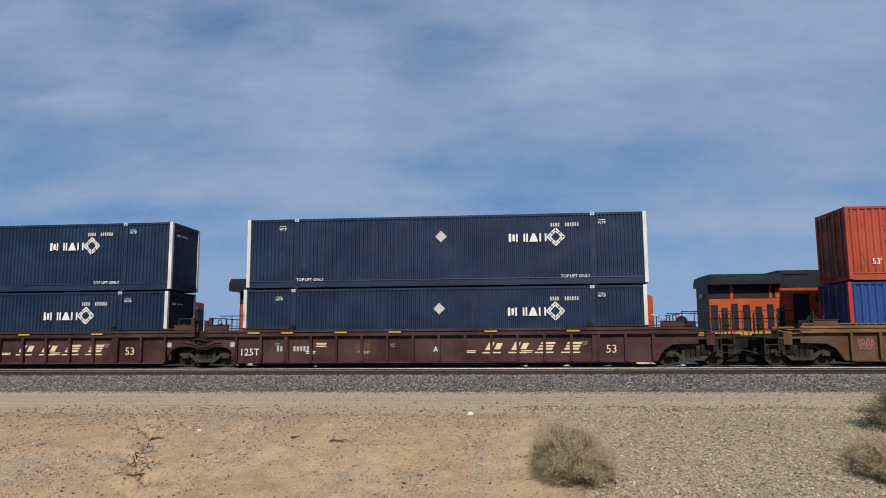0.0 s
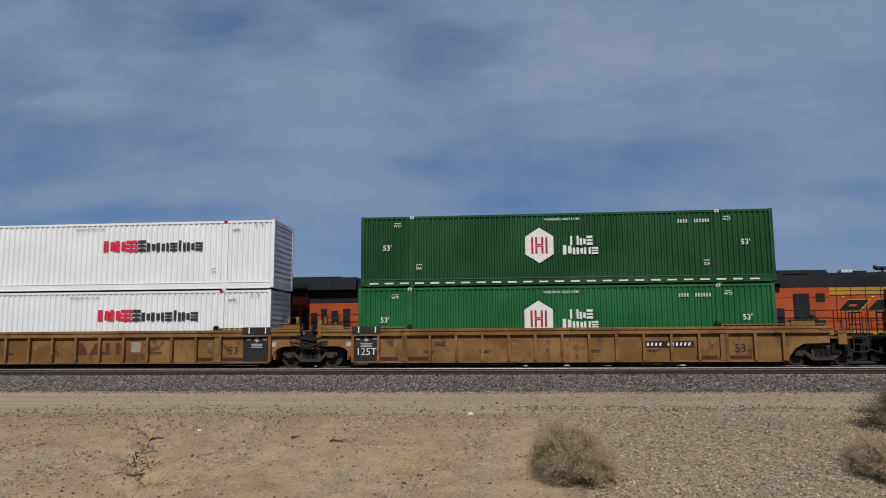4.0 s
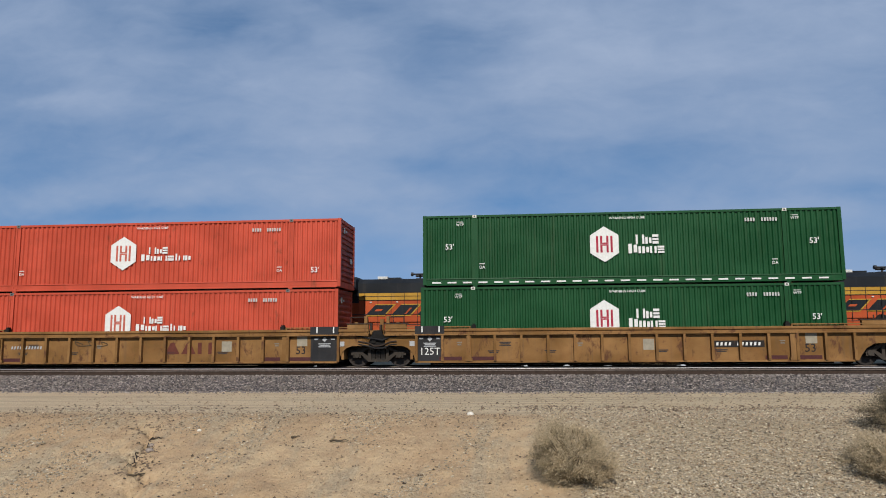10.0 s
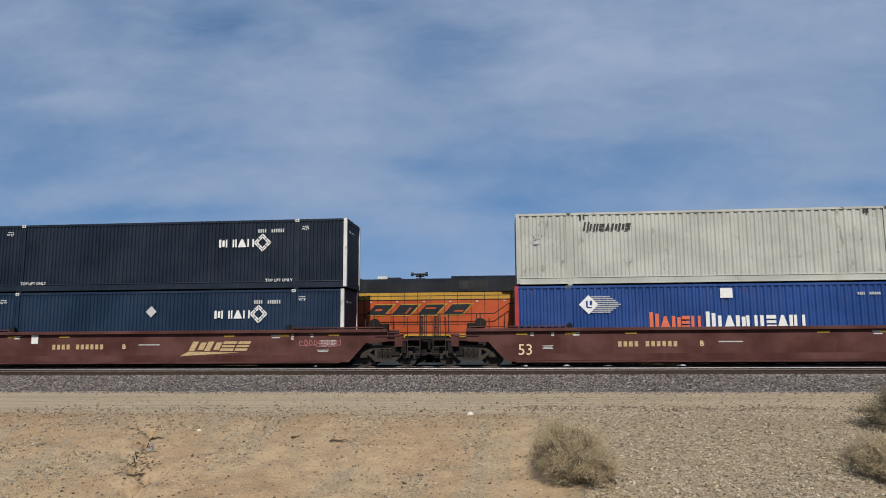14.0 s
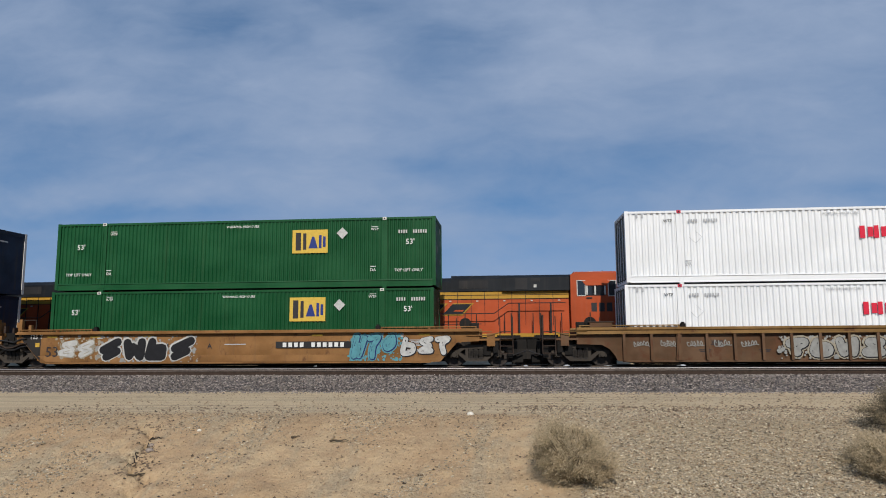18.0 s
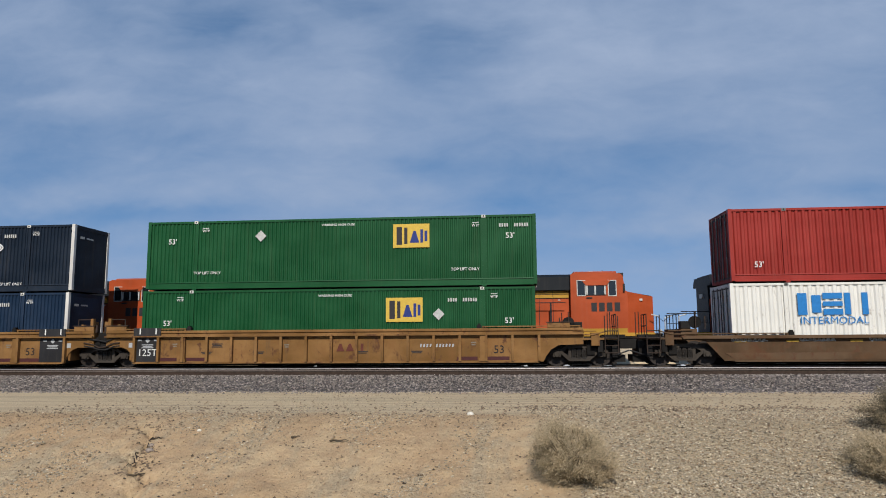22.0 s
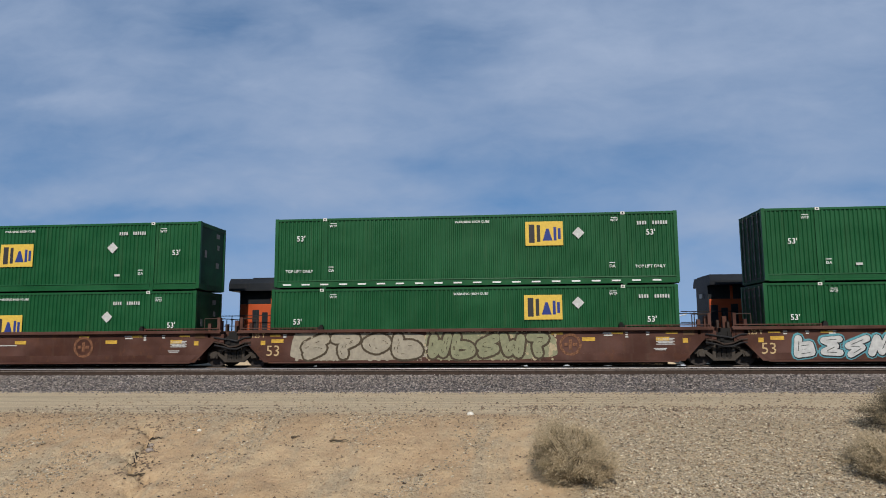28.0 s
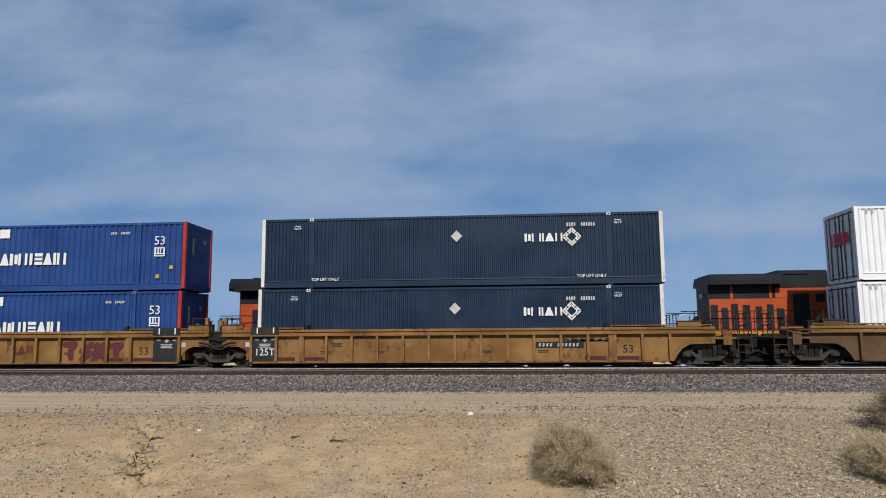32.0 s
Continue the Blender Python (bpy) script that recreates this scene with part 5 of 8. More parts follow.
def build_well(label, style, body, sill, left, right, top=1.50, seed=0, plates=True):
    """One well unit. left, right: 'joint' shares a truck with the next unit, 'end' has a platform and coupler."""
    car = thing("well_car", label, "rail car", "well cars of the train")
    m, sm = car_coat(body), car_coat(sill)
    y0 = -0.20
    reach = {"joint": 1.25 if style == "smooth" else 1.37, "end": 1.87}
    cut = "slant" if body == "brown" else style
    xl, xr = -reach[left], L + reach[right]
    zc = top - (0.38 if body == "brown" else 0.24 if style == "rib" else 0.10)

    def sheet(y):
        a = arch(0, -1, cut, left)
        b = arch(L, 1, cut, right)
        pts = a[::-1]
        o = [(xl, zc)] + [(max(p[0], xl), p[1]) for p in pts] + [(min(p[0], xr), p[1]) for p in b] + [(xr, zc)]
        o = [o[0]] + [(xl, o[1][1])] + o[1:-1] + [(xr, o[-2][1])] + [o[-1]]
        clean = [o[0]]
        for p in o[1:]:
            if abs(p[0] - clean[-1][0]) + abs(p[1] - clean[-1][1]) > 1e-4:
                clean.append(p)
        return Shape().slab(clean, y, y + 0.05)
    key = (cut, left, right, top)
    part("side_sheet", shared(("side_sheet",) + key, m, lambda: sheet(y0 + 0.06)), car)
    part("side_sheet", shared(("side_sheet_back",) + key, m, lambda: sheet(W + 0.09)), car)
    part("top_chord", shared(("top_chord",) + key, sm, lambda: (Shape().bevel_box(xl, xr, y0, -0.015, zc + 0.13, top, 0.02).box(xl, xr, y0 + 0.05, -0.015, zc, zc + 0.13) if style == "rib" and body != "brown" else Shape().bevel_box(xl, xr, y0, -0.015, zc, top, 0.02)).box(xl, xr, y0 - 0.11, y0, zc - 0.02, zc + 0.035)), car, "worn yellow top chord" if sill == "sill_yellow" else "")
    part("top_chord", shared(("top_chord_back",) + key, sm, lambda: Shape().bevel_box(xl, xr, W + 0.02, W + 0.2, zc, top, 0.02)), car)
    part("bottom_chord", shared(("bottom_chord", style), m, lambda: Shape().box(-0.14, L + 0.14, y0 - 0.04, y0 + 0.10, 0.165, 0.225) if style == "rib" else Shape().box(0.05, L - 0.05, y0 + 0.03, y0 + 0.10, 0.165, 0.21)), car)
    part("well_floor", shared(("well_floor",), STEEL_DARK, lambda: Shape().box(-0.2, 1.2, -0.1, W + 0.1, 0.20, 0.32).box(L - 1.2, L + 0.2, -0.1, W + 0.1, 0.20, 0.32).box(1.2, L - 1.2, -0.12, 0.25, 0.2, 0.32).box(1.2, L - 1.2, W - 0.25, W + 0.12, 0.2, 0.32).box(5, 5.3, 0, W, .2, .32).box(10.8, 11.1, 0, W, .2, .32)), car)
    # added dark block, closes the under-car gap so that it looks shaded
    part("underframe", shared(("underframe",), STEEL_DARK, lambda: Shape().box(0.4, L - 0.4, 0.3, W - 0.3, 0.075, 0.2)), car)
    if style == "rib":
        rib = shared(("side_post", zc), m, lambda: Shape().box(-0.05, 0.05, y0 - 0.10, y0 + 0.06, 0.23, zc))
        xs = [0.55 + 1.512 * i for i in range(11)] if body == "brown" else [-0.09 + 1.031 * i for i in range(17)]
        wide = shared(("side_post_wide", zc), m, lambda: Shape().box(-0.10, 0.10, y0 - 0.06, y0 + 0.06, 0.23, zc).box(-0.14, 0.14, y0 - 0.07, y0 + 0.06, 0.23, 0.34))
        for x in xs:
            if body == "tan" and ((left == "joint" and 0.0 < x < 0.9) or (right == "joint" and L - 0.9 < x < L)):
                continue        # the stencil panels stand here
            part("side_post", rib, car, at=pose(x, 0, 0))
        for x in (1.98, L - 2.05):
            part("guide_post", wide, car, at=pose(x, 0, 0))
        if body == "brown":
            dip = [(7.05, 0.95), (7.38, 0.72), (7.55, 0.72), (7.88, 0.95)]
            run = [(-0.9, 0.95)] + (dip if seed == 7 else []) + [(L + 0.9, 0.95)]
            part("conduit", shared(("conduit", seed == 7), m, lambda: pipe_run(run, y0 - 0.125, 0.026)), car, "thin air line along the side")
    else:
        part("fold_strip", shared(("fold_strip",), m, lambda: Shape().slab([(0.1, 0.24), (L - 0.1, 0.24), (L + 0.3, 0.50), (-0.3, 0.50)], y0 + 0.045, y0 + 0.06)), car)
        for x in (0.3, 2.2, 4.5, 11.6, 13.9, L - 0.3):
            part("reflector", shared(("reflector",), YELLOW_DULL, lambda: Shape().box(-0.22, 0.22, y0 + 0.046, y0 + 0.06, 0, 0.07)), car, "small yellow reflector", at=pose(x, 0, zc - 0.16))
    # raised ledges at both ends, each stopped by a guide block
    for s, x in ((-1, 0.0), (1, L)):
        a, b = (xl + 0.1, POST - 0.05) if s < 0 else (L - POST + 0.05, xr - 0.1)
        part("end_ledge", shared(("end_ledge", key, s), sm, lambda: Shape().box(a, b, y0 + 0.02, -0.02, top + 0.05, top + 0.09).box(a, a + 0.06, y0 + 0.04, -0.03, top, top + 0.05).box(b - 0.06, b, y0 + 0.04, -0.03, top, top + 0.05).box((a + b) / 2, (a + b) / 2 + 0.06, y0 + 0.04, -0.03, top, top + 0.05)), car)
        part("guide_block", shared(("guide_block",), STEEL_DARK, lambda: Shape().box(-0.09, 0.09, y0 + 0.02, -0.015, 0, 0.13).box(-0.05, 0.05, y0 + 0.04, -0.02, 0.13, 0.19)), car, at=pose(POST + 0.08 if s < 0 else L - POST - 0.08, 0, top))
        part("bulkhead", shared(("bulkhead", s, top), m, lambda: Shape().box(-0.05, 0.05, -0.1, W + 0.1, 0.3, top - 0.1)), car, at=pose(x + s * 0.30, 0, 0))
        if style == "rib" and body != "brown":
            r0, r1 = sorted((x + s * 0.50, x + s * 1.36))
            part("riser_box", shared(("riser_box", s, top), m, lambda: Shape().bevel_box(r0, r1, y0 + 0.01, -0.03, top + 0.0, top + 0.20, 0.02)), car)
            part("riser_lip", shared(("riser_lip", s, top), DARK_RUST, lambda: Shape().box(r0 - 0.06, r1 + 0.06, y0 - 0.01, -0.01, top + 0.20, top + 0.235)), car)
            if plates and (left if s < 0 else right) == "joint" and body == "tan":
                part("stencil_head", shared(("stencil_head", top), BLACK, lambda: Shape().box(-0.58, 0.58, y0 - 0.02, y0 + 0.02, top - 0.22, top + 0.11)), car, "black header plate", at=pose(0.43 if s < 0 else L - 0.43, 0, 0))
                for k in (-0.3, 0.38):
                    part("marking", shared(("tick",), WHITE_MARK, lambda: Shape().box(-0.025, 0.025, y0 - 0.026, y0 - 0.022, top - 0.14, top + 0.10)), car, at=pose((0.43 if s < 0 else L - 0.43) + k, 0, 0))
    for side, s, x in ((left, -1, 0.0), (right, 1, L)):
        xe = x + s * reach[side]
        if side == "joint":
            part("end_platform", shared(("joint_platform", s), m, lambda: Shape().box(min(-0.0 * s, -1.2 * s), max(-0.0 * s, -1.2 * s), 0.0, W, 0.98, 1.18).bevel_box(-0.35, 0.25, 0.55, W - 0.55, 1.18, 1.45, 0.04).box(-0.25, -0.1, 0.1, 0.3, 1.18, 1.9)), car, at=pose(xe, 0, 0))
            part("hand_rail", shared(("joint_rail", s), DARK_RUST, lambda: Shape().rod((-0.15 * s, -0.08, 1.3), (-0.15 * s, -0.08, 1.98), 0.02).rod((-0.15 * s, -0.08, 1.98), (-0.75 * s, -0.08, 1.98), 0.02).rod((-0.75 * s, -0.08, 1.98), (-0.75 * s, -0.08, 1.5), 0.02)), car, "thin dark grab rail", at=pose(xe, 0, 0))
            part("end_post", shared(("joint_post", s), m, lambda: Shape().box(-0.06, 0.06, -0.16, 0.0, 0.95, 2.02).box(-0.4 * s - 0.06, -0.4 * s + 0.06, -0.14, 0.0, 1.2, 1.78)), car, at=pose(xe - 0.12 * s, 0, 0))
            if s > 0:
                part("joint_casting", shared(("joint_casting",), STEEL_DARK, lambda: Shape().bevel_box(-0.45, 0.45, 0.85, 1.75, 0.72, 1.15, 0.06)), car, at=pose(L + 1.70, 0, 0))
                part("joint_bracket", shared(("joint_bracket",), STEEL_DARK, lambda: Shape().slab([(-0.28, 0.70), (0.28, 0.70), (0.30, 1.2), (0.20, 1.30), (0.20, 1.45), (-0.16, 1.45), (-0.16, 1.30), (-0.30, 1.2)], -0.10, 0.30).box(-0.20, -0.06, -0.14, -0.1, 0.95, 1.2).box(0.08, 0.2, -0.14, -0.1, 1.05, 1.3).box(-0.26, 0.26, -0.13, -0.1, 0.74, 0.82)), car, at=pose(L + 1.70, 0, 0))
                for k, (zz, yy) in enumerate(((1.02, -0.17), (0.90, -0.13), (1.22, -0.19))):
                    run = [(L + 0.95, zz), (L + 1.35, zz - 0.07), (L + 1.62, zz - 0.20 + 0.05 * k), (L + 1.92, zz - 0.16), (L + 2.25, zz - 0.02), (L + 2.5, zz)]
                    part("air_hose", shared(("air_hose", k), BLACK if k else DARK_RUST, lambda: pipe_run(run, yy, 0.030)), car, "drooping black air hose")
                for dx, zt in ((-0.48, 1.34), (0.48, 1.30)):
                    part("joint_lug", shared(("joint_lug", zt), m, lambda: Shape().bevel_box(-0.14, 0.14, -0.16, 0.2, 0.98, zt, 0.03)), car, at=pose(L + 1.70 + dx, 0, 0))
                for dx, zt in ((-0.26, 1.75), (0.13, 1.68)):
                    part("joint_pin", shared(("joint_pin", zt), DARK_RUST, lambda: Shape().box(-0.04, 0.04, -0.12, 0.1, 1.45, zt)), car, at=pose(L + 1.70 + dx, 0, 0))
                build_truck(car, L + 1.70)
        else:
            def slabs(*boxes):
                q = Shape()
                for a, b, c, d, e, f in boxes:
                    q.box(min(a * s, b * s), max(a * s, b * s), c, d, e, f)
                return q
            part("end_platform", shared(("end_platform", s), m, lambda: slabs((-0.05, 1.32, -0.15, W + 0.15, 1.02, 1.09), (-0.4, 1.0, 0.9, W - 0.9, 0.62, 1.02), (-0.6, 0.02, -0.12, W + 0.12, 1.10, 1.42), (0.30, 0.62, -0.16, 0.1, 0.80, 1.30))), car, at=pose(xe, 0, 0))
            part("draft_gear", shared(("draft_gear", s), STEEL_DARK, lambda: slabs((0.1, 1.50, 0.55, 2.05, 0.40, 1.0), (0.95, 1.72, 0.75, 1.85, 0.14, 0.42), (0.7, 1.62, -0.02, 0.25, 1.12, 1.22), (0.55, 0.75, -0.1, 0.15, 0.55, 1.02), (1.1, 1.3, -0.05, 0.3, 0.35, 0.8))), car, "dark cast draft gear and levers", at=pose(xe, 0, 0))
            part("brake_pipe", shared(("brake_pipe", s), sm, lambda: Shape().rod((-0.5 * s, -0.17, 1.22), (0.4 * s, -0.17, 1.22), 0.025).rod((0.4 * s, -0.17, 1.22), (0.9 * s, -0.17, 1.36), 0.025).rod((-0.4 * s, -0.17, 1.36), (0.5 * s, -0.17, 1.36), 0.02)), car, at=pose(xe, 0, 0))
            part("coupler", shared(("coupler", s), STEEL_DARK, lambda: Shape().bevel_box(0.8 if s > 0 else -1.89, 1.89 if s > 0 else -0.8, 1.18, 1.41, 0.74, 0.97, 0.03).box(1.68 * s - 0.2, 1.68 * s + 0.2, 1.06, 1.53, 0.66, 1.05)), car, "dark cast coupler", at=pose(xe, 0, 0))
            part("brake_hose", shared(("brake_hose", s), BLACK, lambda: Shape().rod((0.9 * s, 0.5, 0.95), (1.3 * s, 0.5, 0.42), 0.03).rod((1.3 * s, 0.5, 0.42), (1.85 * s, 0.6, 0.60), 0.03)), car, at=pose(xe, 0, 0))

            def ladder():
                q = Shape()
                q.rod((0, -0.20, 0.50), (0, -0.20, 1.95), 0.020).rod((0.5 * s, -0.20, 0.50), (0.5 * s, -0.20, 1.95), 0.020)
                for z in (0.52, 0.80, 1.08, 1.36):
                    q.rod((0, -0.20, z), (0.5 * s, -0.20, z), 0.018)
                return q
            part("ladder", shared(("ladder", s), DARK_RUST, ladder), car, at=pose(xe + 0.82 * s, 0, 0))

            for z in (1.55, 2.0):
                part("hand_rail", shared(("end_rail_level", s, z), DARK_RUST, lambda: Shape().rod((1.28 * s, 0.0, z), (1.28 * s, 1.0, z), 0.02)), car, "thin dark hand rail", at=pose(xe, 0, 0))
            for yy in (0.0, 0.5, 1.0, 1.6, 2.3):
                part("stanchion", shared(("end_stanchion", s, yy), DARK_RUST, lambda: Shape().rod((1.28 * s, yy, 1.1), (1.28 * s, yy, 2.0 if yy < 1.2 else 2.15), 0.02)), car, "thin dark post", at=pose(xe, 0, 0))
            for k, zz in ((0.55, 2.1), (0.9, 1.9)):
                part("stanchion", shared(("side_stanchion", s, k), DARK_RUST, lambda: Shape().rod((-k * s, -0.1, 1.4), (-k * s, -0.1, zz), 0.022)), car, "thin dark post", at=pose(xe, 0, 0))
            part("brake_wheel", shared(("brake_wheel", s), STEEL_DARK, lambda: Shape().disc_y(-0.55 * s, 1.68, 0.0, 0.05, 0.24, 0.24, 14)), car, at=pose(xe, 0, 0))
            part("brake_valve", shared(("brake_valve", s), STEEL_DARK, lambda: Shape().bevel_box(-0.2 * s - 0.18, -0.2 * s + 0.18, 0.0, 0.4, 1.42, 1.72, 0.03)), car, at=pose(xe, 0, 0))
            part("gear_box", shared(("gear_box", s), STEEL_DARK, lambda: Shape().bevel_box(0.3 * s - 0.15, 0.3 * s + 0.15, 0.1, 0.5, 0.42, 1.03, 0.03)), car, at=pose(xe, 0, 0))
            build_truck(car, x + s * 1.72)
    return car


DARK_RUST = plain("dark_rust", (0.038, 0.025, 0.019), 0.75)
YELLOW_DULL = plain("dull_yellow", (0.42, 0.26, 0.04), 0.6)


def car_word(car, text, x, z, size, mat):
    part("lettering", text_mesh(text, size, mat), car, at=pose(x, -0.150 if "fold_strip" not in [c.name.split(".")[0] for c in car.children] else -0.165, z, 90))


def car_shape(car, name, key, mat, outlines, x, z, label="", y=-0.150):
    part(name, flat_shape(key, mat, outlines), car, label, at=pose(x, y, z))


def car_bars(car, x, z, w, h, mat, rows=1):
    if w >= 1.0 and rows == 1:
        c = w / 11.0
        o = [rect(-w / 2 + c * (k + 0.5), 0, c * 0.64, h) for k in range(11) if k != 4]
    else:
        o = [rect(0, -i * h * 1.7, w * (1 - 0.18 * (i % 2)), h) for i in range(rows)]
    car_shape(car, "marking", ("car_bars", w, h, rows), mat, o, x, z)


SLANTED = [("hollow", 0.46, 1), ("hollow", 0.46, 1), ("open", 0.42, 1), ("open", 0.40, 1)]


def panel_marks(car, x, mat):
    """Small stencils on a black panel: a ring of bars and short rows, each plain."""
    car_bars(car, x - 0.34, 1.12, 0.16, 0.06, mat)
    car_bars(car, x + 0.34, 1.12, 0.16, 0.06, mat)
    car_shape(car, "marking", ("panel_ring",), mat, [diamond(0, 0, 0.10)], x, 1.10)
    car_bars(car, x, 0.93, 0.5, 0.035, mat, 3)


def mark_ribbed(car, kind, left, right):
    """Stencils of the ribbed cars."""
    dark = DARK_MARK if kind in ("tan", "dark_tan") else CREAM_MARK if kind == "maroon_car" else FAINT_MARK
    for s, side, x0 in ((1, left, 0.0), (-1, right, L)):
        if side != "joint":
            continue
        if kind == "tan":
            car_shape(car, "stencil_panel", ("stencil_panel",), BLACK, [rect(0, 0, 1.14, 1.02)], x0 + s * 0.43, 0.75, "black stencil panel", y=-0.146)
            panel_marks(car, x0 + s * 0.43, GREY_MARK)
        elif kind == "brown":
            o = [(0.95, 0.24), (0.95, 1.24), (-1.36, 1.24), (-1.36, 0.88), (-0.80, 0.87), (-0.18, 0.24)]
            o = [(x0 + s * a, b) for a, b in o]
            car_shape(car, "stencil_panel", ("end_panel", s), GRIMY_BLACK, [o if s > 0 else o[::-1]], 0, 0, "grimy black end panel", y=-0.143)
            car_shape(car, "stencil_panel", ("end_strip",), GRIMY_BLACK, [rect(0, 0, 2.25, 0.235)], x0 - s * 0.22, 1.375, "grimy black sill strip", y=-0.2035)
            for k in (0.85, 0.1):
                car_shape(car, "marking", ("sill_tick",), GREY_MARK, [rect(0, 0, 0.04, 0.2)], x0 + s * k, 1.375, y=-0.207)
            car_shape(car, "reflector", ("reflector_big",), YELLOW_MARK, [rect(0, 0, 0.5, 0.17)], x0 - s * 0.65, 1.37, "yellow reflector", y=-0.208)
            car_bars(car, x0 + s * 0.45, 1.0, 0.3, 0.05, FAINT_MARK, 2)
        if s > 0:
            car_word(car, "125T", 0.43, 0.60, 0.40, FAINT_MARK if kind == "brown" else WHITE_MARK)
        car_shape(car, "label_plate", ("small_plate",), GREY_MARK, [rect(0, 0, 0.20, 0.19)], x0 - s * 0.28, 0.92, "small pale plate")
    car_word(car, "53", L - 1.40, 0.66, 0.44, SPRAY["black"] if kind == "tan" else dark)
    for x, r in ((2.95, 2), (5.15, 2), (9.4, 2), (3.4, 3), (11.6, 2)):
        car_bars(car, x, 0.62 if r == 2 else 0.95, 0.45, 0.035, dark, r)
    for x, z in ((1.6, 0.95), (L - 2.4, 0.95), (6.3, 0.9)):
        car_bars(car, x, z, 0.2, 0.05, FAINT_MARK, 2)


def mark_smooth(car, right, mat, x_num=5.1, brand=True, x53=0.72, left="joint", ochre=False, letter="B"):
    car_word(car, "53", x53, 0.64, 0.60, mat)
    faded = GOLD_MARK if mat == CREAM_MARK else mat
    car_bars(car, x_num, 0.86, 2.3, 0.20, faded)
    if brand:
        for j, outlines in enumerate(row_to(SLANTED, 2.45, 0.38, 0.5, 0.25, 0.16)):
            car_shape(car, "slanted_mark", ("slanted_row", j), faded, outlines, 10.0, 0.86, "plain slanted shape", y=-0.165)
        car_shape(car, "underline", ("slanted_line",), faded, [[(-0.30, -0.10), (0.15, -0.075), (2.25, 0.035), (0.05, 0.085)]], 9.85, 0.565, "thin painted line", y=-0.165)
    car_word(car, letter, 7.13, 0.86, 0.28, mat)
    for x, z, w, h, r in ((0.7, 1.30, 0.16, 0.05, 2), (1.5, 1.30, 0.14, 0.05, 2), (2.4, 1.30, 0.3, 0.05, 2), (8.2, 0.93, 0.9, 0.04, 1), (L - 0.55, 1.06, 0.7, 0.032, 5), (L - 0.75, 0.68, 0.5, 0.03, 2), (L - 2.0, 1.30, 0.12, 0.05, 3),
                          (L - 1.2, 1.30, 0.14, 0.05, 2), (L - 2.7, 1.28, 0.4, 0.05, 2), (1.30, 0.80, 0.42, 0.03, 3)):
        car_bars(car, x, z, w, h, GREY_MARK if ochre else SOFT_MARK, r)
    for s, side, x0 in ((1, left, 0.0), (-1, right, L)):
        if side != "joint":
            continue
        if ochre:
            o = [(x0 - s * 0.2, 0.28), (x0 - s * 0.2, 1.395), (x0 - s * 1.24, 1.395), (x0 - s * 1.24, 1.10), (x0 - s * 0.95, 1.07)]
            car_shape(car, "end_panel", ("black_end", s), GRIMY_BLACK, [o if s > 0 else o[::-1]], 0, 0, "black painted end panel", y=-0.146)
            car_shape(car, "label_plate", ("small_plate",), YELLOW_DULL, [rect(0, 0, 0.20, 0.19)], x0 - s * 0.34, 0.95, "small ochre plate")
        else:
            car_shape(car, "label_plate", ("small_plate",), YELLOW_DULL, [rect(0, 0, 0.19, 0.17)], x0 - s * 0.2, 0.98, "small dull yellow plate")
        if s > 0:
            car_word(car, "125 T", -0.40, 1.27, 0.24, WHITE_MARK if ochre else mat)
        else:
            car_shape(car, "paint_patch", ("end_patch",), car_coat("mud"), [rect(0, 0, 0.42, 0.2)], L + 0.34, 1.28)


GRIMY_BLACK = paint("grimy_black_paint", (0.020, 0.018, 0.017), 0.5, 0.7, dust=(0.07, 0.052, 0.04), rust=0.1)
GOLD_MARK = plain("dull_gold_marking", (0.40, 0.285, 0.15), 0.7, 0.0, 0.25, 14.0)
FAINT_MARK = plain("faint_marking", (0.17, 0.145, 0.115), 0.7, 0.0, 0.3, 16.0)


# ---------------------------------------------------------------- sprayed pieces on the car sides
def spray(name, rgb):
    return plain("spray_" + name, rgb, 0.6, 0.0, 0.15, 5.0)


SPRAY = {"silver": spray("silver", (0.223, 0.223, 0.211)), "white": spray("white", (0.384, 0.384, 0.372)), "black": spray("black", (0.012, 0.012, 0.014)), "cyan": spray("cyan", (0.074, 0.223, 0.260)),
         "sage": spray("sage", (0.186, 0.186, 0.112)), "sand": spray("sand", (0.322, 0.260, 0.161)), "pink": spray("pink", (0.248, 0.099, 0.099)), "blue": spray("blue", (0.019, 0.043, 0.186)), "rust": spray("rust", (0.099, 0.028, 0.019)), "olive": spray("olive", (0.07, 0.075, 0.045)), "haze": spray("haze", (0.260, 0.229, 0.174)), "wine": spray("wine", (0.085, 0.022, 0.030)), "moss": spray("moss", (0.035, 0.036, 0.022)), "navy": spray("navy", (0.012, 0.02, 0.09)), "maroon": spray("maroon", (0.060, 0.018, 0.018)), "umber": spray("umber", (0.055, 0.040, 0.024)), "mist": spray("mist", (0.20, 0.245, 0.235))}


def blob(cx, cz, w, h, rng, n=22, rough=0.16, power=0.6):
    pts = []
    a0, a1, k2, k3 = rng.uniform(0, 6.28), rng.uniform(0, 6.28), rng.choice((2, 3)), rng.choice((4, 5))
    for i in range(n):
        t = 2 * math.pi * i / n
        r = 1 + rough * math.sin(k2 * t + a0) + rough * 0.7 * math.sin(k3 * t + a1)
        c, s = math.cos(t), math.sin(t)
        pts.append((cx + w / 2 * r * math.copysign(abs(c) ** power, c), cz + h / 2 * r * math.copysign(abs(s) ** power, s)))
    return pts


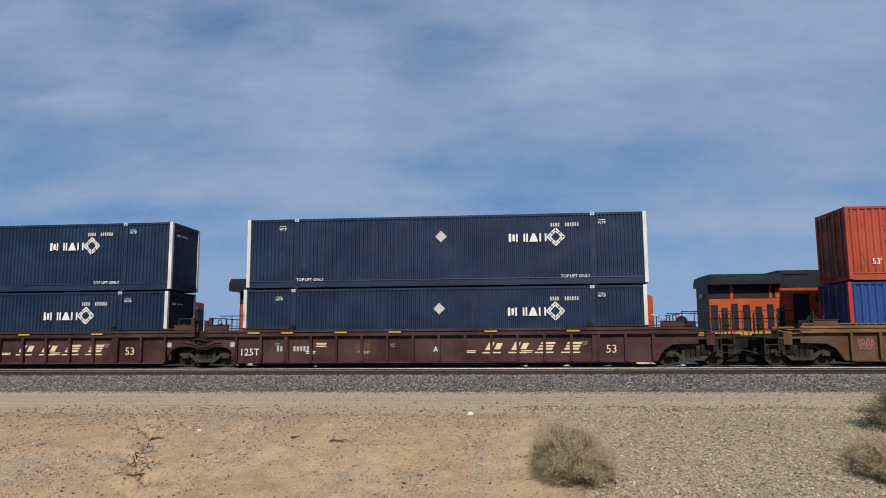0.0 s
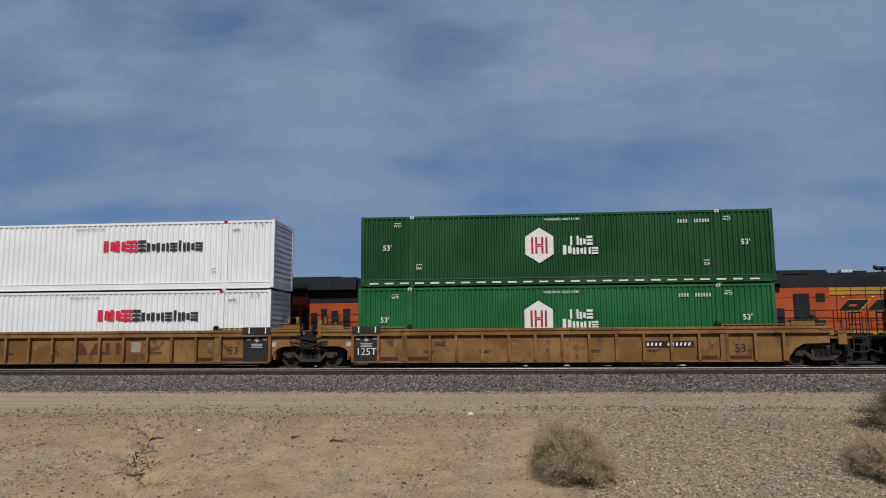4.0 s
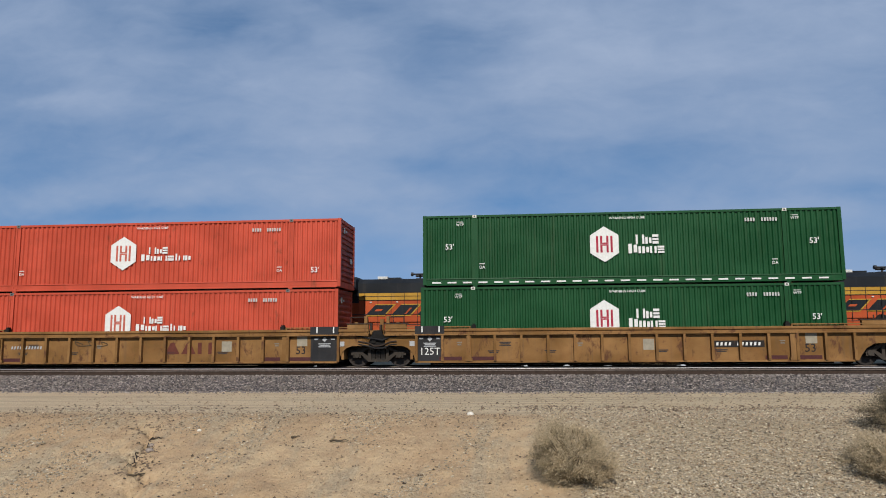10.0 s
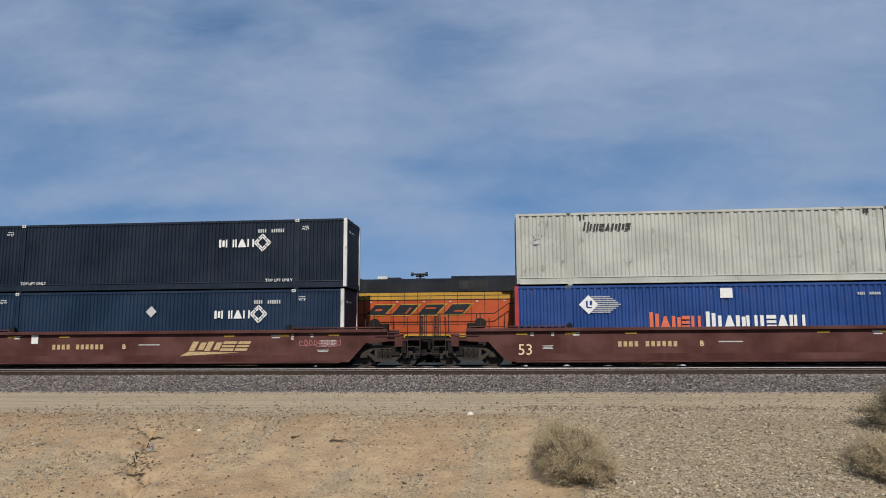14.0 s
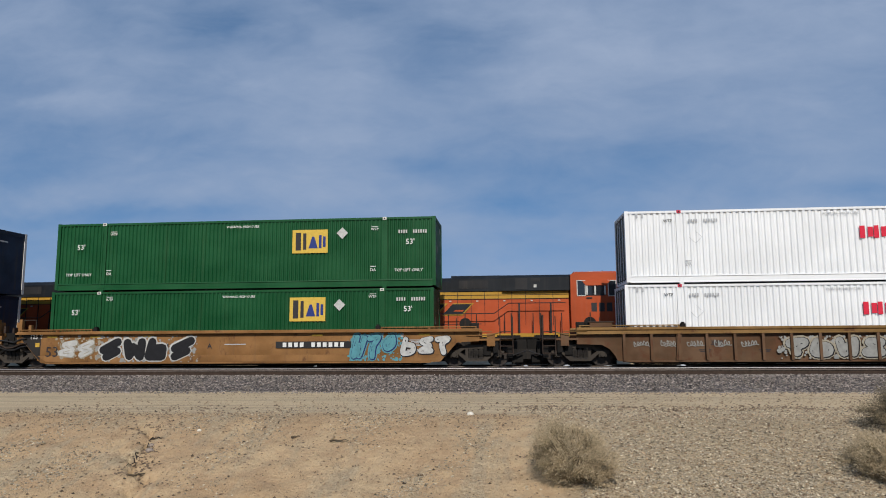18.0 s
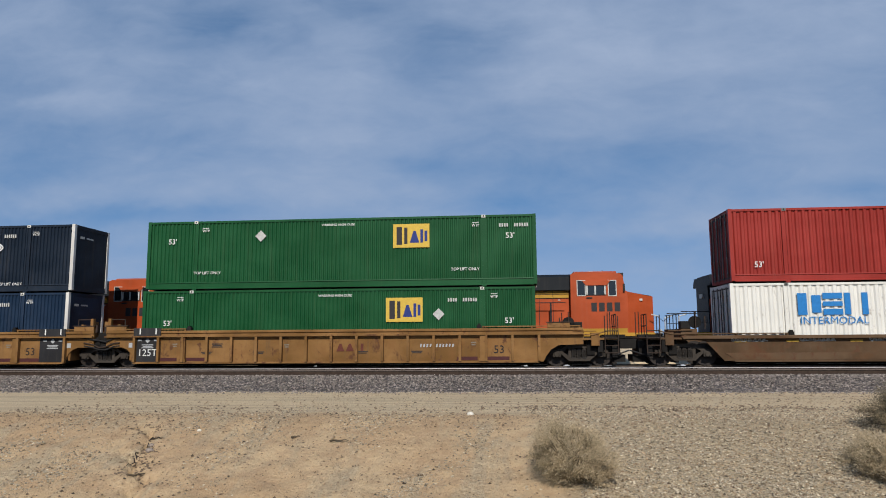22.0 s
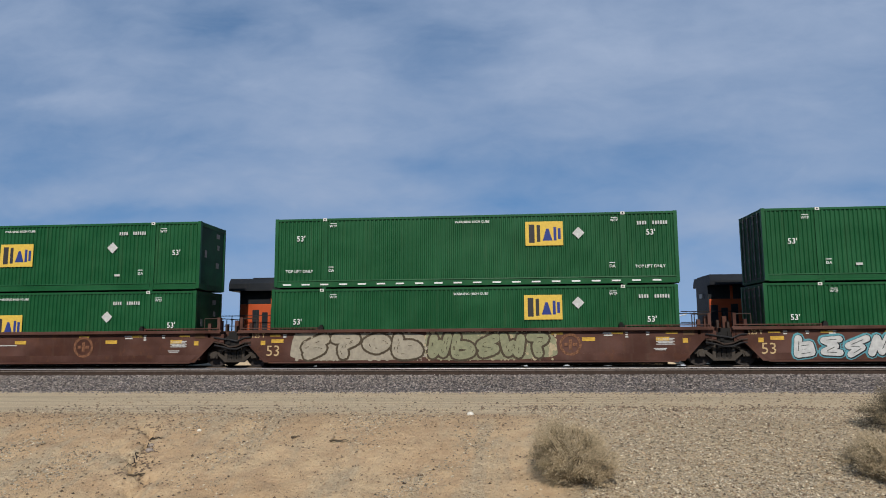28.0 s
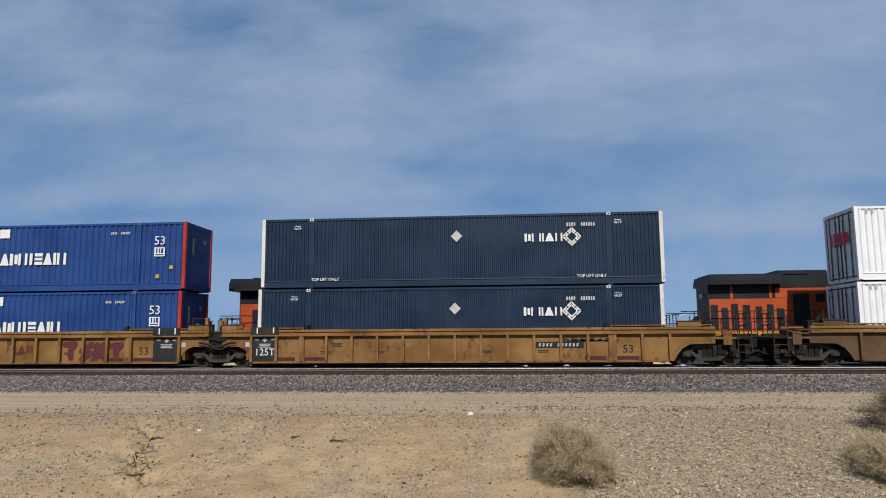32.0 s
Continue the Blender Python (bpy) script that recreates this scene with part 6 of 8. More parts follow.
def stroke(shape, pts, width, y0, y1, step=0.0001):
    """A thick bent stroke with round joints, in x, z; each piece lies a hair over the last."""
    for k, ((ax, az), (bx, bz)) in enumerate(zip(pts, pts[1:])):
        d = math.hypot(bx - ax, bz - az) or 1.0
        nx, nz = -(bz - az) / d * width / 2, (bx - ax) / d * width / 2
        shape.slab([(ax - nx, az - nz), (bx - nx, bz - nz), (bx + nx, bz + nz), (ax + nx, az + nz)], y0 - step * k, y1)
    for k, (cx, cz) in enumerate(pts):
        shape.slab([(cx + width / 2 * math.cos(i * math.pi / 4), cz + width / 2 * math.sin(i * math.pi / 4)) for i in range(8)], y0 - step * (k + 0.5), y1)


# bent runs in a unit field, for the thick abstract strokes of the sprayed pieces
RUNS = (((0.0, 0.08), (0.22, 0.95), (0.5, 0.2), (0.78, 0.95), (1.0, 0.08)), ((0.95, 0.88), (0.18, 0.82), (0.85, 0.48), (0.1, 0.12), (1.0, 0.10)), ((0.05, 0.95), (0.2, 0.1), (0.5, 0.62), (0.82, 0.08), (0.95, 0.95)),
        ((0.62, 0.98), (0.08, 0.66), (0.5, 0.36), (0.95, 0.70), (0.62, 0.98)), ((0.05, 0.90), (0.92, 0.95), (0.45, 0.55), (0.55, 0.05)), ((0.1, 0.95), (0.12, 0.06), (0.9, 0.12), (0.82, 0.55), (0.2, 0.5)), ((0.92, 0.95), (0.1, 0.5), (0.9, 0.4), (0.3, 0.03)))


def rounded(pts, steps=4):
    """A smooth run through the given points."""
    out = []
    for i in range(len(pts) - 1):
        p = [pts[max(i - 1, 0)], pts[i], pts[i + 1], pts[min(i + 2, len(pts) - 1)]]
        for k in range(steps):
            t = k / steps
            out.append(tuple(0.5 * (2 * p[1][c] + (p[2][c] - p[0][c]) * t + (2 * p[0][c] - 5 * p[1][c] + 4 * p[2][c] - p[3][c]) * t * t + (3 * p[1][c] - p[0][c] - 3 * p[2][c] + p[3][c]) * t ** 3) for c in (0, 1)))
    return out + [pts[-1]]


def graffiti(car, x0, x1, z0, z1, n, fill, line, seed, halo=None, y=-0.158, streaks=3, outer=None, bubble=False):
    """A row of packed abstract strokes with rims and shine lines, over a mist of paint; no letters."""
    rng = random.Random(seed)
    w = (x1 - x0) / n
    h = z1 - z0
    if halo:
        s = Shape()
        for i in range(int(70 * (x1 - x0))):
            r = rng.uniform(0.012, 0.06) * (1.0 if rng.random() < 0.8 else 1.7)
            cx = min(max(rng.uniform(x0 - 0.15, x1 + 0.25), x0 - 0.2), x1 + 0.35)
            cz = min(max(rng.gauss((z0 + z1) / 2, h * 0.30), z0 + r), z1 - r)
            s.slab([(cx + r * math.cos(k * 0.785), cz + r * math.sin(k * 0.785)) for k in range(8)], -0.001 - 0.00001 * i, 0.0)
        part("sprayed_piece", s.mesh("halo", SPRAY[halo]), car, halo + " sprayed mist", at=pose(0, y + 0.004, 0))
    edge, rim, body, ink = Shape(), Shape(), Shape(), Shape()
    last = None
    for i in range(n):
        run = rng.choice([r for r in RUNS if r is not last])
        last = run
        t = min(w * (0.34 if bubble else 0.28), h * (0.36 if bubble else 0.30)) * rng.uniform(0.92, 1.1)
        lean = rng.uniform(-0.05, 0.30)
        m = t / 2 + 0.05
        pts = []
        for a, b in run:
            z = z0 + m + (h - 2 * m) * min(max(b + rng.uniform(-.07, .07), 0), 1)
            pts.append((x0 + w * i + m * 0.7 + (w - 1.4 * m) * (a + rng.uniform(-.07, .07)) + lean * (z - (z0 + z1) / 2), z))
        if bubble:
            pts = [(x, min(max(z, z0 + m), z1 - m)) for x, z in rounded(pts)]
        d = 0.0070 * (i % 2)
        if outer:
            stroke(edge, pts, t + 0.18, -0.0012 - 0.0022 * (i % 2), 0.0)
        stroke(rim, [(x + 0.015, z - 0.015) for x, z in pts], t + 0.065, -0.0060 - d, -0.0050)
        stroke(body, pts, t, -0.0085 - d, -0.0075 - d)
        for k in range(streaks):
            j = rng.randrange(len(pts) - 1)
            (ax, az), (bx, bz) = pts[j], pts[j + 1]
            o = rng.uniform(-.25, .25) * t
            stroke(ink, [(ax + o + (bx - ax) * 0.2, az + (bz - az) * 0.2), (ax + o + (bx - ax) * 0.8, az + (bz - az) * 0.8)], 0.024, -0.0115 - 0.0003 * k - d, -0.0110 - d)
    if outer:
        part("sprayed_piece", edge.mesh("edge", SPRAY[outer]), car, outer + " sprayed outline", at=pose(0, y + 0.0015, 0))
    part("sprayed_piece", rim.mesh("rim", SPRAY[line]), car, line + " sprayed rims", at=pose(0, y, 0))
    part("sprayed_piece", body.mesh("fill", SPRAY[fill]), car, fill + " sprayed strokes", at=pose(0, y, 0))
    part("sprayed_piece", ink.mesh("ink", SPRAY[line]), car, line + " sprayed lines", at=pose(0, y, 0))


def tag_line(car, x, z, w, h, mat, seed, y=-0.160, loops=9, width=0.04):
    scrawl(car, 0, 0, w, h, SPRAY[mat], seed, width, y, base=(x, z), loops=loops)

# ---------------------------------------------------------------- the train, stack by stack
SPEED, GAIN = 20.512, 0.00288       # metres a second at the start, and its slow gain
LAG_LOW, LAG_CAR = 0.092, 0.152     # the lower boxes and the cars ride this much further on

STARTS = (-30.222, -10.719, 13.014, 36.611, 56.294, 76.194, 99.764, 119.454, 138.955, 162.733, 182.397, 202.040, 225.842, 245.436, 264.974, 288.123, 311.964,
          331.494, 351.051, 374.832, 398.453, 418.072, 437.603, 461.314, 484.959, 504.428, 523.959, 547.617, 567.077, 586.516, 610.153, 629.707, 649.244, 672.690)
ENDS = "jj je ee ej jj je ej jj je ej jj je ej jj je ee ej jj je ee ej jj je ee ej jj je ej jj je ej jj je ej".split()
CAR_KINDS = ("rib maroon_car maroon_car,rib maroon_car maroon_car,rib dark_tan sill_yellow,rib tan tan,rib tan tan,rib tan tan,rib brown sill_yellow,rib brown sill_yellow,rib brown sill_yellow,"
             "rib tan tan,rib tan tan,rib tan tan,smooth wine_car wine_car,smooth wine_car wine_car,smooth wine_car wine_car,smooth wine_car wine_car,"
             "smooth smooth_tan smooth_tan,smooth smooth_tan smooth_tan,smooth smooth_tan smooth_tan,rib dark_tan sill_yellow,rib dark_tan dark_tan,rib tan tan,rib tan tan,smooth mud mud,"
             "smooth maroon_car maroon_car,smooth maroon_car maroon_car,smooth maroon_car maroon_car,smooth rose_car rose_car,smooth rose_car rose_car,smooth rose_car rose_car,"
             "rib tan tan,rib tan tan,rib tan tan,rib mud sill_yellow").split(",")
CAR_WORDS = {"tan": "tan", "dark_tan": "rust-stained brown-yellow", "brown": "dark rusty brown", "maroon_car": "dark maroon", "wine_car": "red-maroon", "rose_car": "faded red-brown", "smooth_tan": "ochre yellow", "mud": "muddy brown-yellow"}

RED = HEX_RED
FADED_OCHRE = plain("faded_ochre_marking", (0.135, 0.060, 0.031), 0.7, 0.0, 0.45, 14.0)
DULL_RED = plain("dull_red_marking", (0.40, 0.10, 0.07), 0.6)
BOXES = {
    0: (lambda: dark_box("navy", False, False), lambda: dark_box("navy", True)),
    1: (lambda: dark_box("navy", False), lambda: dark_box("navy", True)),
    2: (red_plate_box, lambda: blue_plate_box("blue")),
    3: (lambda: hex_box("deep_green", RED, False, False, True), lambda: hex_box("light_green", RED, False, True)),
    4: (lambda: white_box(False), lambda: white_box(True)),
    5: (lambda: hex_box("deep_green", RED, False, False, True), lambda: hex_box("light_green", RED, False, True)),
    6: (lambda: dark_box("charcoal", False, False), lambda: stripe_box(True, "sky_blue", repaint=(0.720, 0.797, 0.02, 0.90, 0.27, "teal_blue", "greener blue mended panel"))),
    7: (lambda: plate_box("green", 0.452, 0.290), lambda: plate_box("green", 0.450, 0.314, lower=True, feet_v=(0.317, 0.326), placard_v=0.308, number=(0.942, 0.172), marks=(0.146, 0.850, 0.13), warn=0.235)),
    8: (lambda: plate_box("green", 0.453, 0.290), lambda: plate_box("green", 0.636, 0.140, lower=True, feet_v=(0.484, 0.484), placard_v=0.392, number=(0.816, 0.175))),
    9: (lambda: hex_box("green", RED, False, False), lambda: blue_plate_box("sky_blue")),
    10: (lambda: hex_box("orange_red", DULL_RED, True, False, feet_v=(0.745, 0.745)), lambda: hex_box("orange_red", DULL_RED, True, True, feet_v=(0.80, 0.80))),
    11: (lambda: hex_box("deep_green", RED, False, False, True), lambda: hex_box("deep_green", RED, False, True)),
    12: (lambda: white_box(False), lambda: white_box(True)),
    13: (lambda: stripe_box(False, "blue"), maroon_box),
    14: (lambda: dark_box("charcoal", False, False), lambda: dark_box("navy", True)),
    15: (lambda: grey_box("light grey corrugated container with streaks and dark shapes", True), lambda: stripe_box(True, "blue")),
    16: (lambda: hex_box("green", RED, False, False, True), lambda: hex_box("light_green", RED, False, True)),
    17: (lambda: scuffed(dark_box("navy", False)), lambda: dark_box("navy", True)),
    18: (lambda: plate_box("green", 0.634, 0.164, feet_v=(0.361, 0.364), lift=(0.065, 0.932), placard_v=0.222, number=(0.942, 0.215), marks=(0.156, 0.846, 0.175)), lambda: plate_box("green", 0.636, 0.120, lower=True, feet_v=(0.305, 0.298), placard_v=0.232, number=(0.943, 0.158), marks=(0.159, 0.847, 0.122))),
    19: (lambda: white_box(False), lambda: white_box(True)),
    20: (lambda: hex_box("orange_red", DULL_RED, True, False, feet_v=(0.758, 0.758), with_da=False), patched_stripe_box),
    21: (lambda: dark_box("charcoal", False, False), lambda: dark_box("navy", True)),
    22: (lambda: plate_box("green", 0.644, 0.110, 0.302, feet_v=(0.304, 0.304), lift=(0.163, 0.824), placard_v=0.24, number=(0.945, 0.153), marks=(0.156, 0.851, 0.15)), lambda: plate_box("green", 0.632, 0.140, lower=True, feet_v=(0.474, 0.474), placard_v=0.375, number=(0.822, 0.178))),
    23: (plain_red_box, letters_white_box),
    24: (lambda: hex_box("green", RED, False, False), lambda: hex_box("green", RED, False, True)),
    25: (lambda: white_box(False), lambda: white_box(True)),
    26: (letters_navy_box, lambda: stripe_box(True, "blue")),
    27: (lambda: plate_box("green", 0.452, 0.290), lambda: plate_box("green", 0.440, 0.33, lower=True, feet_v=(0.50, 0.50), placard_v=0.37, number=(0.814, 0.173))),
    28: (lambda: plate_box("green", 0.634, 0.117, feet_v=(0.297, 0.298), lift=(0.065, 0.932), dashes=True, placard_v=0.286, number=(0.940, 0.163), marks=(0.151, 0.850, 0.12)), lambda: plate_box("green", 0.633, 0.125, lower=True, feet_v=(0.469, 0.472), placard_v=0.237, number=(0.943, 0.158), marks=(0.159, 0.847, 0.122))),
    29: (lambda: plate_box("green", 0.456, 0.282, placard_v=0.357), lambda: plate_box("green", 0.633, 0.121, lower=True, feet_v=(0.465, 0.461), placard_v=0.232, number=(0.943, 0.158), marks=(0.159, 0.847, 0.122))),
    30: (lambda: grey_box("light grey corrugated container with streaks and red marks", False), lambda: stripe_box(True, "blue", text_right=False, right_bay="sky_blue")),
    31: (lambda: stripe_box(False, "blue", left_bay="rusty"), lambda: stripe_box(True, "blue")),
    32: (lambda: dark_box("navy", False), lambda: dark_box("navy", True)),
    33: (lambda: white_box(False, True), lambda: white_box(True)),
}

TRAIN = []       # (thing, x at the start, y, z)


def build_train():
    for i, s in enumerate(STARTS):
        up, low = BOXES[i]
        TRAIN.append((up(), s, Y_FACE, Z_UP))
        TRAIN.append((low(), s - LAG_LOW, Y_FACE, Z_LOW))
        style, body, sill = CAR_KINDS[i].split()
        left, right = ({"j": "joint", "e": "end"}[c] for c in ENDS[i])
        top = 1.16 if i == 23 else 1.50
        car = build_well(CAR_WORDS[body] + (" well car with upright side ribs" if style == "rib" else " smooth-sided well car") + (" and platform end" if "e" in ENDS[i] else " between joints"), style, body, sill, left, right, top, i)
        if style == "rib":
            mark_ribbed(car, body, left, right)
        elif i != 23:
            mark_smooth(car, right, {12: CREAM_MARK, 13: CREAM_MARK, 14: CREAM_MARK, 15: CREAM_MARK, 16: DARK_MARK, 17: DARK_MARK, 18: DARK_MARK}.get(i, SOFT_MARK if i < 27 else GOLD_MARK), brand=i in (12, 14, 24, 25, 26), x53={16: 0.1, 17: 0.2, 18: 0.33, 28: 0.23, 29: 0.07}.get(i, 0.43 if i < 16 else 0.72), left=left, ochre=body == "smooth_tan", letter={24: "B", 25: "C", 26: "A", 18: "A", 12: "A"}.get(i, "B"))
        decorate(car, i)
        TRAIN.append((car, s - LAG_CAR, Y_FACE, 0.0))
    for ob, x, y, z in TRAIN:
        ob.matrix_basis = pose(x, y, z)


def strip_bars(car, x, z, w, h):
    """A car's number as plain bars on its black strip."""
    c = w / 11.0
    o = [rect(-w / 2 + c * (k + 0.5), 0, c * 0.64, h) for k in range(11) if k != 4]
    part("marking", flat_shape(("strip_bars", w, h), WHITE_MARK, o), car, at=pose(x, -0.178, z))


def decorate(car, i):
    """Paint marks and sprayed pieces that set single cars apart."""
    body_is_tan = CAR_KINDS[i].split()[1] == "tan"
    if i in (0, 1):
        for j, field in enumerate(SLANTED):
            o = blocks([(field[0], 0.56, 1)], 0.30, 0.55, 0.26)[0]
            car_shape(car, "slanted_mark", ("slanted_mark", j), CREAM_MARK, o, 10.05 + 1.02 * j, 0.80, "plain slanted cream shape")
            car_shape(car, "underline", ("short_line",), CREAM_MARK, [rect(0.22, 0, 0.72, 0.05, 0.5)], 10.0 + 1.02 * j, 0.55, "thin painted line")
        car_word(car, "A", 8.02, 0.68, 0.30, WHITE_MARK)
        car_bars(car, 2.3, 0.74, 1.5, 0.20, GREY_MARK)
        car_shape(car, "paint_patch", ("car_patch",), car_coat("mud"), [rect(0, 0, 0.6, 0.4)], 5.1, 0.74)
        for x in (0.6, 2.0, 4.2, 6.4, 10.2, 13.4):
            car_shape(car, "reflector", ("reflector_bar",), YELLOW_DULL, [rect(0, 0, 0.5, 0.06)], x, 1.38, y=-0.205)
    if i == 2:
        for k, x in enumerate((5.65, 6.69, 7.55, 8.68, 9.71, 10.73, 11.74, 12.70, 13.70, 14.81, 15.95)):
            tag_line(car, x, 0.80, (0.5, 0.62, 0.4)[k % 3], (0.55, 0.45, 0.5, 0.38)[k % 4], "silver", 40 + 3 * k, loops=(2, 4, 2, 3)[k % 4], width=0.040)
        for k, x in enumerate((0.46, 4.52)):
            tag_line(car, x, 0.85, 0.55, 0.40, "pink", 60 + k, loops=5, width=0.045)
            tag_line(car, x, 0.72, 0.45, 0.25, "pink", 63 + k, -0.163, loops=4, width=0.04)
    number = {3: (3.1, 1.7), 5: (12.2, 1.7), 9: (3.17, 1.7), 11: (12.23, 1.7), 20: (3.08, 1.5), 22: (12.4, 1.4), 30: (3.16, 1.6), 32: (12.2, 1.6), 10: (3.1, 1.4)}
    if i in number:
        x, w = number[i]
        if i in (3, 5, 9, 11, 30, 32):
            car_shape(car, "stencil_panel", ("number_strip",), GRIMY_BLACK, [rect(0, 0, 0.9, 0.25), rect(0.98, 0, 0.86, 0.25)], x - 0.45, 0.84, "black number strip")
        c = w / 11.0
        car_shape(car, "marking", ("number_bars", w), GREY_MARK if i in (10, 20, 22, 30, 32) else WHITE_MARK, [rect(-w / 2 + c * (k + 0.5), 0, c * 0.50, 0.12, 0.2) for k in range(11) if k != 4], x, 0.84, y=-0.156)
    word = {4: (9.0, 2.0, "rust"), 10: (10.15, 2.0, "rust"), 31: (9.5, 1.0, "rust"), 7: (10.07, 1.7, "rust"), 19: (12.25, 1.5, "sand"), 21: (9.0, 1.1, "rust"), 22: (8.9, 1.1, "rust"), 3: (9.7, 0.8, "rust")}
    if i in word:
        x, w, mat = word[i]
        for j, outlines in enumerate(row_to([("arch", 0.5, 1), ("arch", 0.5, 1), ("bridge", 0.5, 1)], w, 0.46 if w > 1.3 else 0.30, 0.0, 0.36, 0.18)):
            car_shape(car, "dull_shape", ("dull_shape", w, j), SPRAY[mat], outlines, x - w / 2, 0.78, "faded plain shape")
    if i in (9, 10):
        tag_line(car, 12.0 if i == 9 else 6.0, 0.55 if i == 9 else 0.98, 1.5, 0.26, "umber", 70 + i, loops=4, width=0.028)
    if i in (4, 9, 10, 11):
        for x in ((11.76, 14.9) if i == 10 else (8.9, 14.9) if i == 11 else (10.7, 1.1)):
            car_shape(car, "label_plate", ("pale_panel",), SPRAY["haze"], [rect(0, 0, 0.42, 0.42)], x, 0.84 if x < 14 else 1.05, "pale stencil panel")
    if body_is_tan:
        for x, w in ((1.25, 0.9), (2.5, 0.9), (13.6, 0.8), (14.8, 0.9)):
            car_shape(car, "paint_patch", ("maroon_band", w), SPRAY["maroon"], [rect(0, 0, w, 0.14)], x, 0.33, "dull maroon paint patch")
    if i == 6:
        car_shape(car, "round_mark", ("sprayed_cloud",), SPRAY["white"], [blob(0, 0, 1.15, 0.62, random.Random(8), rough=0.12, power=0.7)], 2.92, 0.52, "white sprayed cloud form", y=-0.155)
        tag_line(car, 2.92, 0.52, 0.95, 0.34, "black", 80, -0.160, loops=6, width=0.05)
        car_shape(car, "marking", ("slant_number",), SPRAY["white"], [rect(-0.5 + 0.2 * k, 0, 0.12, 0.22, 0.25) for k in range(6)], 4.25, 0.55)
        for k, (x, w, h) in enumerate(((11.86, 1.1, 0.30), (13.23, 1.0, 0.42))):
            tag_line(car, x, 0.50, w, h, "white", 81 + k, loops=5, width=0.06)
    sill = {6: ((3.15, "white"), (5.61, "black"), (7.58, "black"), (10.64, "white"), (12.43, "black")), 7: ((3.68, "black"), (5.01, "black"), (6.34, "black"), (8.75, "haze"), (10.72, "black"), (13.56, "black")), 8: ((8.2, "black"), (9.4, "black"), (10.86, "white"), (11.89, "white"))}
    for k, (x, mat) in enumerate(sill.get(i, ())):
        tag_line(car, x, 1.31, 1.3 if mat == "black" else 1.0, 0.22, mat, 90 + i * 10 + k, -0.212, loops=5, width=0.050)
    if i in sill:
        for x in (5.9, 9.4, 12.5) if i == 7 else (5.08, 6.62, 9.6):
            car_shape(car, "reflector", ("reflector_dull",), YELLOW_MARK, [rect(0, 0, 0.50, 0.13)], x, 1.30, "yellow reflector", y=-0.206)
        for x in {6: (), 7: (4.22,), 8: (4.25, 11.86)}[i]:
            tag_line(car, x, 0.60 if i == 7 else 0.80, 0.95, 0.42, "white", 99 + i, loops=5, width=0.06)
    if i == 7:
        car_shape(car, "paint_patch", ("bare_panel",), car_coat("dark_tan"), [rect(0, 0, 2.5, 0.62)], 9.8, 0.58, "bare yellowish panel", y=-0.1425)
    if i == 8:
        car_shape(car, "marking", ("slant_number_long",), SPRAY["white"], [rect(-1.1 + 0.21 * k, 0, 0.13, 0.22, 0.25) for k in range(11) if k not in (4, 5)], 12.7, 0.50)
    if i == 12:
        car_shape(car, "label_plate", ("white_sheet",), WHITE_MARK, [rect(0, 0, 0.60, 0.40)], 12.9, 1.27, "white sheet of paper stuck on the side", y=-0.215)
    if i == 13:
        graffiti(car, 5.7, 8.0, 0.42, 1.34, 2, "maroon", "silver", 2, None, bubble=True)
        graffiti(car, 8.0, 9.9, 0.50, 1.34, 2, "maroon", "olive", 3, None, bubble=True)
        graffiti(car, 9.7, 13.0, 0.34, 1.38, 4, "sand", "black", 4, None, streaks=8, outer="haze", bubble=True)
        for k, x in enumerate((5.2, 13.3, 14.3, 15.6)):
            tag_line(car, x, 0.45 if k == 0 else 0.9, 1.3, 0.55, "haze", 5 + k, loops=4, width=0.05)
    if i == 14:
        car_shape(car, "label_plate", ("white_slip",), WHITE_MARK, [rect(0, 0, 0.3, 0.36)], 3.2, 1.18, "white slip of paper", y=-0.162)
        tag_line(car, 15.4, 0.95, 1.7, 0.35, "pink", 6, loops=12)
    if i == 16:
        graffiti(car, 0.35, 3.2, 0.30, 1.22, 3, "sand", "pink", 8, "haze", streaks=5, outer="sand", bubble=True)
        car_shape(car, "stencil_panel", ("black_strip",), BLACK, [rect(0, 0, 3.1, 0.26)], 4.6, 0.82, "black number strip", y=-0.166)
        strip_bars(car, 4.6, 0.82, 2.6, 0.15)
        graffiti(car, 8.7, 13.9, 0.25, 1.34, 4, "silver", "black", 9, None, outer="white")
    if i == 17:
        graffiti(car, 1.0, 2.4, 0.35, 1.1, 2, "haze", "rust", 12, None)
        graffiti(car, 2.7, 6.1, 0.24, 1.38, 4, "mist", "black", 13, "haze", outer="mist", bubble=True)
        graffiti(car, 8.4, 13.8, 0.22, 1.38, 4, "silver", "black", 14, None, outer="white")
        graffiti(car, 14.2, 15.4, 0.7, 1.1, 2, "sand", "white", 15, None)
    if i == 18:
        graffiti(car, 0.6, 2.2, 0.35, 1.25, 2, "white", "haze", 16, "haze")
        graffiti(car, 2.4, 6.4, 0.22, 1.30, 4, "black", "black", 17, "silver", outer="white")
        car_shape(car, "stencil_panel", ("black_strip",), BLACK, [rect(0, 0, 3.1, 0.30)], 11.45, 0.90, "black number strip", y=-0.172)
        strip_bars(car, 11.45, 0.90, 2.6, 0.18)
        graffiti(car, 13.0, 14.8, 0.24, 1.36, 3, "cyan", "navy", 18, "cyan", streaks=4, outer="cyan", bubble=True)
        graffiti(car, 15.0, 17.0, 0.38, 1.30, 3, "white", "black", 19, None, bubble=True)
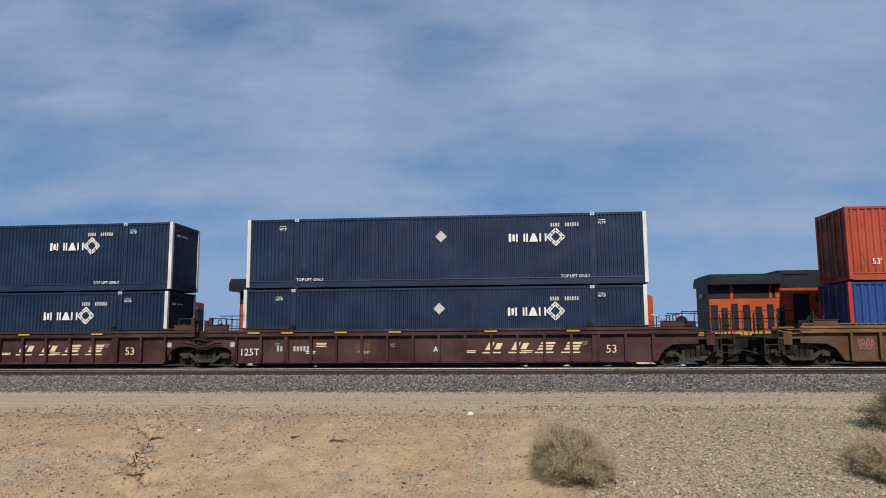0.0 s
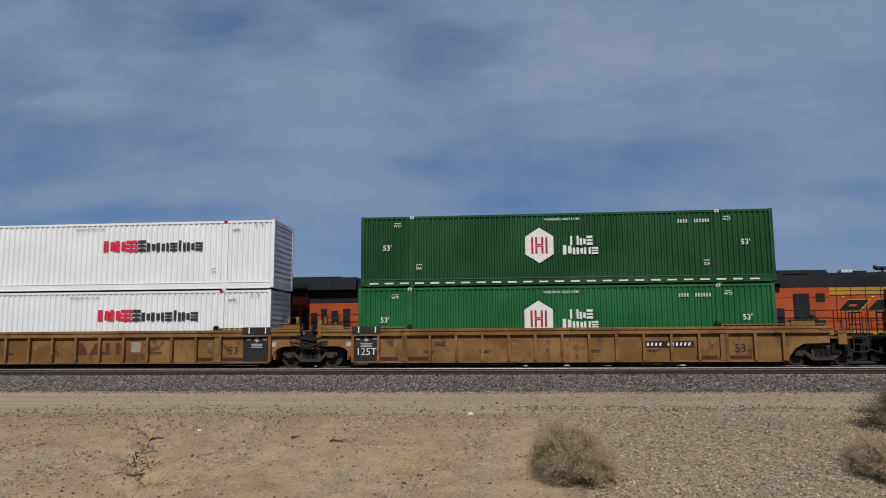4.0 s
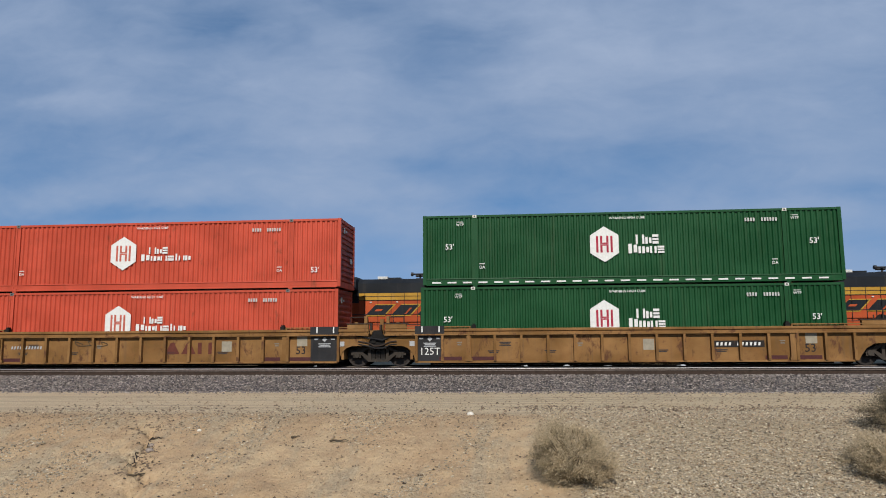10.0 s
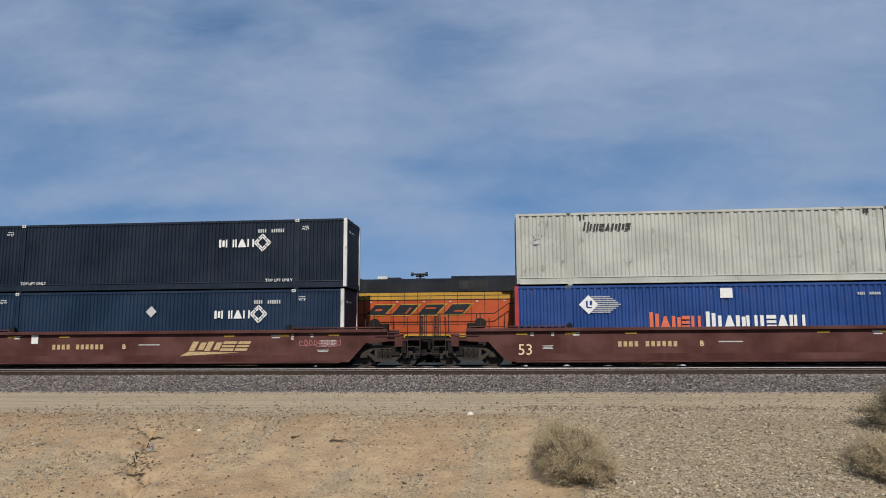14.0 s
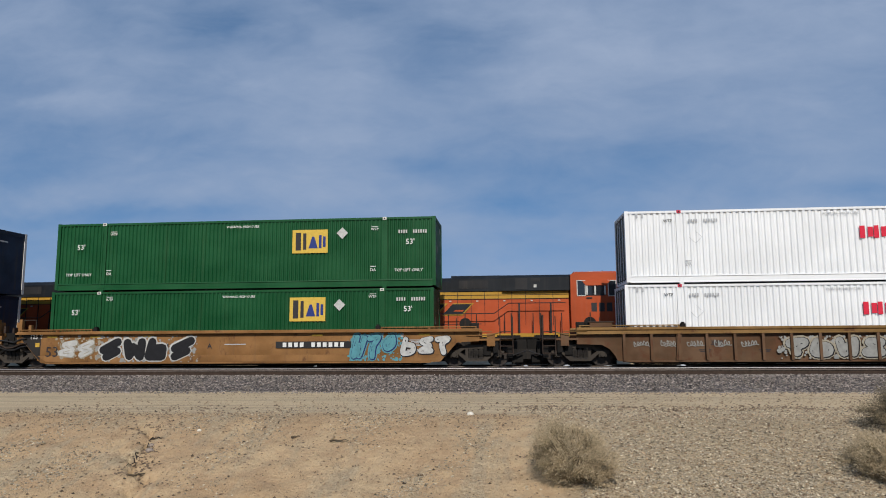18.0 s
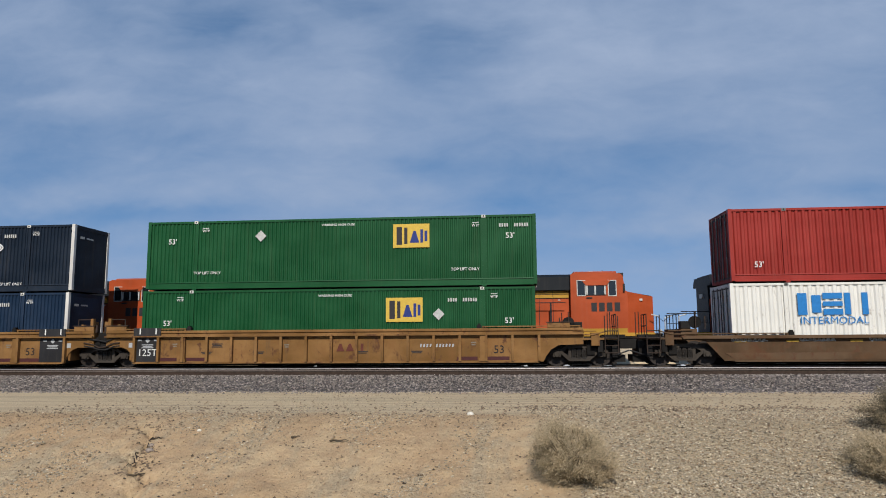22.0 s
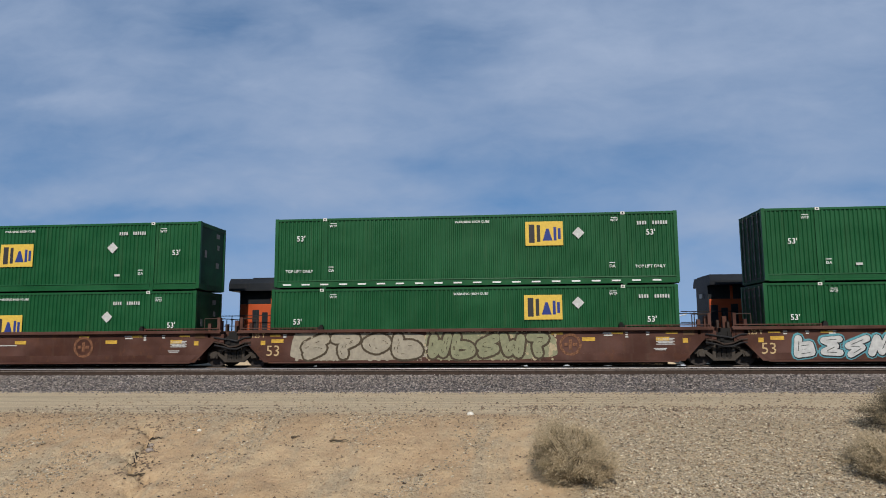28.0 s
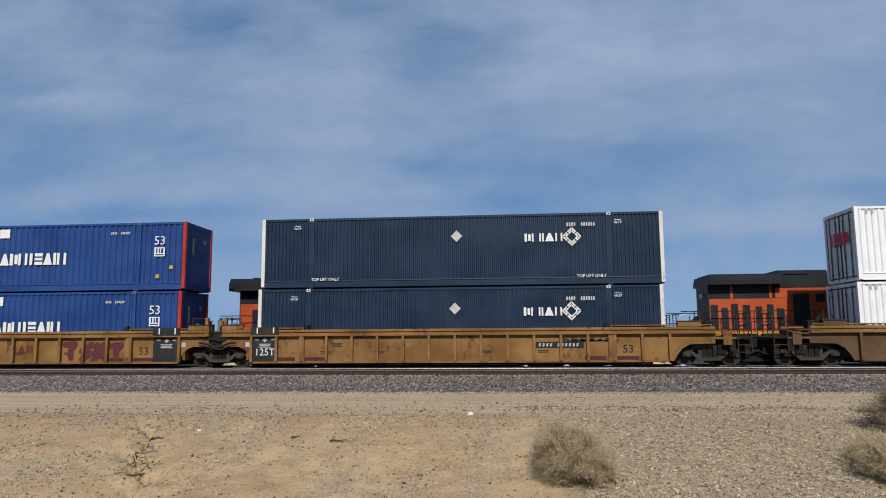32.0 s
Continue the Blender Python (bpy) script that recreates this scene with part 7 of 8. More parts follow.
    if i == 19:
        graffiti(car, 5.8, 10.4, 0.26, 1.14, 5, "silver", "black", 20, "silver", y=-0.222, outer="haze", bubble=True)
        for k in range(5):
            tag_line(car, 0.6 + k * 1.0, 0.85, 0.6, 0.3, "silver", 21 + k, loops=7, width=0.03)
    if i == 20:
        graffiti(car, 8.4, 13.0, 0.30, 1.12, 5, "olive", "moss", 30, None)
    if i == 31:
        graffiti(car, 11.3, 14.0, 0.22, 1.14, 4, "wine", "rust", 33, None)
        tag_line(car, 6.6, 0.68, 0.9, 0.85, "rust", 34, loops=2, width=0.06)
    if i == 32:
        tag_line(car, 13.4, 1.02, 2.0, 0.14, "black", 35, loops=9, width=0.05)
    if i == 23:
        graffiti(car, 9.4, 12.0, 0.25, 0.92, 4, "blue", "navy", 50, "blue")
        graffiti(car, 12.2, 15.2, 0.25, 0.75, 4, "wine", "rust", 52, None)
        for k in range(6):
            tag_line(car, 0.6 + k * 2.5, 0.98, 1.3, 0.14, "white", 51 + k, loops=11, width=0.03)
    if i in (27, 28, 29):
        ring = [[(r * math.cos(k * math.pi / 10), r * math.sin(k * math.pi / 10)) for k in range(21)] for r in (0.33, 0.43)]
        o = [[ring[0][k], ring[1][k], ring[1][k + 1], ring[0][k + 1]] for k in range(20)] + [rect(0, 0, 0.12, 0.40), rect(-0.17, 0, 0.16, 0.12), rect(0.17, 0, 0.16, 0.12)]
        car_shape(car, "round_mark", ("round_mark",), FADED_OCHRE, o, {27: 11.6, 28: 12.1, 29: 5.25}[i], 0.85, "faded round ochre mark", y=-0.164)
        for x in (0.4, 3.6, 8.8, 12.8, 15.6):
            car_shape(car, "reflector", ("reflector_big",), YELLOW_DULL, [rect(0, 0, 0.5, 0.14)], x, 1.05, "yellow reflector", y=-0.150)
    if i == 28:
        for x, w, mat in ((3.7, 5.6, "haze"), (8.9, 5.2, "sage")):
            car_shape(car, "sprayed_piece", ("sprayed_ground", mat), SPRAY[mat], [blob(0, 0, w, 1.06, random.Random(3), 44, 0.035, 0.35)], x, 0.82, mat + " sprayed ground", y=-0.1535 if mat == "haze" else -0.1545)
        graffiti(car, 1.3, 6.3, 0.24, 1.40, 4, "haze", "umber", 24, "haze", streaks=9, outer="umber", bubble=True)
        graffiti(car, 6.5, 11.3, 0.24, 1.40, 5, "sage", "umber", 25, "sand", streaks=9, outer="umber", bubble=True)
    if i == 29:
        graffiti(car, 0.9, 4.6, 0.25, 1.25, 4, "white", "black", 26, None, outer="cyan")
        graffiti(car, 5.8, 12.1, 0.25, 1.44, 5, "silver", "black", 27, None, streaks=4, outer="white")
        tag_line(car, 15.0, 0.85, 1.0, 0.5, "silver", 28, loops=12)
        car_shape(car, "stencil_panel", ("red_strip",), car_coat("rose_car"), [rect(0, 0, 2.5, 0.30)], 10.87, 0.92, "dark red number strip", y=-0.174)
        strip_bars(car, 10.87, 0.92, 2.2, 0.19)


build_train()

# ---------------------------------------------------------------- locomotives standing on the far track
LOCO_ORANGE = paint("loco_orange", (0.40, 0.066, 0.0155), 0.28, 0.45, rust=0.0)
LOCO_DARK = paint("loco_dark", (0.0065, 0.0095, 0.0140), 0.15, 0.5)
LOCO_YELLOW = paint("loco_yellow", (0.44, 0.24, 0.028), 0.5, 0.5)
LOCO_GRIME = paint("loco_grime", (0.014, 0.0125, 0.012), 0.5, 0.75)
PANE = None


def glass_material():
    m, _, b = shader("cab_glass", 0.06)
    b.inputs["Base Color"].default_value = (0.012, 0.014, 0.016, 1)
    b.inputs["Specular IOR Level"].default_value = 0.6
    return m


PANE = glass_material()
FRAME_PALE = plain("pale_frame", (0.45, 0.45, 0.43), 0.5)


def build_loco(short_wing=False):
    """A six-axle road locomotive; x = 0 at the nose, running back to about -21.5; z = 0 at the rail."""
    lo = thing("locomotive", "orange and dark green diesel locomotive with yellow stripes, standing", "locomotive", "standing locomotives")

    def p(name, material, shape, label="", parent=lo, at=None):
        return part(name, shape.mesh(name, material), parent, label, at=at)

    # frame, tank, running gear
    p("deck", LOCO_GRIME, Shape().box(-21.4, 0.25, -1.5, 1.5, 1.42, 1.62), "grimy walkway deck")
    p("side_sill", LOCO_YELLOW, Shape().box(-21.3, -0.1, -1.53, -1.50, 1.50, 1.66), "yellow side sill stripe")
    p("side_sill", LOCO_YELLOW, Shape().box(-21.3, -0.1, 1.50, 1.53, 1.50, 1.66), "yellow side sill stripe")
    p("fuel_tank", LOCO_GRIME, Shape().along_x([(-1.0, 0.35), (1.0, 0.35), (1.4, 0.7), (1.4, 1.42), (-1.4, 1.42), (-1.4, 0.7)], -14.0, -8.0), "grimy fuel tank")
    for x in (-4.3, -17.2):
        tr = p("loco_truck", LOCO_GRIME, Shape().box(-2.5, 2.5, -0.7, 0.7, 0.18, 0.60).box(-2.2, 2.2, -1.15, 1.15, 0.55, 0.95).box(-2.3, 2.3, -1.32, -1.12, 0.45, 0.85).box(-2.3, 2.3, 1.12, 1.32, 0.45, 0.85).box(-0.5, 0.5, -0.8, 0.8, 0.9, 1.42), at=pose(x, 0, 0))
        for k in (-1.85, 0, 1.85):
            s = Shape()
            for q in (-0.755, 0.755):
                s.disc_y(0, 0, q - 0.06, q + 0.06, 0.53, 0.53, 22)
            s.disc_y(0, 0, -1.1, 1.1, 0.1, 0.1, 10)
            p("wheelset", WHEEL, s, parent=tr, at=pose(k, 0, 0.53))
    # added dark blocks standing in for running gear, to darken the underside
    p("underframe", LOCO_GRIME, Shape().box(-20.6, -0.4, -0.75, 0.75, 0.92, 1.42).box(-7.9, -6.7, -1.1, 1.1, 0.5, 1.3).box(-14.9, -14.1, -1.1, 1.1, 0.5, 1.3))
    p("rear_pilot", LOCO_GRIME, Shape().box(-21.52, -21.38, -1.4, 1.4, 0.25, 1.5))
    p("coupler", STEEL_DARK, Shape().bevel_box(0.2, 0.75, -0.15, 0.15, 0.72, 0.98, 0.03))
    p("coupler", STEEL_DARK, Shape().bevel_box(-21.75, -21.4, -0.15, 0.15, 0.72, 0.98, 0.03))
    p("pilot", LOCO_GRIME, Shape().box(0.20, 0.34, -1.4, 1.4, 0.25, 1.5))

    # radiator end
    p("radiator_body", LOCO_ORANGE, Shape().bevel_box(-19.75 if short_wing else -20.35, -14.3, -1.02, 1.02, 1.62, 3.22, 0.04))
    p("radiator_core", LOCO_DARK, Shape().box(-19.75 if short_wing else -20.35, -16.73 if short_wing else -14.3, -1.0, 1.0, 3.22, 3.86), "dark radiator screens")
    if short_wing:
        p("upper_hood", LOCO_ORANGE, Shape().bevel_box(-16.73, -14.3, -1.02, 1.02, 3.22, 3.72, 0.02))
    for x in (-18.72, -16.95):
        p("screen_post", LOCO_ORANGE, Shape().box(x - 0.06, x + 0.06, -1.03, 1.03, 3.2, 3.86))
    dz = 0.16 if short_wing else 0.0
    prof = [(-1.52, 3.86), (1.52, 3.86), (1.52, 4.22 - dz), (1.30, 4.48 - dz), (-1.30, 4.48 - dz), (-1.52, 4.22 - dz)]
    p("radiator_wing", LOCO_DARK, Shape().along_x(prof, -19.80 if short_wing else -20.78, -16.5 if short_wing else -14.35), "dark overhanging radiator wing")
    p("roof_hatch", LOCO_DARK, Shape().bevel_box(-19.7, -15.2, -1.1, 1.1, 4.48 - dz, 4.54 - dz, 0.02))
    for i, (x, w, z) in enumerate(((-19.55, .34, 2.93), (-19.08, .30, 2.80), (-18.62, .32, 2.98), (-18.08, .34, 2.92), (-17.52, .30, 2.84), (-17.0, .30, 2.94), (-16.55, .34, 2.74), (-16.05, .30, 2.94), (-15.5, .34, 2.84), (-14.9, .36, 2.94))):
        if short_wing and x > -16.3:
            continue
        for q in (-1, 1):
            p("vent_door", LOCO_DARK, Shape().box(x - w / 2, x + w / 2, q * 1.022 - 0.012, q * 1.022 + 0.012, 1.72, z), "dark louvred vent door")
    if short_wing:
        p("cooling_housing", LOCO_DARK, Shape().along_x([(-1.05, 3.72), (1.05, 3.72), (1.05, 4.35), (0.85, 4.54), (-0.85, 4.54), (-1.05, 4.35)], -16.5, -14.3), "raised dark roof housing")
        p("equipment_door", LOCO_DARK, Shape().box(-15.95, -15.22, -1.04, -1.02, 1.95, 3.42), "large dark door")
        p("small_window", LOCO_DARK, Shape().box(-14.92, -14.52, -1.04, -1.0, 3.02, 3.42), "small dark window")
    else:
        p("electrical_box", LOCO_ORANGE, Shape().bevel_box(-17.60, -16.80, -1.30, -1.0, 3.10, 3.56, 0.03))
    xr = 0.60 if short_wing else 0.0
    p("rear_wall", LOCO_DARK, Shape().box(-20.40 + xr, -20.345 + xr, -1.0, 1.0, 1.62, 3.86))
    p("rear_light", FRAME_PALE, Shape().box(-20.46 + xr, -20.40 + xr, -0.25, 0.25, 3.3, 3.5))

    # engine hood
    p("engine_hood", LOCO_ORANGE, Shape().bevel_box(-14.3, -4.0, -0.98, 0.98, 1.62, 3.36, 0.03))
    p("yellow_band", LOCO_YELLOW, Shape().box(-14.3, -4.0, -1.0, 1.0, 3.34, 3.72), "yellow band with dark seams")
    p("hood_roof", LOCO_DARK, Shape().along_x([(-1.0, 3.72), (1.0, 3.72), (1.0, 4.18), (0.78, 4.40), (-0.78, 4.40), (-1.0, 4.18)], -14.35, -9.7))
    p("hood_roof", LOCO_DARK, Shape().along_x([(-1.05, 3.72), (1.05, 3.72), (1.05, 4.32), (0.85, 4.50), (-0.85, 4.50), (-1.05, 4.32)], -9.7, -7.2), "raised dark roof section")
    p("hood_roof", LOCO_DARK, Shape().along_x([(-1.2, 3.72), (1.2, 3.72), (1.2, 4.36), (1.0, 4.48), (-1.0, 4.48), (-1.2, 4.36)], -7.2, -3.85))
    for z in (3.34, 3.53, 3.71):
        p("seam_strip", LOCO_DARK, Shape().box(-14.3, -4.0, -1.012, 1.012, z - 0.012, z + 0.012))
    for i in range(15):
        x = -14.0 + i * 0.66
        p("door_seam", LOCO_DARK, Shape().box(x - 0.011, x + 0.011, -1.012, 1.012, 2.05, 3.72))
    for i in range(9):
        x = -13.7 + i * 1.32
        p("door_latch", FRAME_PALE, Shape().box(x - 0.05, x + 0.05, -1.02, -0.97, 3.22, 3.27))
    # dark grilles in the roof
    p("grille", BLACK, Shape().box(-6.56, -5.98, -1.215, 1.215, 3.78, 4.32), "black air grille")
    p("grille", BLACK, Shape().box(-5.80, -5.36, -1.215, 1.215, 4.14, 4.30), "black air grille")
    p("grille", BLACK, Shape().box(-9.3, -7.9, -1.062, 1.062, 3.85, 4.25), "black air grille")
    p("roof_lamp", FRAME_PALE, Shape().box(-5.68, -5.54, -1.23, -1.2, 3.86, 4.0))
    p("bell_housing", FRAME_PALE, Shape().bevel_box(-13.45, -12.95, -0.5, -0.1, 4.40, 4.56, 0.03), "pale roof housing")
    p("exhaust_stack", LOCO_DARK, Shape().box(-12.9, -12.3, -0.5, 0.5, 4.38, 4.50))
    p("horn", BLACK, Shape().box(-11.55, -11.1, -0.1, 0.1, 4.38, 4.48).rod((-11.75, -0.15, 4.68), (-11.0, -0.15, 4.68), 0.045, 8).rod((-11.80, -0.15, 4.68), (-11.68, -0.15, 4.68), 0.10, 8).rod((-11.08, -0.15, 4.68), (-10.95, -0.15, 4.68), 0.10, 8).rod((-11.6, 0.1, 4.62), (-11.15, 0.1, 4.62), 0.06, 8).rod((-11.35, 0, 4.42), (-11.35, 0, 4.68), 0.05, 6), "black air horn")
    # plain slanted shapes on the hood side, pale rims behind dark fills
    for q in (-1,):
        for k in range(4):
            x = -13.95 + k * 1.28
            for grow, mat, y in ((0.045, LOCO_YELLOW, -1.006), (0.0, LOCO_DARK, -1.010)):
                sl, z0, z1, w = 0.95, 2.60 - grow, 3.10 + grow, 0.92 + grow
                bar = [(x - grow, z0), (x + w, z0), (x + w + sl * (z1 - z0), z1), (x - grow + sl * (z1 - z0), z1)]
                p("slanted_mark", mat, Shape().slab(bar, y - 0.002, y), "plain slanted shape")
            slot = ((0.30, 0.34, 2.85, 0.05), (0.55, 0.10, 2.80, 0.16), (0.20, 0.50, 2.92, 0.035), (0.45, 0.45, 2.78, 0.04))[k]
            a = x + slot[0] + 0.95 * (slot[2] - 2.6) - 0.1
            p("slanted_slot", LOCO_ORANGE, Shape().slab([(a, slot[2] - slot[3]), (a + slot[1], slot[2] - slot[3]), (a + slot[1] + slot[3] * 1.9, slot[2] + slot[3]), (a + slot[3] * 1.9, slot[2] + slot[3])], -1.016, -1.012))

    # cab and nose
    prof = [(-3.95, 1.62), (-1.30, 1.62), (-1.30, 3.60), (-1.38, 3.62), (-1.50, 4.36), (-1.62, 4.46), (-3.80, 4.50), (-3.95, 4.42)]
    cab = p("cab", LOCO_ORANGE, Shape().slab(prof, -1.5, 1.5), "orange cab")
    nose = Shape()
    back, front = [(-1.35, q * 1.49, z) for q, z in ((-1, 1.62), (1, 1.62), (1, 3.60), (-1, 3.60))], [(-0.05, q * 1.02, z) for q, z in ((-1, 1.62), (1, 1.62), (1, 3.36), (-1, 3.36))]
    nose.v = back + front
    nose.f = [(3, 2, 1, 0), (4, 5, 6, 7), (0, 1, 5, 4), (1, 2, 6, 5), (2, 3, 7, 6), (3, 0, 4, 7)]
    p("nose", LOCO_ORANGE, nose, "orange tapered nose")
    p("cab_roof", LOCO_ORANGE, Shape().along_x([(-1.45, 4.44), (1.45, 4.44), (1.1, 4.60), (-1.1, 4.60)], -3.75, -1.75))
    p("roof_fitting", FRAME_PALE, Shape().bevel_box(-3.0, -2.3, -0.5, 0.3, 4.58, 4.66, 0.02))
    p("antenna", BLACK, Shape().rod((-2.2, 0.3, 4.55), (-2.2, 0.3, 4.78), 0.015))
    for q in (-1, 1):
        y = q * 1.502
        for x0, x1, z0, z1 in ((-3.62, -3.28, 3.44, 4.12), (-3.20, -2.32, 3.46, 3.88), (-2.16, -1.84, 3.42, 4.10)):
            p("window_frame", FRAME_PALE if x1 - x0 < 0.5 else BLACK, Shape().box(x0 - 0.04, x1 + 0.04, y - 0.012, y + 0.012, z0 - 0.04, z1 + 0.04), parent=cab)
            p("pane", PANE, Shape().box(x0, x1, y - 0.018, y + 0.018, z0, z1), "dark glass", parent=cab)
        for x in (-3.18, -2.80, -2.34):
            p("window_bar", FRAME_PALE, Shape().box(x - 0.035, x + 0.035, y - 0.026, y + 0.026, 3.46, 3.88), "pale window bar", parent=cab)
        p("awning", LOCO_ORANGE, Shape().slab([(-3.40, 4.12), (-3.24, 3.90), (-2.26, 3.90), (-2.08, 4.12)], y - 0.05 if q < 0 else y, y if q < 0 else y + 0.05), parent=cab)
        p("arm_rest", BLACK, Shape().box(-3.22, -2.95, y - 0.04, y + 0.04, 3.28, 3.34), parent=cab)
        p("mirror", BLACK, Shape().box(-1.50, -1.42, y - 0.10, y + 0.10, 3.6, 3.95), parent=cab)
        # road number as plain bars
        for k in range(4):
            p("number_bar", DARK_MARK, Shape().box(-3.0 + k * 0.36, -2.74 + k * 0.36, y - 0.004, y + 0.004, 2.66, 3.08), "plain dark bar")
        p("cab_stripe", LOCO_YELLOW, Shape().box(-3.9, -1.36, y - 0.003, y + 0.003, 1.66, 1.86), "yellow stripe along the cab foot")
        p("nose_lamp", FRAME_PALE, Shape().box(-0.72, -0.58, q * 1.28 - 0.02, q * 1.28 + 0.02, 3.16, 3.26))
    for y0, y1 in ((-1.35, -0.1), (0.1, 1.35)):
        a = Shape().face([(-1.385, y0, 3.70), (-1.385, y1, 3.70), (-1.485, y1, 4.30), (-1.485, y0, 4.30)])
        a.v = [(x + 0.015, y, z) for x, y, z in a.v]
        p("windshield", PANE, a, "dark windshield", parent=cab)
    p("nose_top", LOCO_DARK, Shape().slab([(-1.33, 3.60), (-0.12, 3.372), (-0.12, 3.40), (-1.33, 3.635)], -1.0, 1.0), "dark anti-glare nose top")
    p("number_board", BLACK, Shape().box(-1.62, -1.40, -1.1, 1.1, 4.34, 4.52))
    p("headlight", FRAME_PALE, Shape().box(-0.06, -0.02, -0.22, 0.22, 3.02, 3.18))
    p("nose_door", LOCO_DARK, Shape().box(-0.05, -0.03, 0.35, 0.95, 1.7, 3.1))
    # walkway rails
    for q in (-1, 1):
        y = q * 1.46
        for i in range(13):
            x = -20.6 + i * 1.35
            if x < -4.1:
                p("stanchion", BLACK, Shape().rod((x, y, 1.62), (x, y, 2.62), 0.022), "black stanchion")
        p("hand_rail", BLACK, Shape().rod((-21.2, y, 2.62), (-7.6, y, 2.62), 0.022).rod((-7.6, y, 2.62), (-6.9, y, 3.1), 0.022).rod((-6.9, y, 3.1), (-4.2, y, 3.1), 0.022), "black hand rail")
        p("hand_rail", BLACK, Shape().rod((-21.2, y, 2.12), (-8.2, y, 2.12), 0.018), "black hand rail")
        for x in (-6.4, -4.9):
            p("stanchion", BLACK, Shape().box(x - 0.04, x + 0.04, y - 0.03, y + 0.03, 1.62, 3.1), "black stanchion")
        for x in (-21.3, 0.12):
            p("step_well", LOCO_GRIME, Shape().box(x - 0.3, x + 0.1, y - 0.05, y + 0.05, 0.4, 1.5))
            p("grab_iron", FRAME_PALE, Shape().rod((x, y, 1.0), (x, y, 2.4), 0.025).rod((x, y, 2.4), (x + (0.35 if x < -5 else -0.35), y, 2.5), 0.025), "pale grab iron")
        p("ditch_light", FRAME_PALE, Shape().box(0.2, 0.34, y * 0.6 - 0.1, y * 0.6 + 0.1, 1.6, 1.8))
    for y in (-1.0, -0.35, 0.35, 1.0):
        p("end_rail", BLACK, Shape().rod((0.22, y, 1.6), (0.22, y, 2.5), 0.022))
        p("end_rail", BLACK, Shape().rod((-21.32, y, 1.6), (-21.32, y, 2.5), 0.022))
    p("end_rail", BLACK, Shape().rod((-21.32, -1.3, 2.5), (-21.32, 1.3, 2.5), 0.022))
    p("chain", BLACK, Shape().rod((0.25, -0.3, 2.45), (0.6, -0.1, 2.2), 0.012).rod((0.6, -0.1, 2.2), (0.95, 0.1, 2.45), 0.012))
    return lo


LOCO_X, LOCO_PITCH = 6.96, 22.32
loco = build_loco()
loco.matrix_basis = pose(LOCO_X, Y_TRACK2, Z_TRACK2)
copy_thing(loco, pose(LOCO_X - LOCO_PITCH - 0.82, Y_TRACK2, Z_TRACK2))
build_loco(True).matrix_basis = pose(LOCO_X + LOCO_PITCH, Y_TRACK2, Z_TRACK2)


# ---------------------------------------------------------------- shrubs, sticks and stones on the bank
TWIG = plain("dry_twig", (0.10, 0.078, 0.052), 0.9, 0.0, 0.35, 6.0)


def leaf_material(name, lo, hi):
    m, nt, b = shader(name, 0.9, spec=0.2)
    g = nt.nodes.new("ShaderNodeNewGeometry")
    nt.links.new(mixed(nt, g.outputs["Random Per Island"], lo, hi), b.inputs["Base Color"])
    return m


DRY_LEAF = leaf_material("dry_leaf", (0.29, 0.228, 0.142), (0.49, 0.395, 0.258))
DARK_LEAF = leaf_material("dark_leaf", (0.05, 0.044, 0.030), (0.20, 0.165, 0.11))
SHADED_LEAF = leaf_material("shaded_leaf", (0.155, 0.125, 0.077), (0.29, 0.236, 0.148))


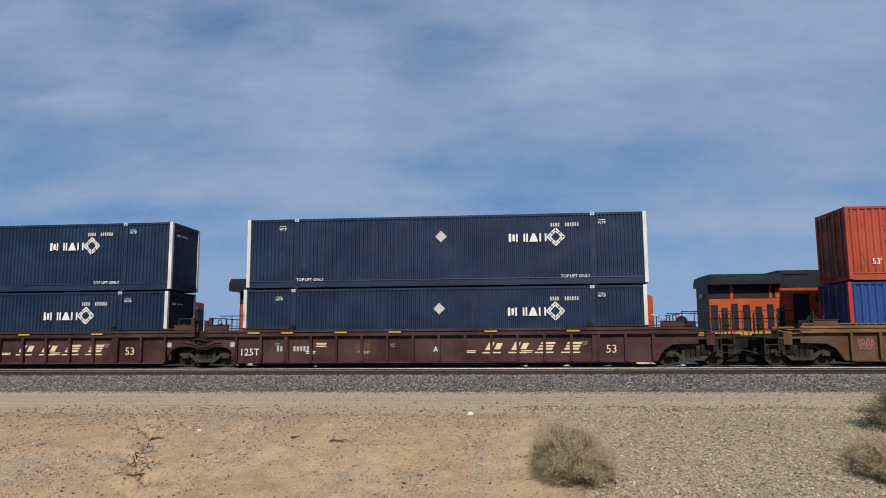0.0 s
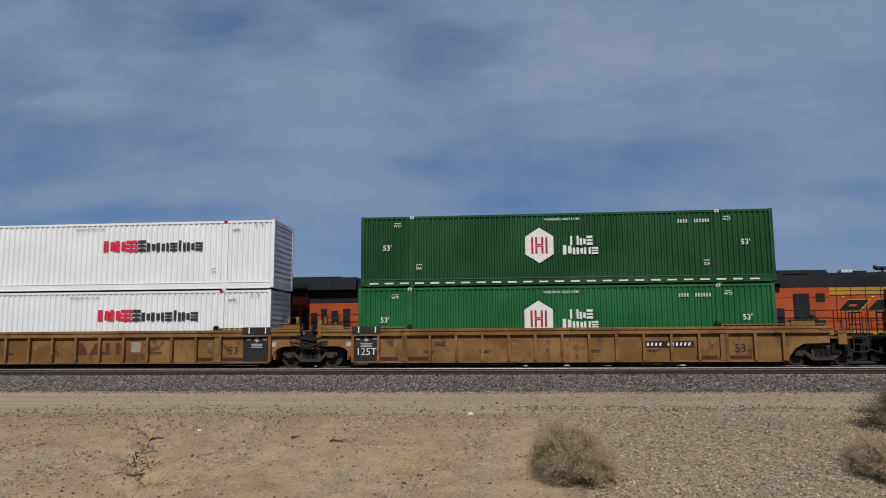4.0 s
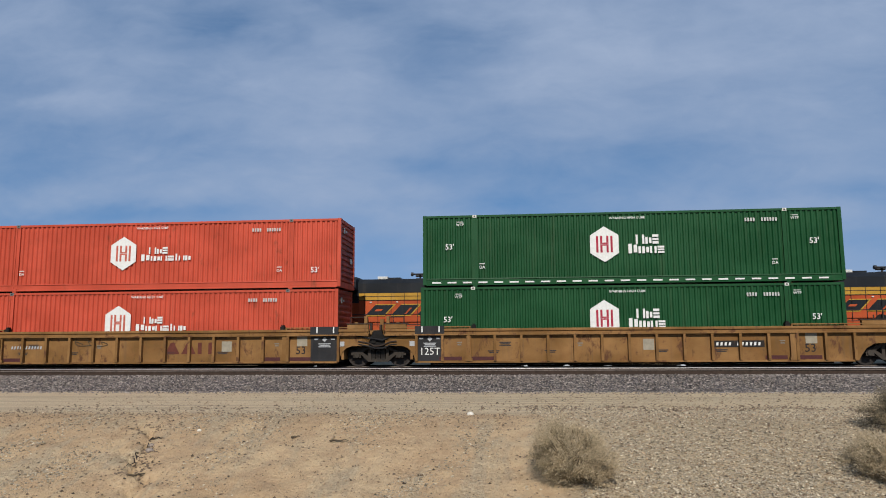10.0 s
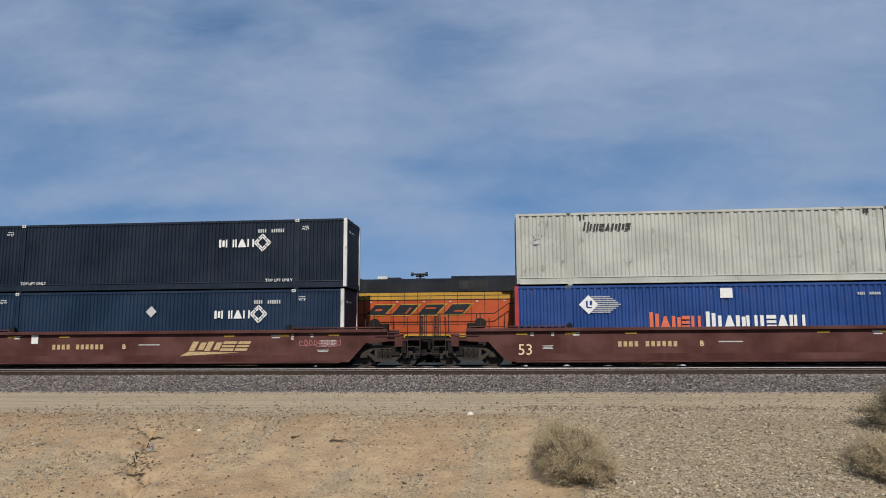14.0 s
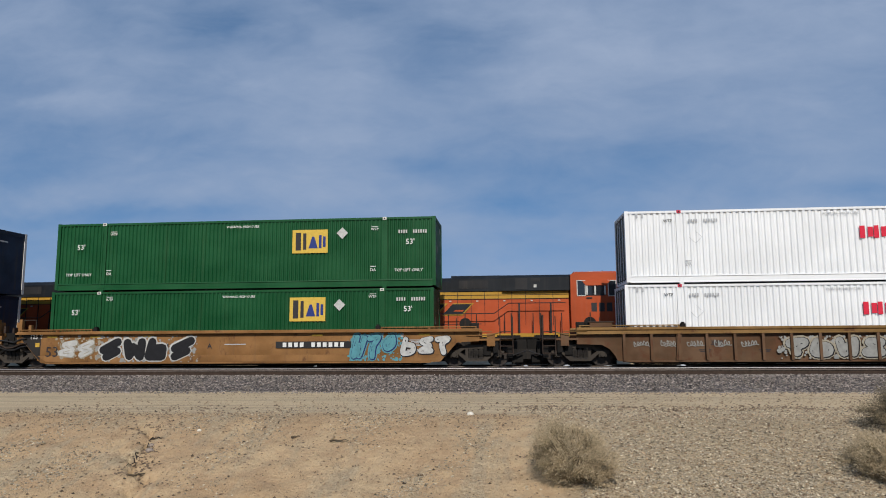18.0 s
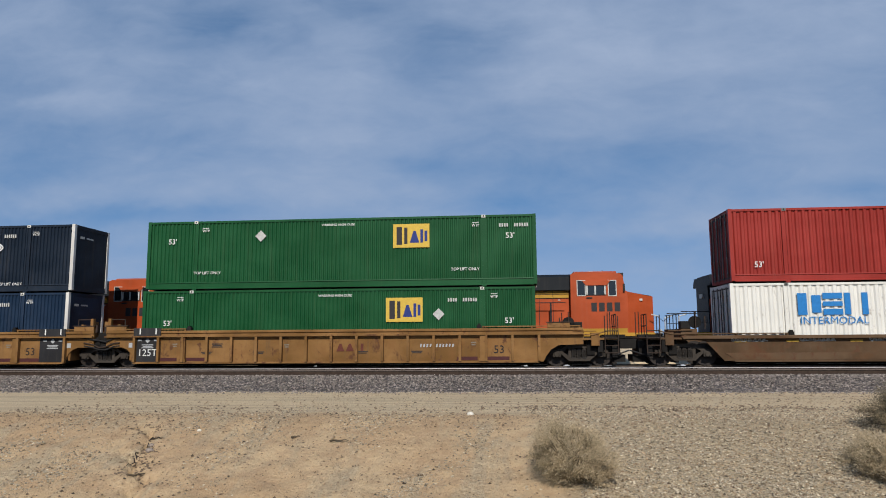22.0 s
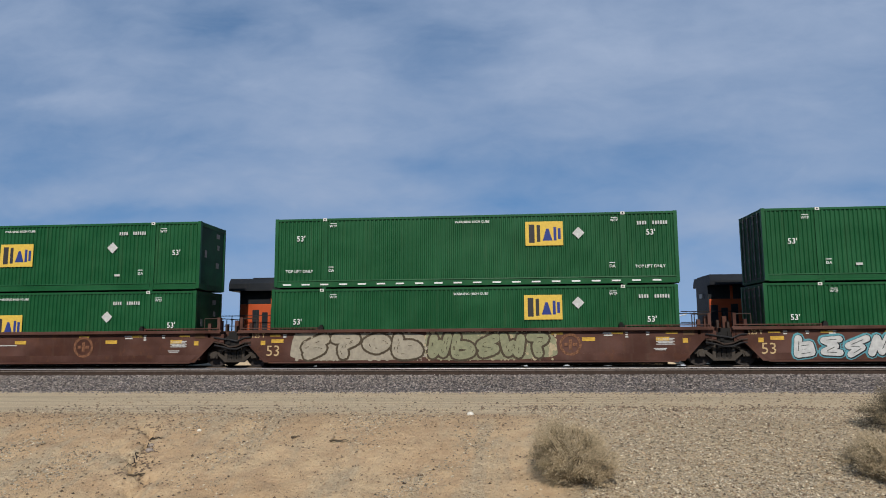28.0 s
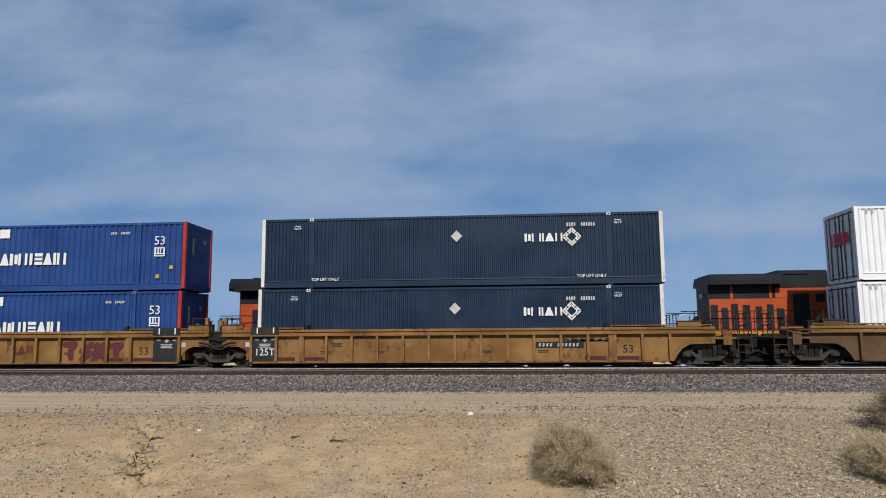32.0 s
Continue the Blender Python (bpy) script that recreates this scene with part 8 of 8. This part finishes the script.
def build_shrub(x, y, rx, h, label, leaf, seed, n=2600, dark=0.3, lean=0.0):
    """Dry desert shrub: woody stems, forked twigs, fine stiff leaves at the rim and shade-coloured ones inside and low
    left.
    """
    rng = random.Random(seed)
    z = ground_height(x, y) - 0.04
    sh = thing("shrub", label, "shrub", "dry shrubs on the bank", at=pose(x, y, z))
    stems, tips = Shape(), []
    for i in range(70):
        a = rng.uniform(0, 2 * math.pi)
        e = math.acos(rng.uniform(-0.72, 1.0))
        k = 1.0 + 0.08 * math.sin(3 * a + seed) + rng.uniform(-.07, .05)
        out = rx * k * math.sin(e) ** (0.80 if e < 1.45 else 1.5)
        d = Vector((out * math.cos(a), out * math.sin(a), max(0.05, (0.50 + 0.48 * math.cos(e) * k) * h)))
        d.x += lean * (0.35 - d.z / h)
        mid = d * 0.5 + Vector((rng.uniform(-.1, .1), rng.uniform(-.1, .1), rng.uniform(0, .10)))
        stems.rod((rng.uniform(-.06, .06), rng.uniform(-.06, .06), 0), mid, 0.010, 4)
        stems.rod(mid, d * 0.85, 0.006, 3)
        for j in range(9):
            t = rng.uniform(0.3, 1.0)
            q = mid.lerp(d, t) + Vector((rng.gauss(0, .11) * rx, rng.gauss(0, .11) * rx, rng.gauss(0, .08) * h))
            stems.rod(mid.lerp(d, t * 0.6), q, 0.003, 3)
            tips.append((q, t))
    part("branchwork", stems.mesh("branchwork", TWIG), sh, "grey-brown woody stems")
    rim, inner = Shape(), Shape()
    for i in range(n):
        c, t = rng.choice(tips)
        q = c + Vector((rng.gauss(0, .055), rng.gauss(0, .055), rng.gauss(0, .05)))
        if q.z < 0.02:
            q.z = abs(q.z) + 0.02
        u = (Vector((rng.gauss(0, 1), rng.gauss(0, 1), rng.gauss(0.5, 1))).normalized() + q.normalized() * 0.7).normalized()
        w = u.cross(Vector((rng.gauss(0, 1), rng.gauss(0, 1), rng.gauss(0, 1)))).normalized()
        s = rng.uniform(0.018, 0.050)
        b = rng.uniform(0.0025, 0.006)
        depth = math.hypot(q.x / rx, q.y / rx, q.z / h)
        # inner, low and left leaves take a darker colour that paints the shade
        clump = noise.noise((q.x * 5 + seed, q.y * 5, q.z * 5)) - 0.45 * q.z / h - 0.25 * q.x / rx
        in_shade = clump > 0.24 - dark or depth < 0.62
        (inner if in_shade else rim).face([tuple(q - w * b), tuple(q + w * b), tuple(q + u * s)])
    for nm, sp, mat, lab in (("foliage", rim, leaf, "fine dry leaves and twig ends"), ("dead_foliage", inner, SHADED_LEAF, "darker inner and low-left leaves, their shade painted in")):
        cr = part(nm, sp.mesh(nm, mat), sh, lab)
        cr["kind"] = "stuff"


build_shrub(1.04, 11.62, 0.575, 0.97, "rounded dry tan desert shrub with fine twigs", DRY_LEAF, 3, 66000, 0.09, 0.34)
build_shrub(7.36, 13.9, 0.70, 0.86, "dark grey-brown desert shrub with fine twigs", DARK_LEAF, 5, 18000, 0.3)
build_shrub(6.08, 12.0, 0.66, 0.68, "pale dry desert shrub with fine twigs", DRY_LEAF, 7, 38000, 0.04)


def stick(x, y, length, turn, seed, label):
    rng = random.Random(seed)
    s = Shape()
    a = Vector((-length / 2, 0, 0.02))
    for i in range(5):
        b = a + Vector((length / 5, rng.uniform(-.04, .04), rng.uniform(-.02, .025)))
        s.rod(a, b, 0.022 * (1 - i * 0.13), 5)
        a = b
    ob = tagged(new("dry_stick", s.mesh("dry_stick", TWIG)), label, "stick", "dead sticks on the bank")
    ob.matrix_basis = pose(x, y, ground_height(x, y) + 0.01, 0, 0, turn)


stick(-3.27, 13.38, 0.36, 5, 1, "short dark dead stick lying on the dirt")
stick(-6.42, 11.75, 0.45, 38, 2, "curved dead branch lying on the dirt")
stick(-4.2, 13.5, 0.18, 70, 3, "small dead twig lying on the dirt")


GULLY_DARK = plain("gully_dark", (0.030, 0.023, 0.017), 0.95, 0.0, 0.4, 12.0)


def root(points, r, seed, label):
    """A dark run of short rods lying in the gully."""
    rng = random.Random(seed)
    s = Shape()
    at = [(x, y, ground_height(x, y) + 0.02) for x, y in points]
    for a, b in zip(at, at[1:]):
        for k in range(3):
            p0 = [a[i] + (b[i] - a[i]) * k / 3 + rng.uniform(-.025, .025) for i in range(3)]
            p1 = [a[i] + (b[i] - a[i]) * (k + 1.2) / 3 + rng.uniform(-.025, .025) for i in range(3)]
            s.rod(p0, p1, r * rng.uniform(0.5, 1.3), 5)
    tagged(new("dead_root", s.mesh("dead_root", GULLY_DARK)), label, "root", "dead roots in the gully")


# the thin run is added to draw the crack's dark line; the thick one is a stump
root(((-7.05, 13.30), (-6.98, 13.05), (-7.0, 12.75), (-6.85, 12.45), (-6.88, 12.2)), 0.010, 1, "thin dark line standing in for the gully crack")
root(((-7.12, 13.42), (-6.85, 13.36)), 0.026, 2, "dark dead wood stump in a dirt gully")


def boulder(x, y, r, mat, label, seed):
    bm = bmesh.new()
    bmesh.ops.create_icosphere(bm, subdivisions=2, radius=r)
    for v in bm.verts:
        v.co *= 1 + 0.25 * noise.noise(v.co * (2.2 / r) + Vector((seed, 0, 0)))
        v.co.z *= 0.7
    me = bpy.data.meshes.new("stone")
    bm.to_mesh(me)
    bm.free()
    me.materials.append(mat)
    ob = tagged(new("stone", me), label, "stone", "single stones on the bank")
    ob.matrix_basis = pose(x, y, ground_height(x, y) + r * 0.25)


PALE_STONE = plain("pale_stone", (0.62, 0.58, 0.50), 0.9, 0.0, 0.15, 20)
GREY_STONE = plain("grey_stone", (0.24, 0.20, 0.17), 0.9, 0.0, 0.25, 20)
boulder(-6.25, 13.77, 0.045, PALE_STONE, "small white stone on the dirt", 1)
boulder(-0.84, 15.2, 0.075, PALE_STONE, "pale angular stone at the bank's edge", 2)
boulder(-6.75, 12.75, 0.075, GREY_STONE, "brown stone in a gully", 3)
boulder(-7.1, 13.6, 0.085, GREY_STONE, "brown stone in a gully", 4)
boulder(-6.95, 13.2, 0.06, GREY_STONE, "brown stone in a gully", 5)


def scrap(x, w, seed):
    """A torn piece of pale wrapping lying between the tracks."""
    rng = random.Random(seed)
    v, f = [], []
    for i in range(5):
        for j in range(3):
            v.append((w * (i / 4 - 0.5), 0.08 * (j - 1) + rng.uniform(-.02, .02), 0.09 + rng.uniform(-.04, .04) * (1 if j == 1 else 0.4) + (0.03 if i in (1, 3) and j == 1 else 0)))
    f = [(i * 3 + j, (i + 1) * 3 + j, (i + 1) * 3 + j + 1, i * 3 + j + 1) for i in range(4) for j in range(2)]
    me = bpy.data.meshes.new("litter")
    me.from_pydata(v, [], f)
    me.materials.append(GREY_MARK)
    ob = tagged(new("litter", me), "torn pale wrapping lying on ballast between tracks", "litter", "litter between the tracks")
    ob.matrix_basis = pose(x, 26.2, ballast_height(26.2) + 0.20)


for k, (x, w) in enumerate(((-7.37, 0.12), (0.60, 0.26), (2.2, 0.34), (3.65, 0.28), (6.28, 0.30))):
    scrap(x, w, k)


def motions():
    """The train runs from right to left at nearly even speed; its wheels turn while they pass the open view."""
    def gone(t):
        return SPEED * t + GAIN * t * t

    for ob, x, y, z in TRAIN:
        walk(ob, [(t, pose(x - gone(t), y, z)) for t in (0, 8, 16, 24, 32)])
    start = {ob.name: x for ob, x, y, z in TRAIN}
    for ws, k, car, truck_x in WHEELSETS:
        x = start[car.name] + truck_x + k
        seen = [n / FPS for n in range(int(32 * FPS) + 1) if -20.5 < x - gone(n / FPS) < 18.5]
        times = sorted({0.0, 32.0, *seen})
        rows, angle, last = [], 0.0, None
        for t in times:
            if last is not None and t in seen and last in seen:
                angle -= math.degrees((gone(t) - gone(last)) / WHEEL_R)
            rows.append((t, pose(k, 0, WHEEL_R, 0, angle, 0)))
            last = t
        walk(ws, rows)


motions()
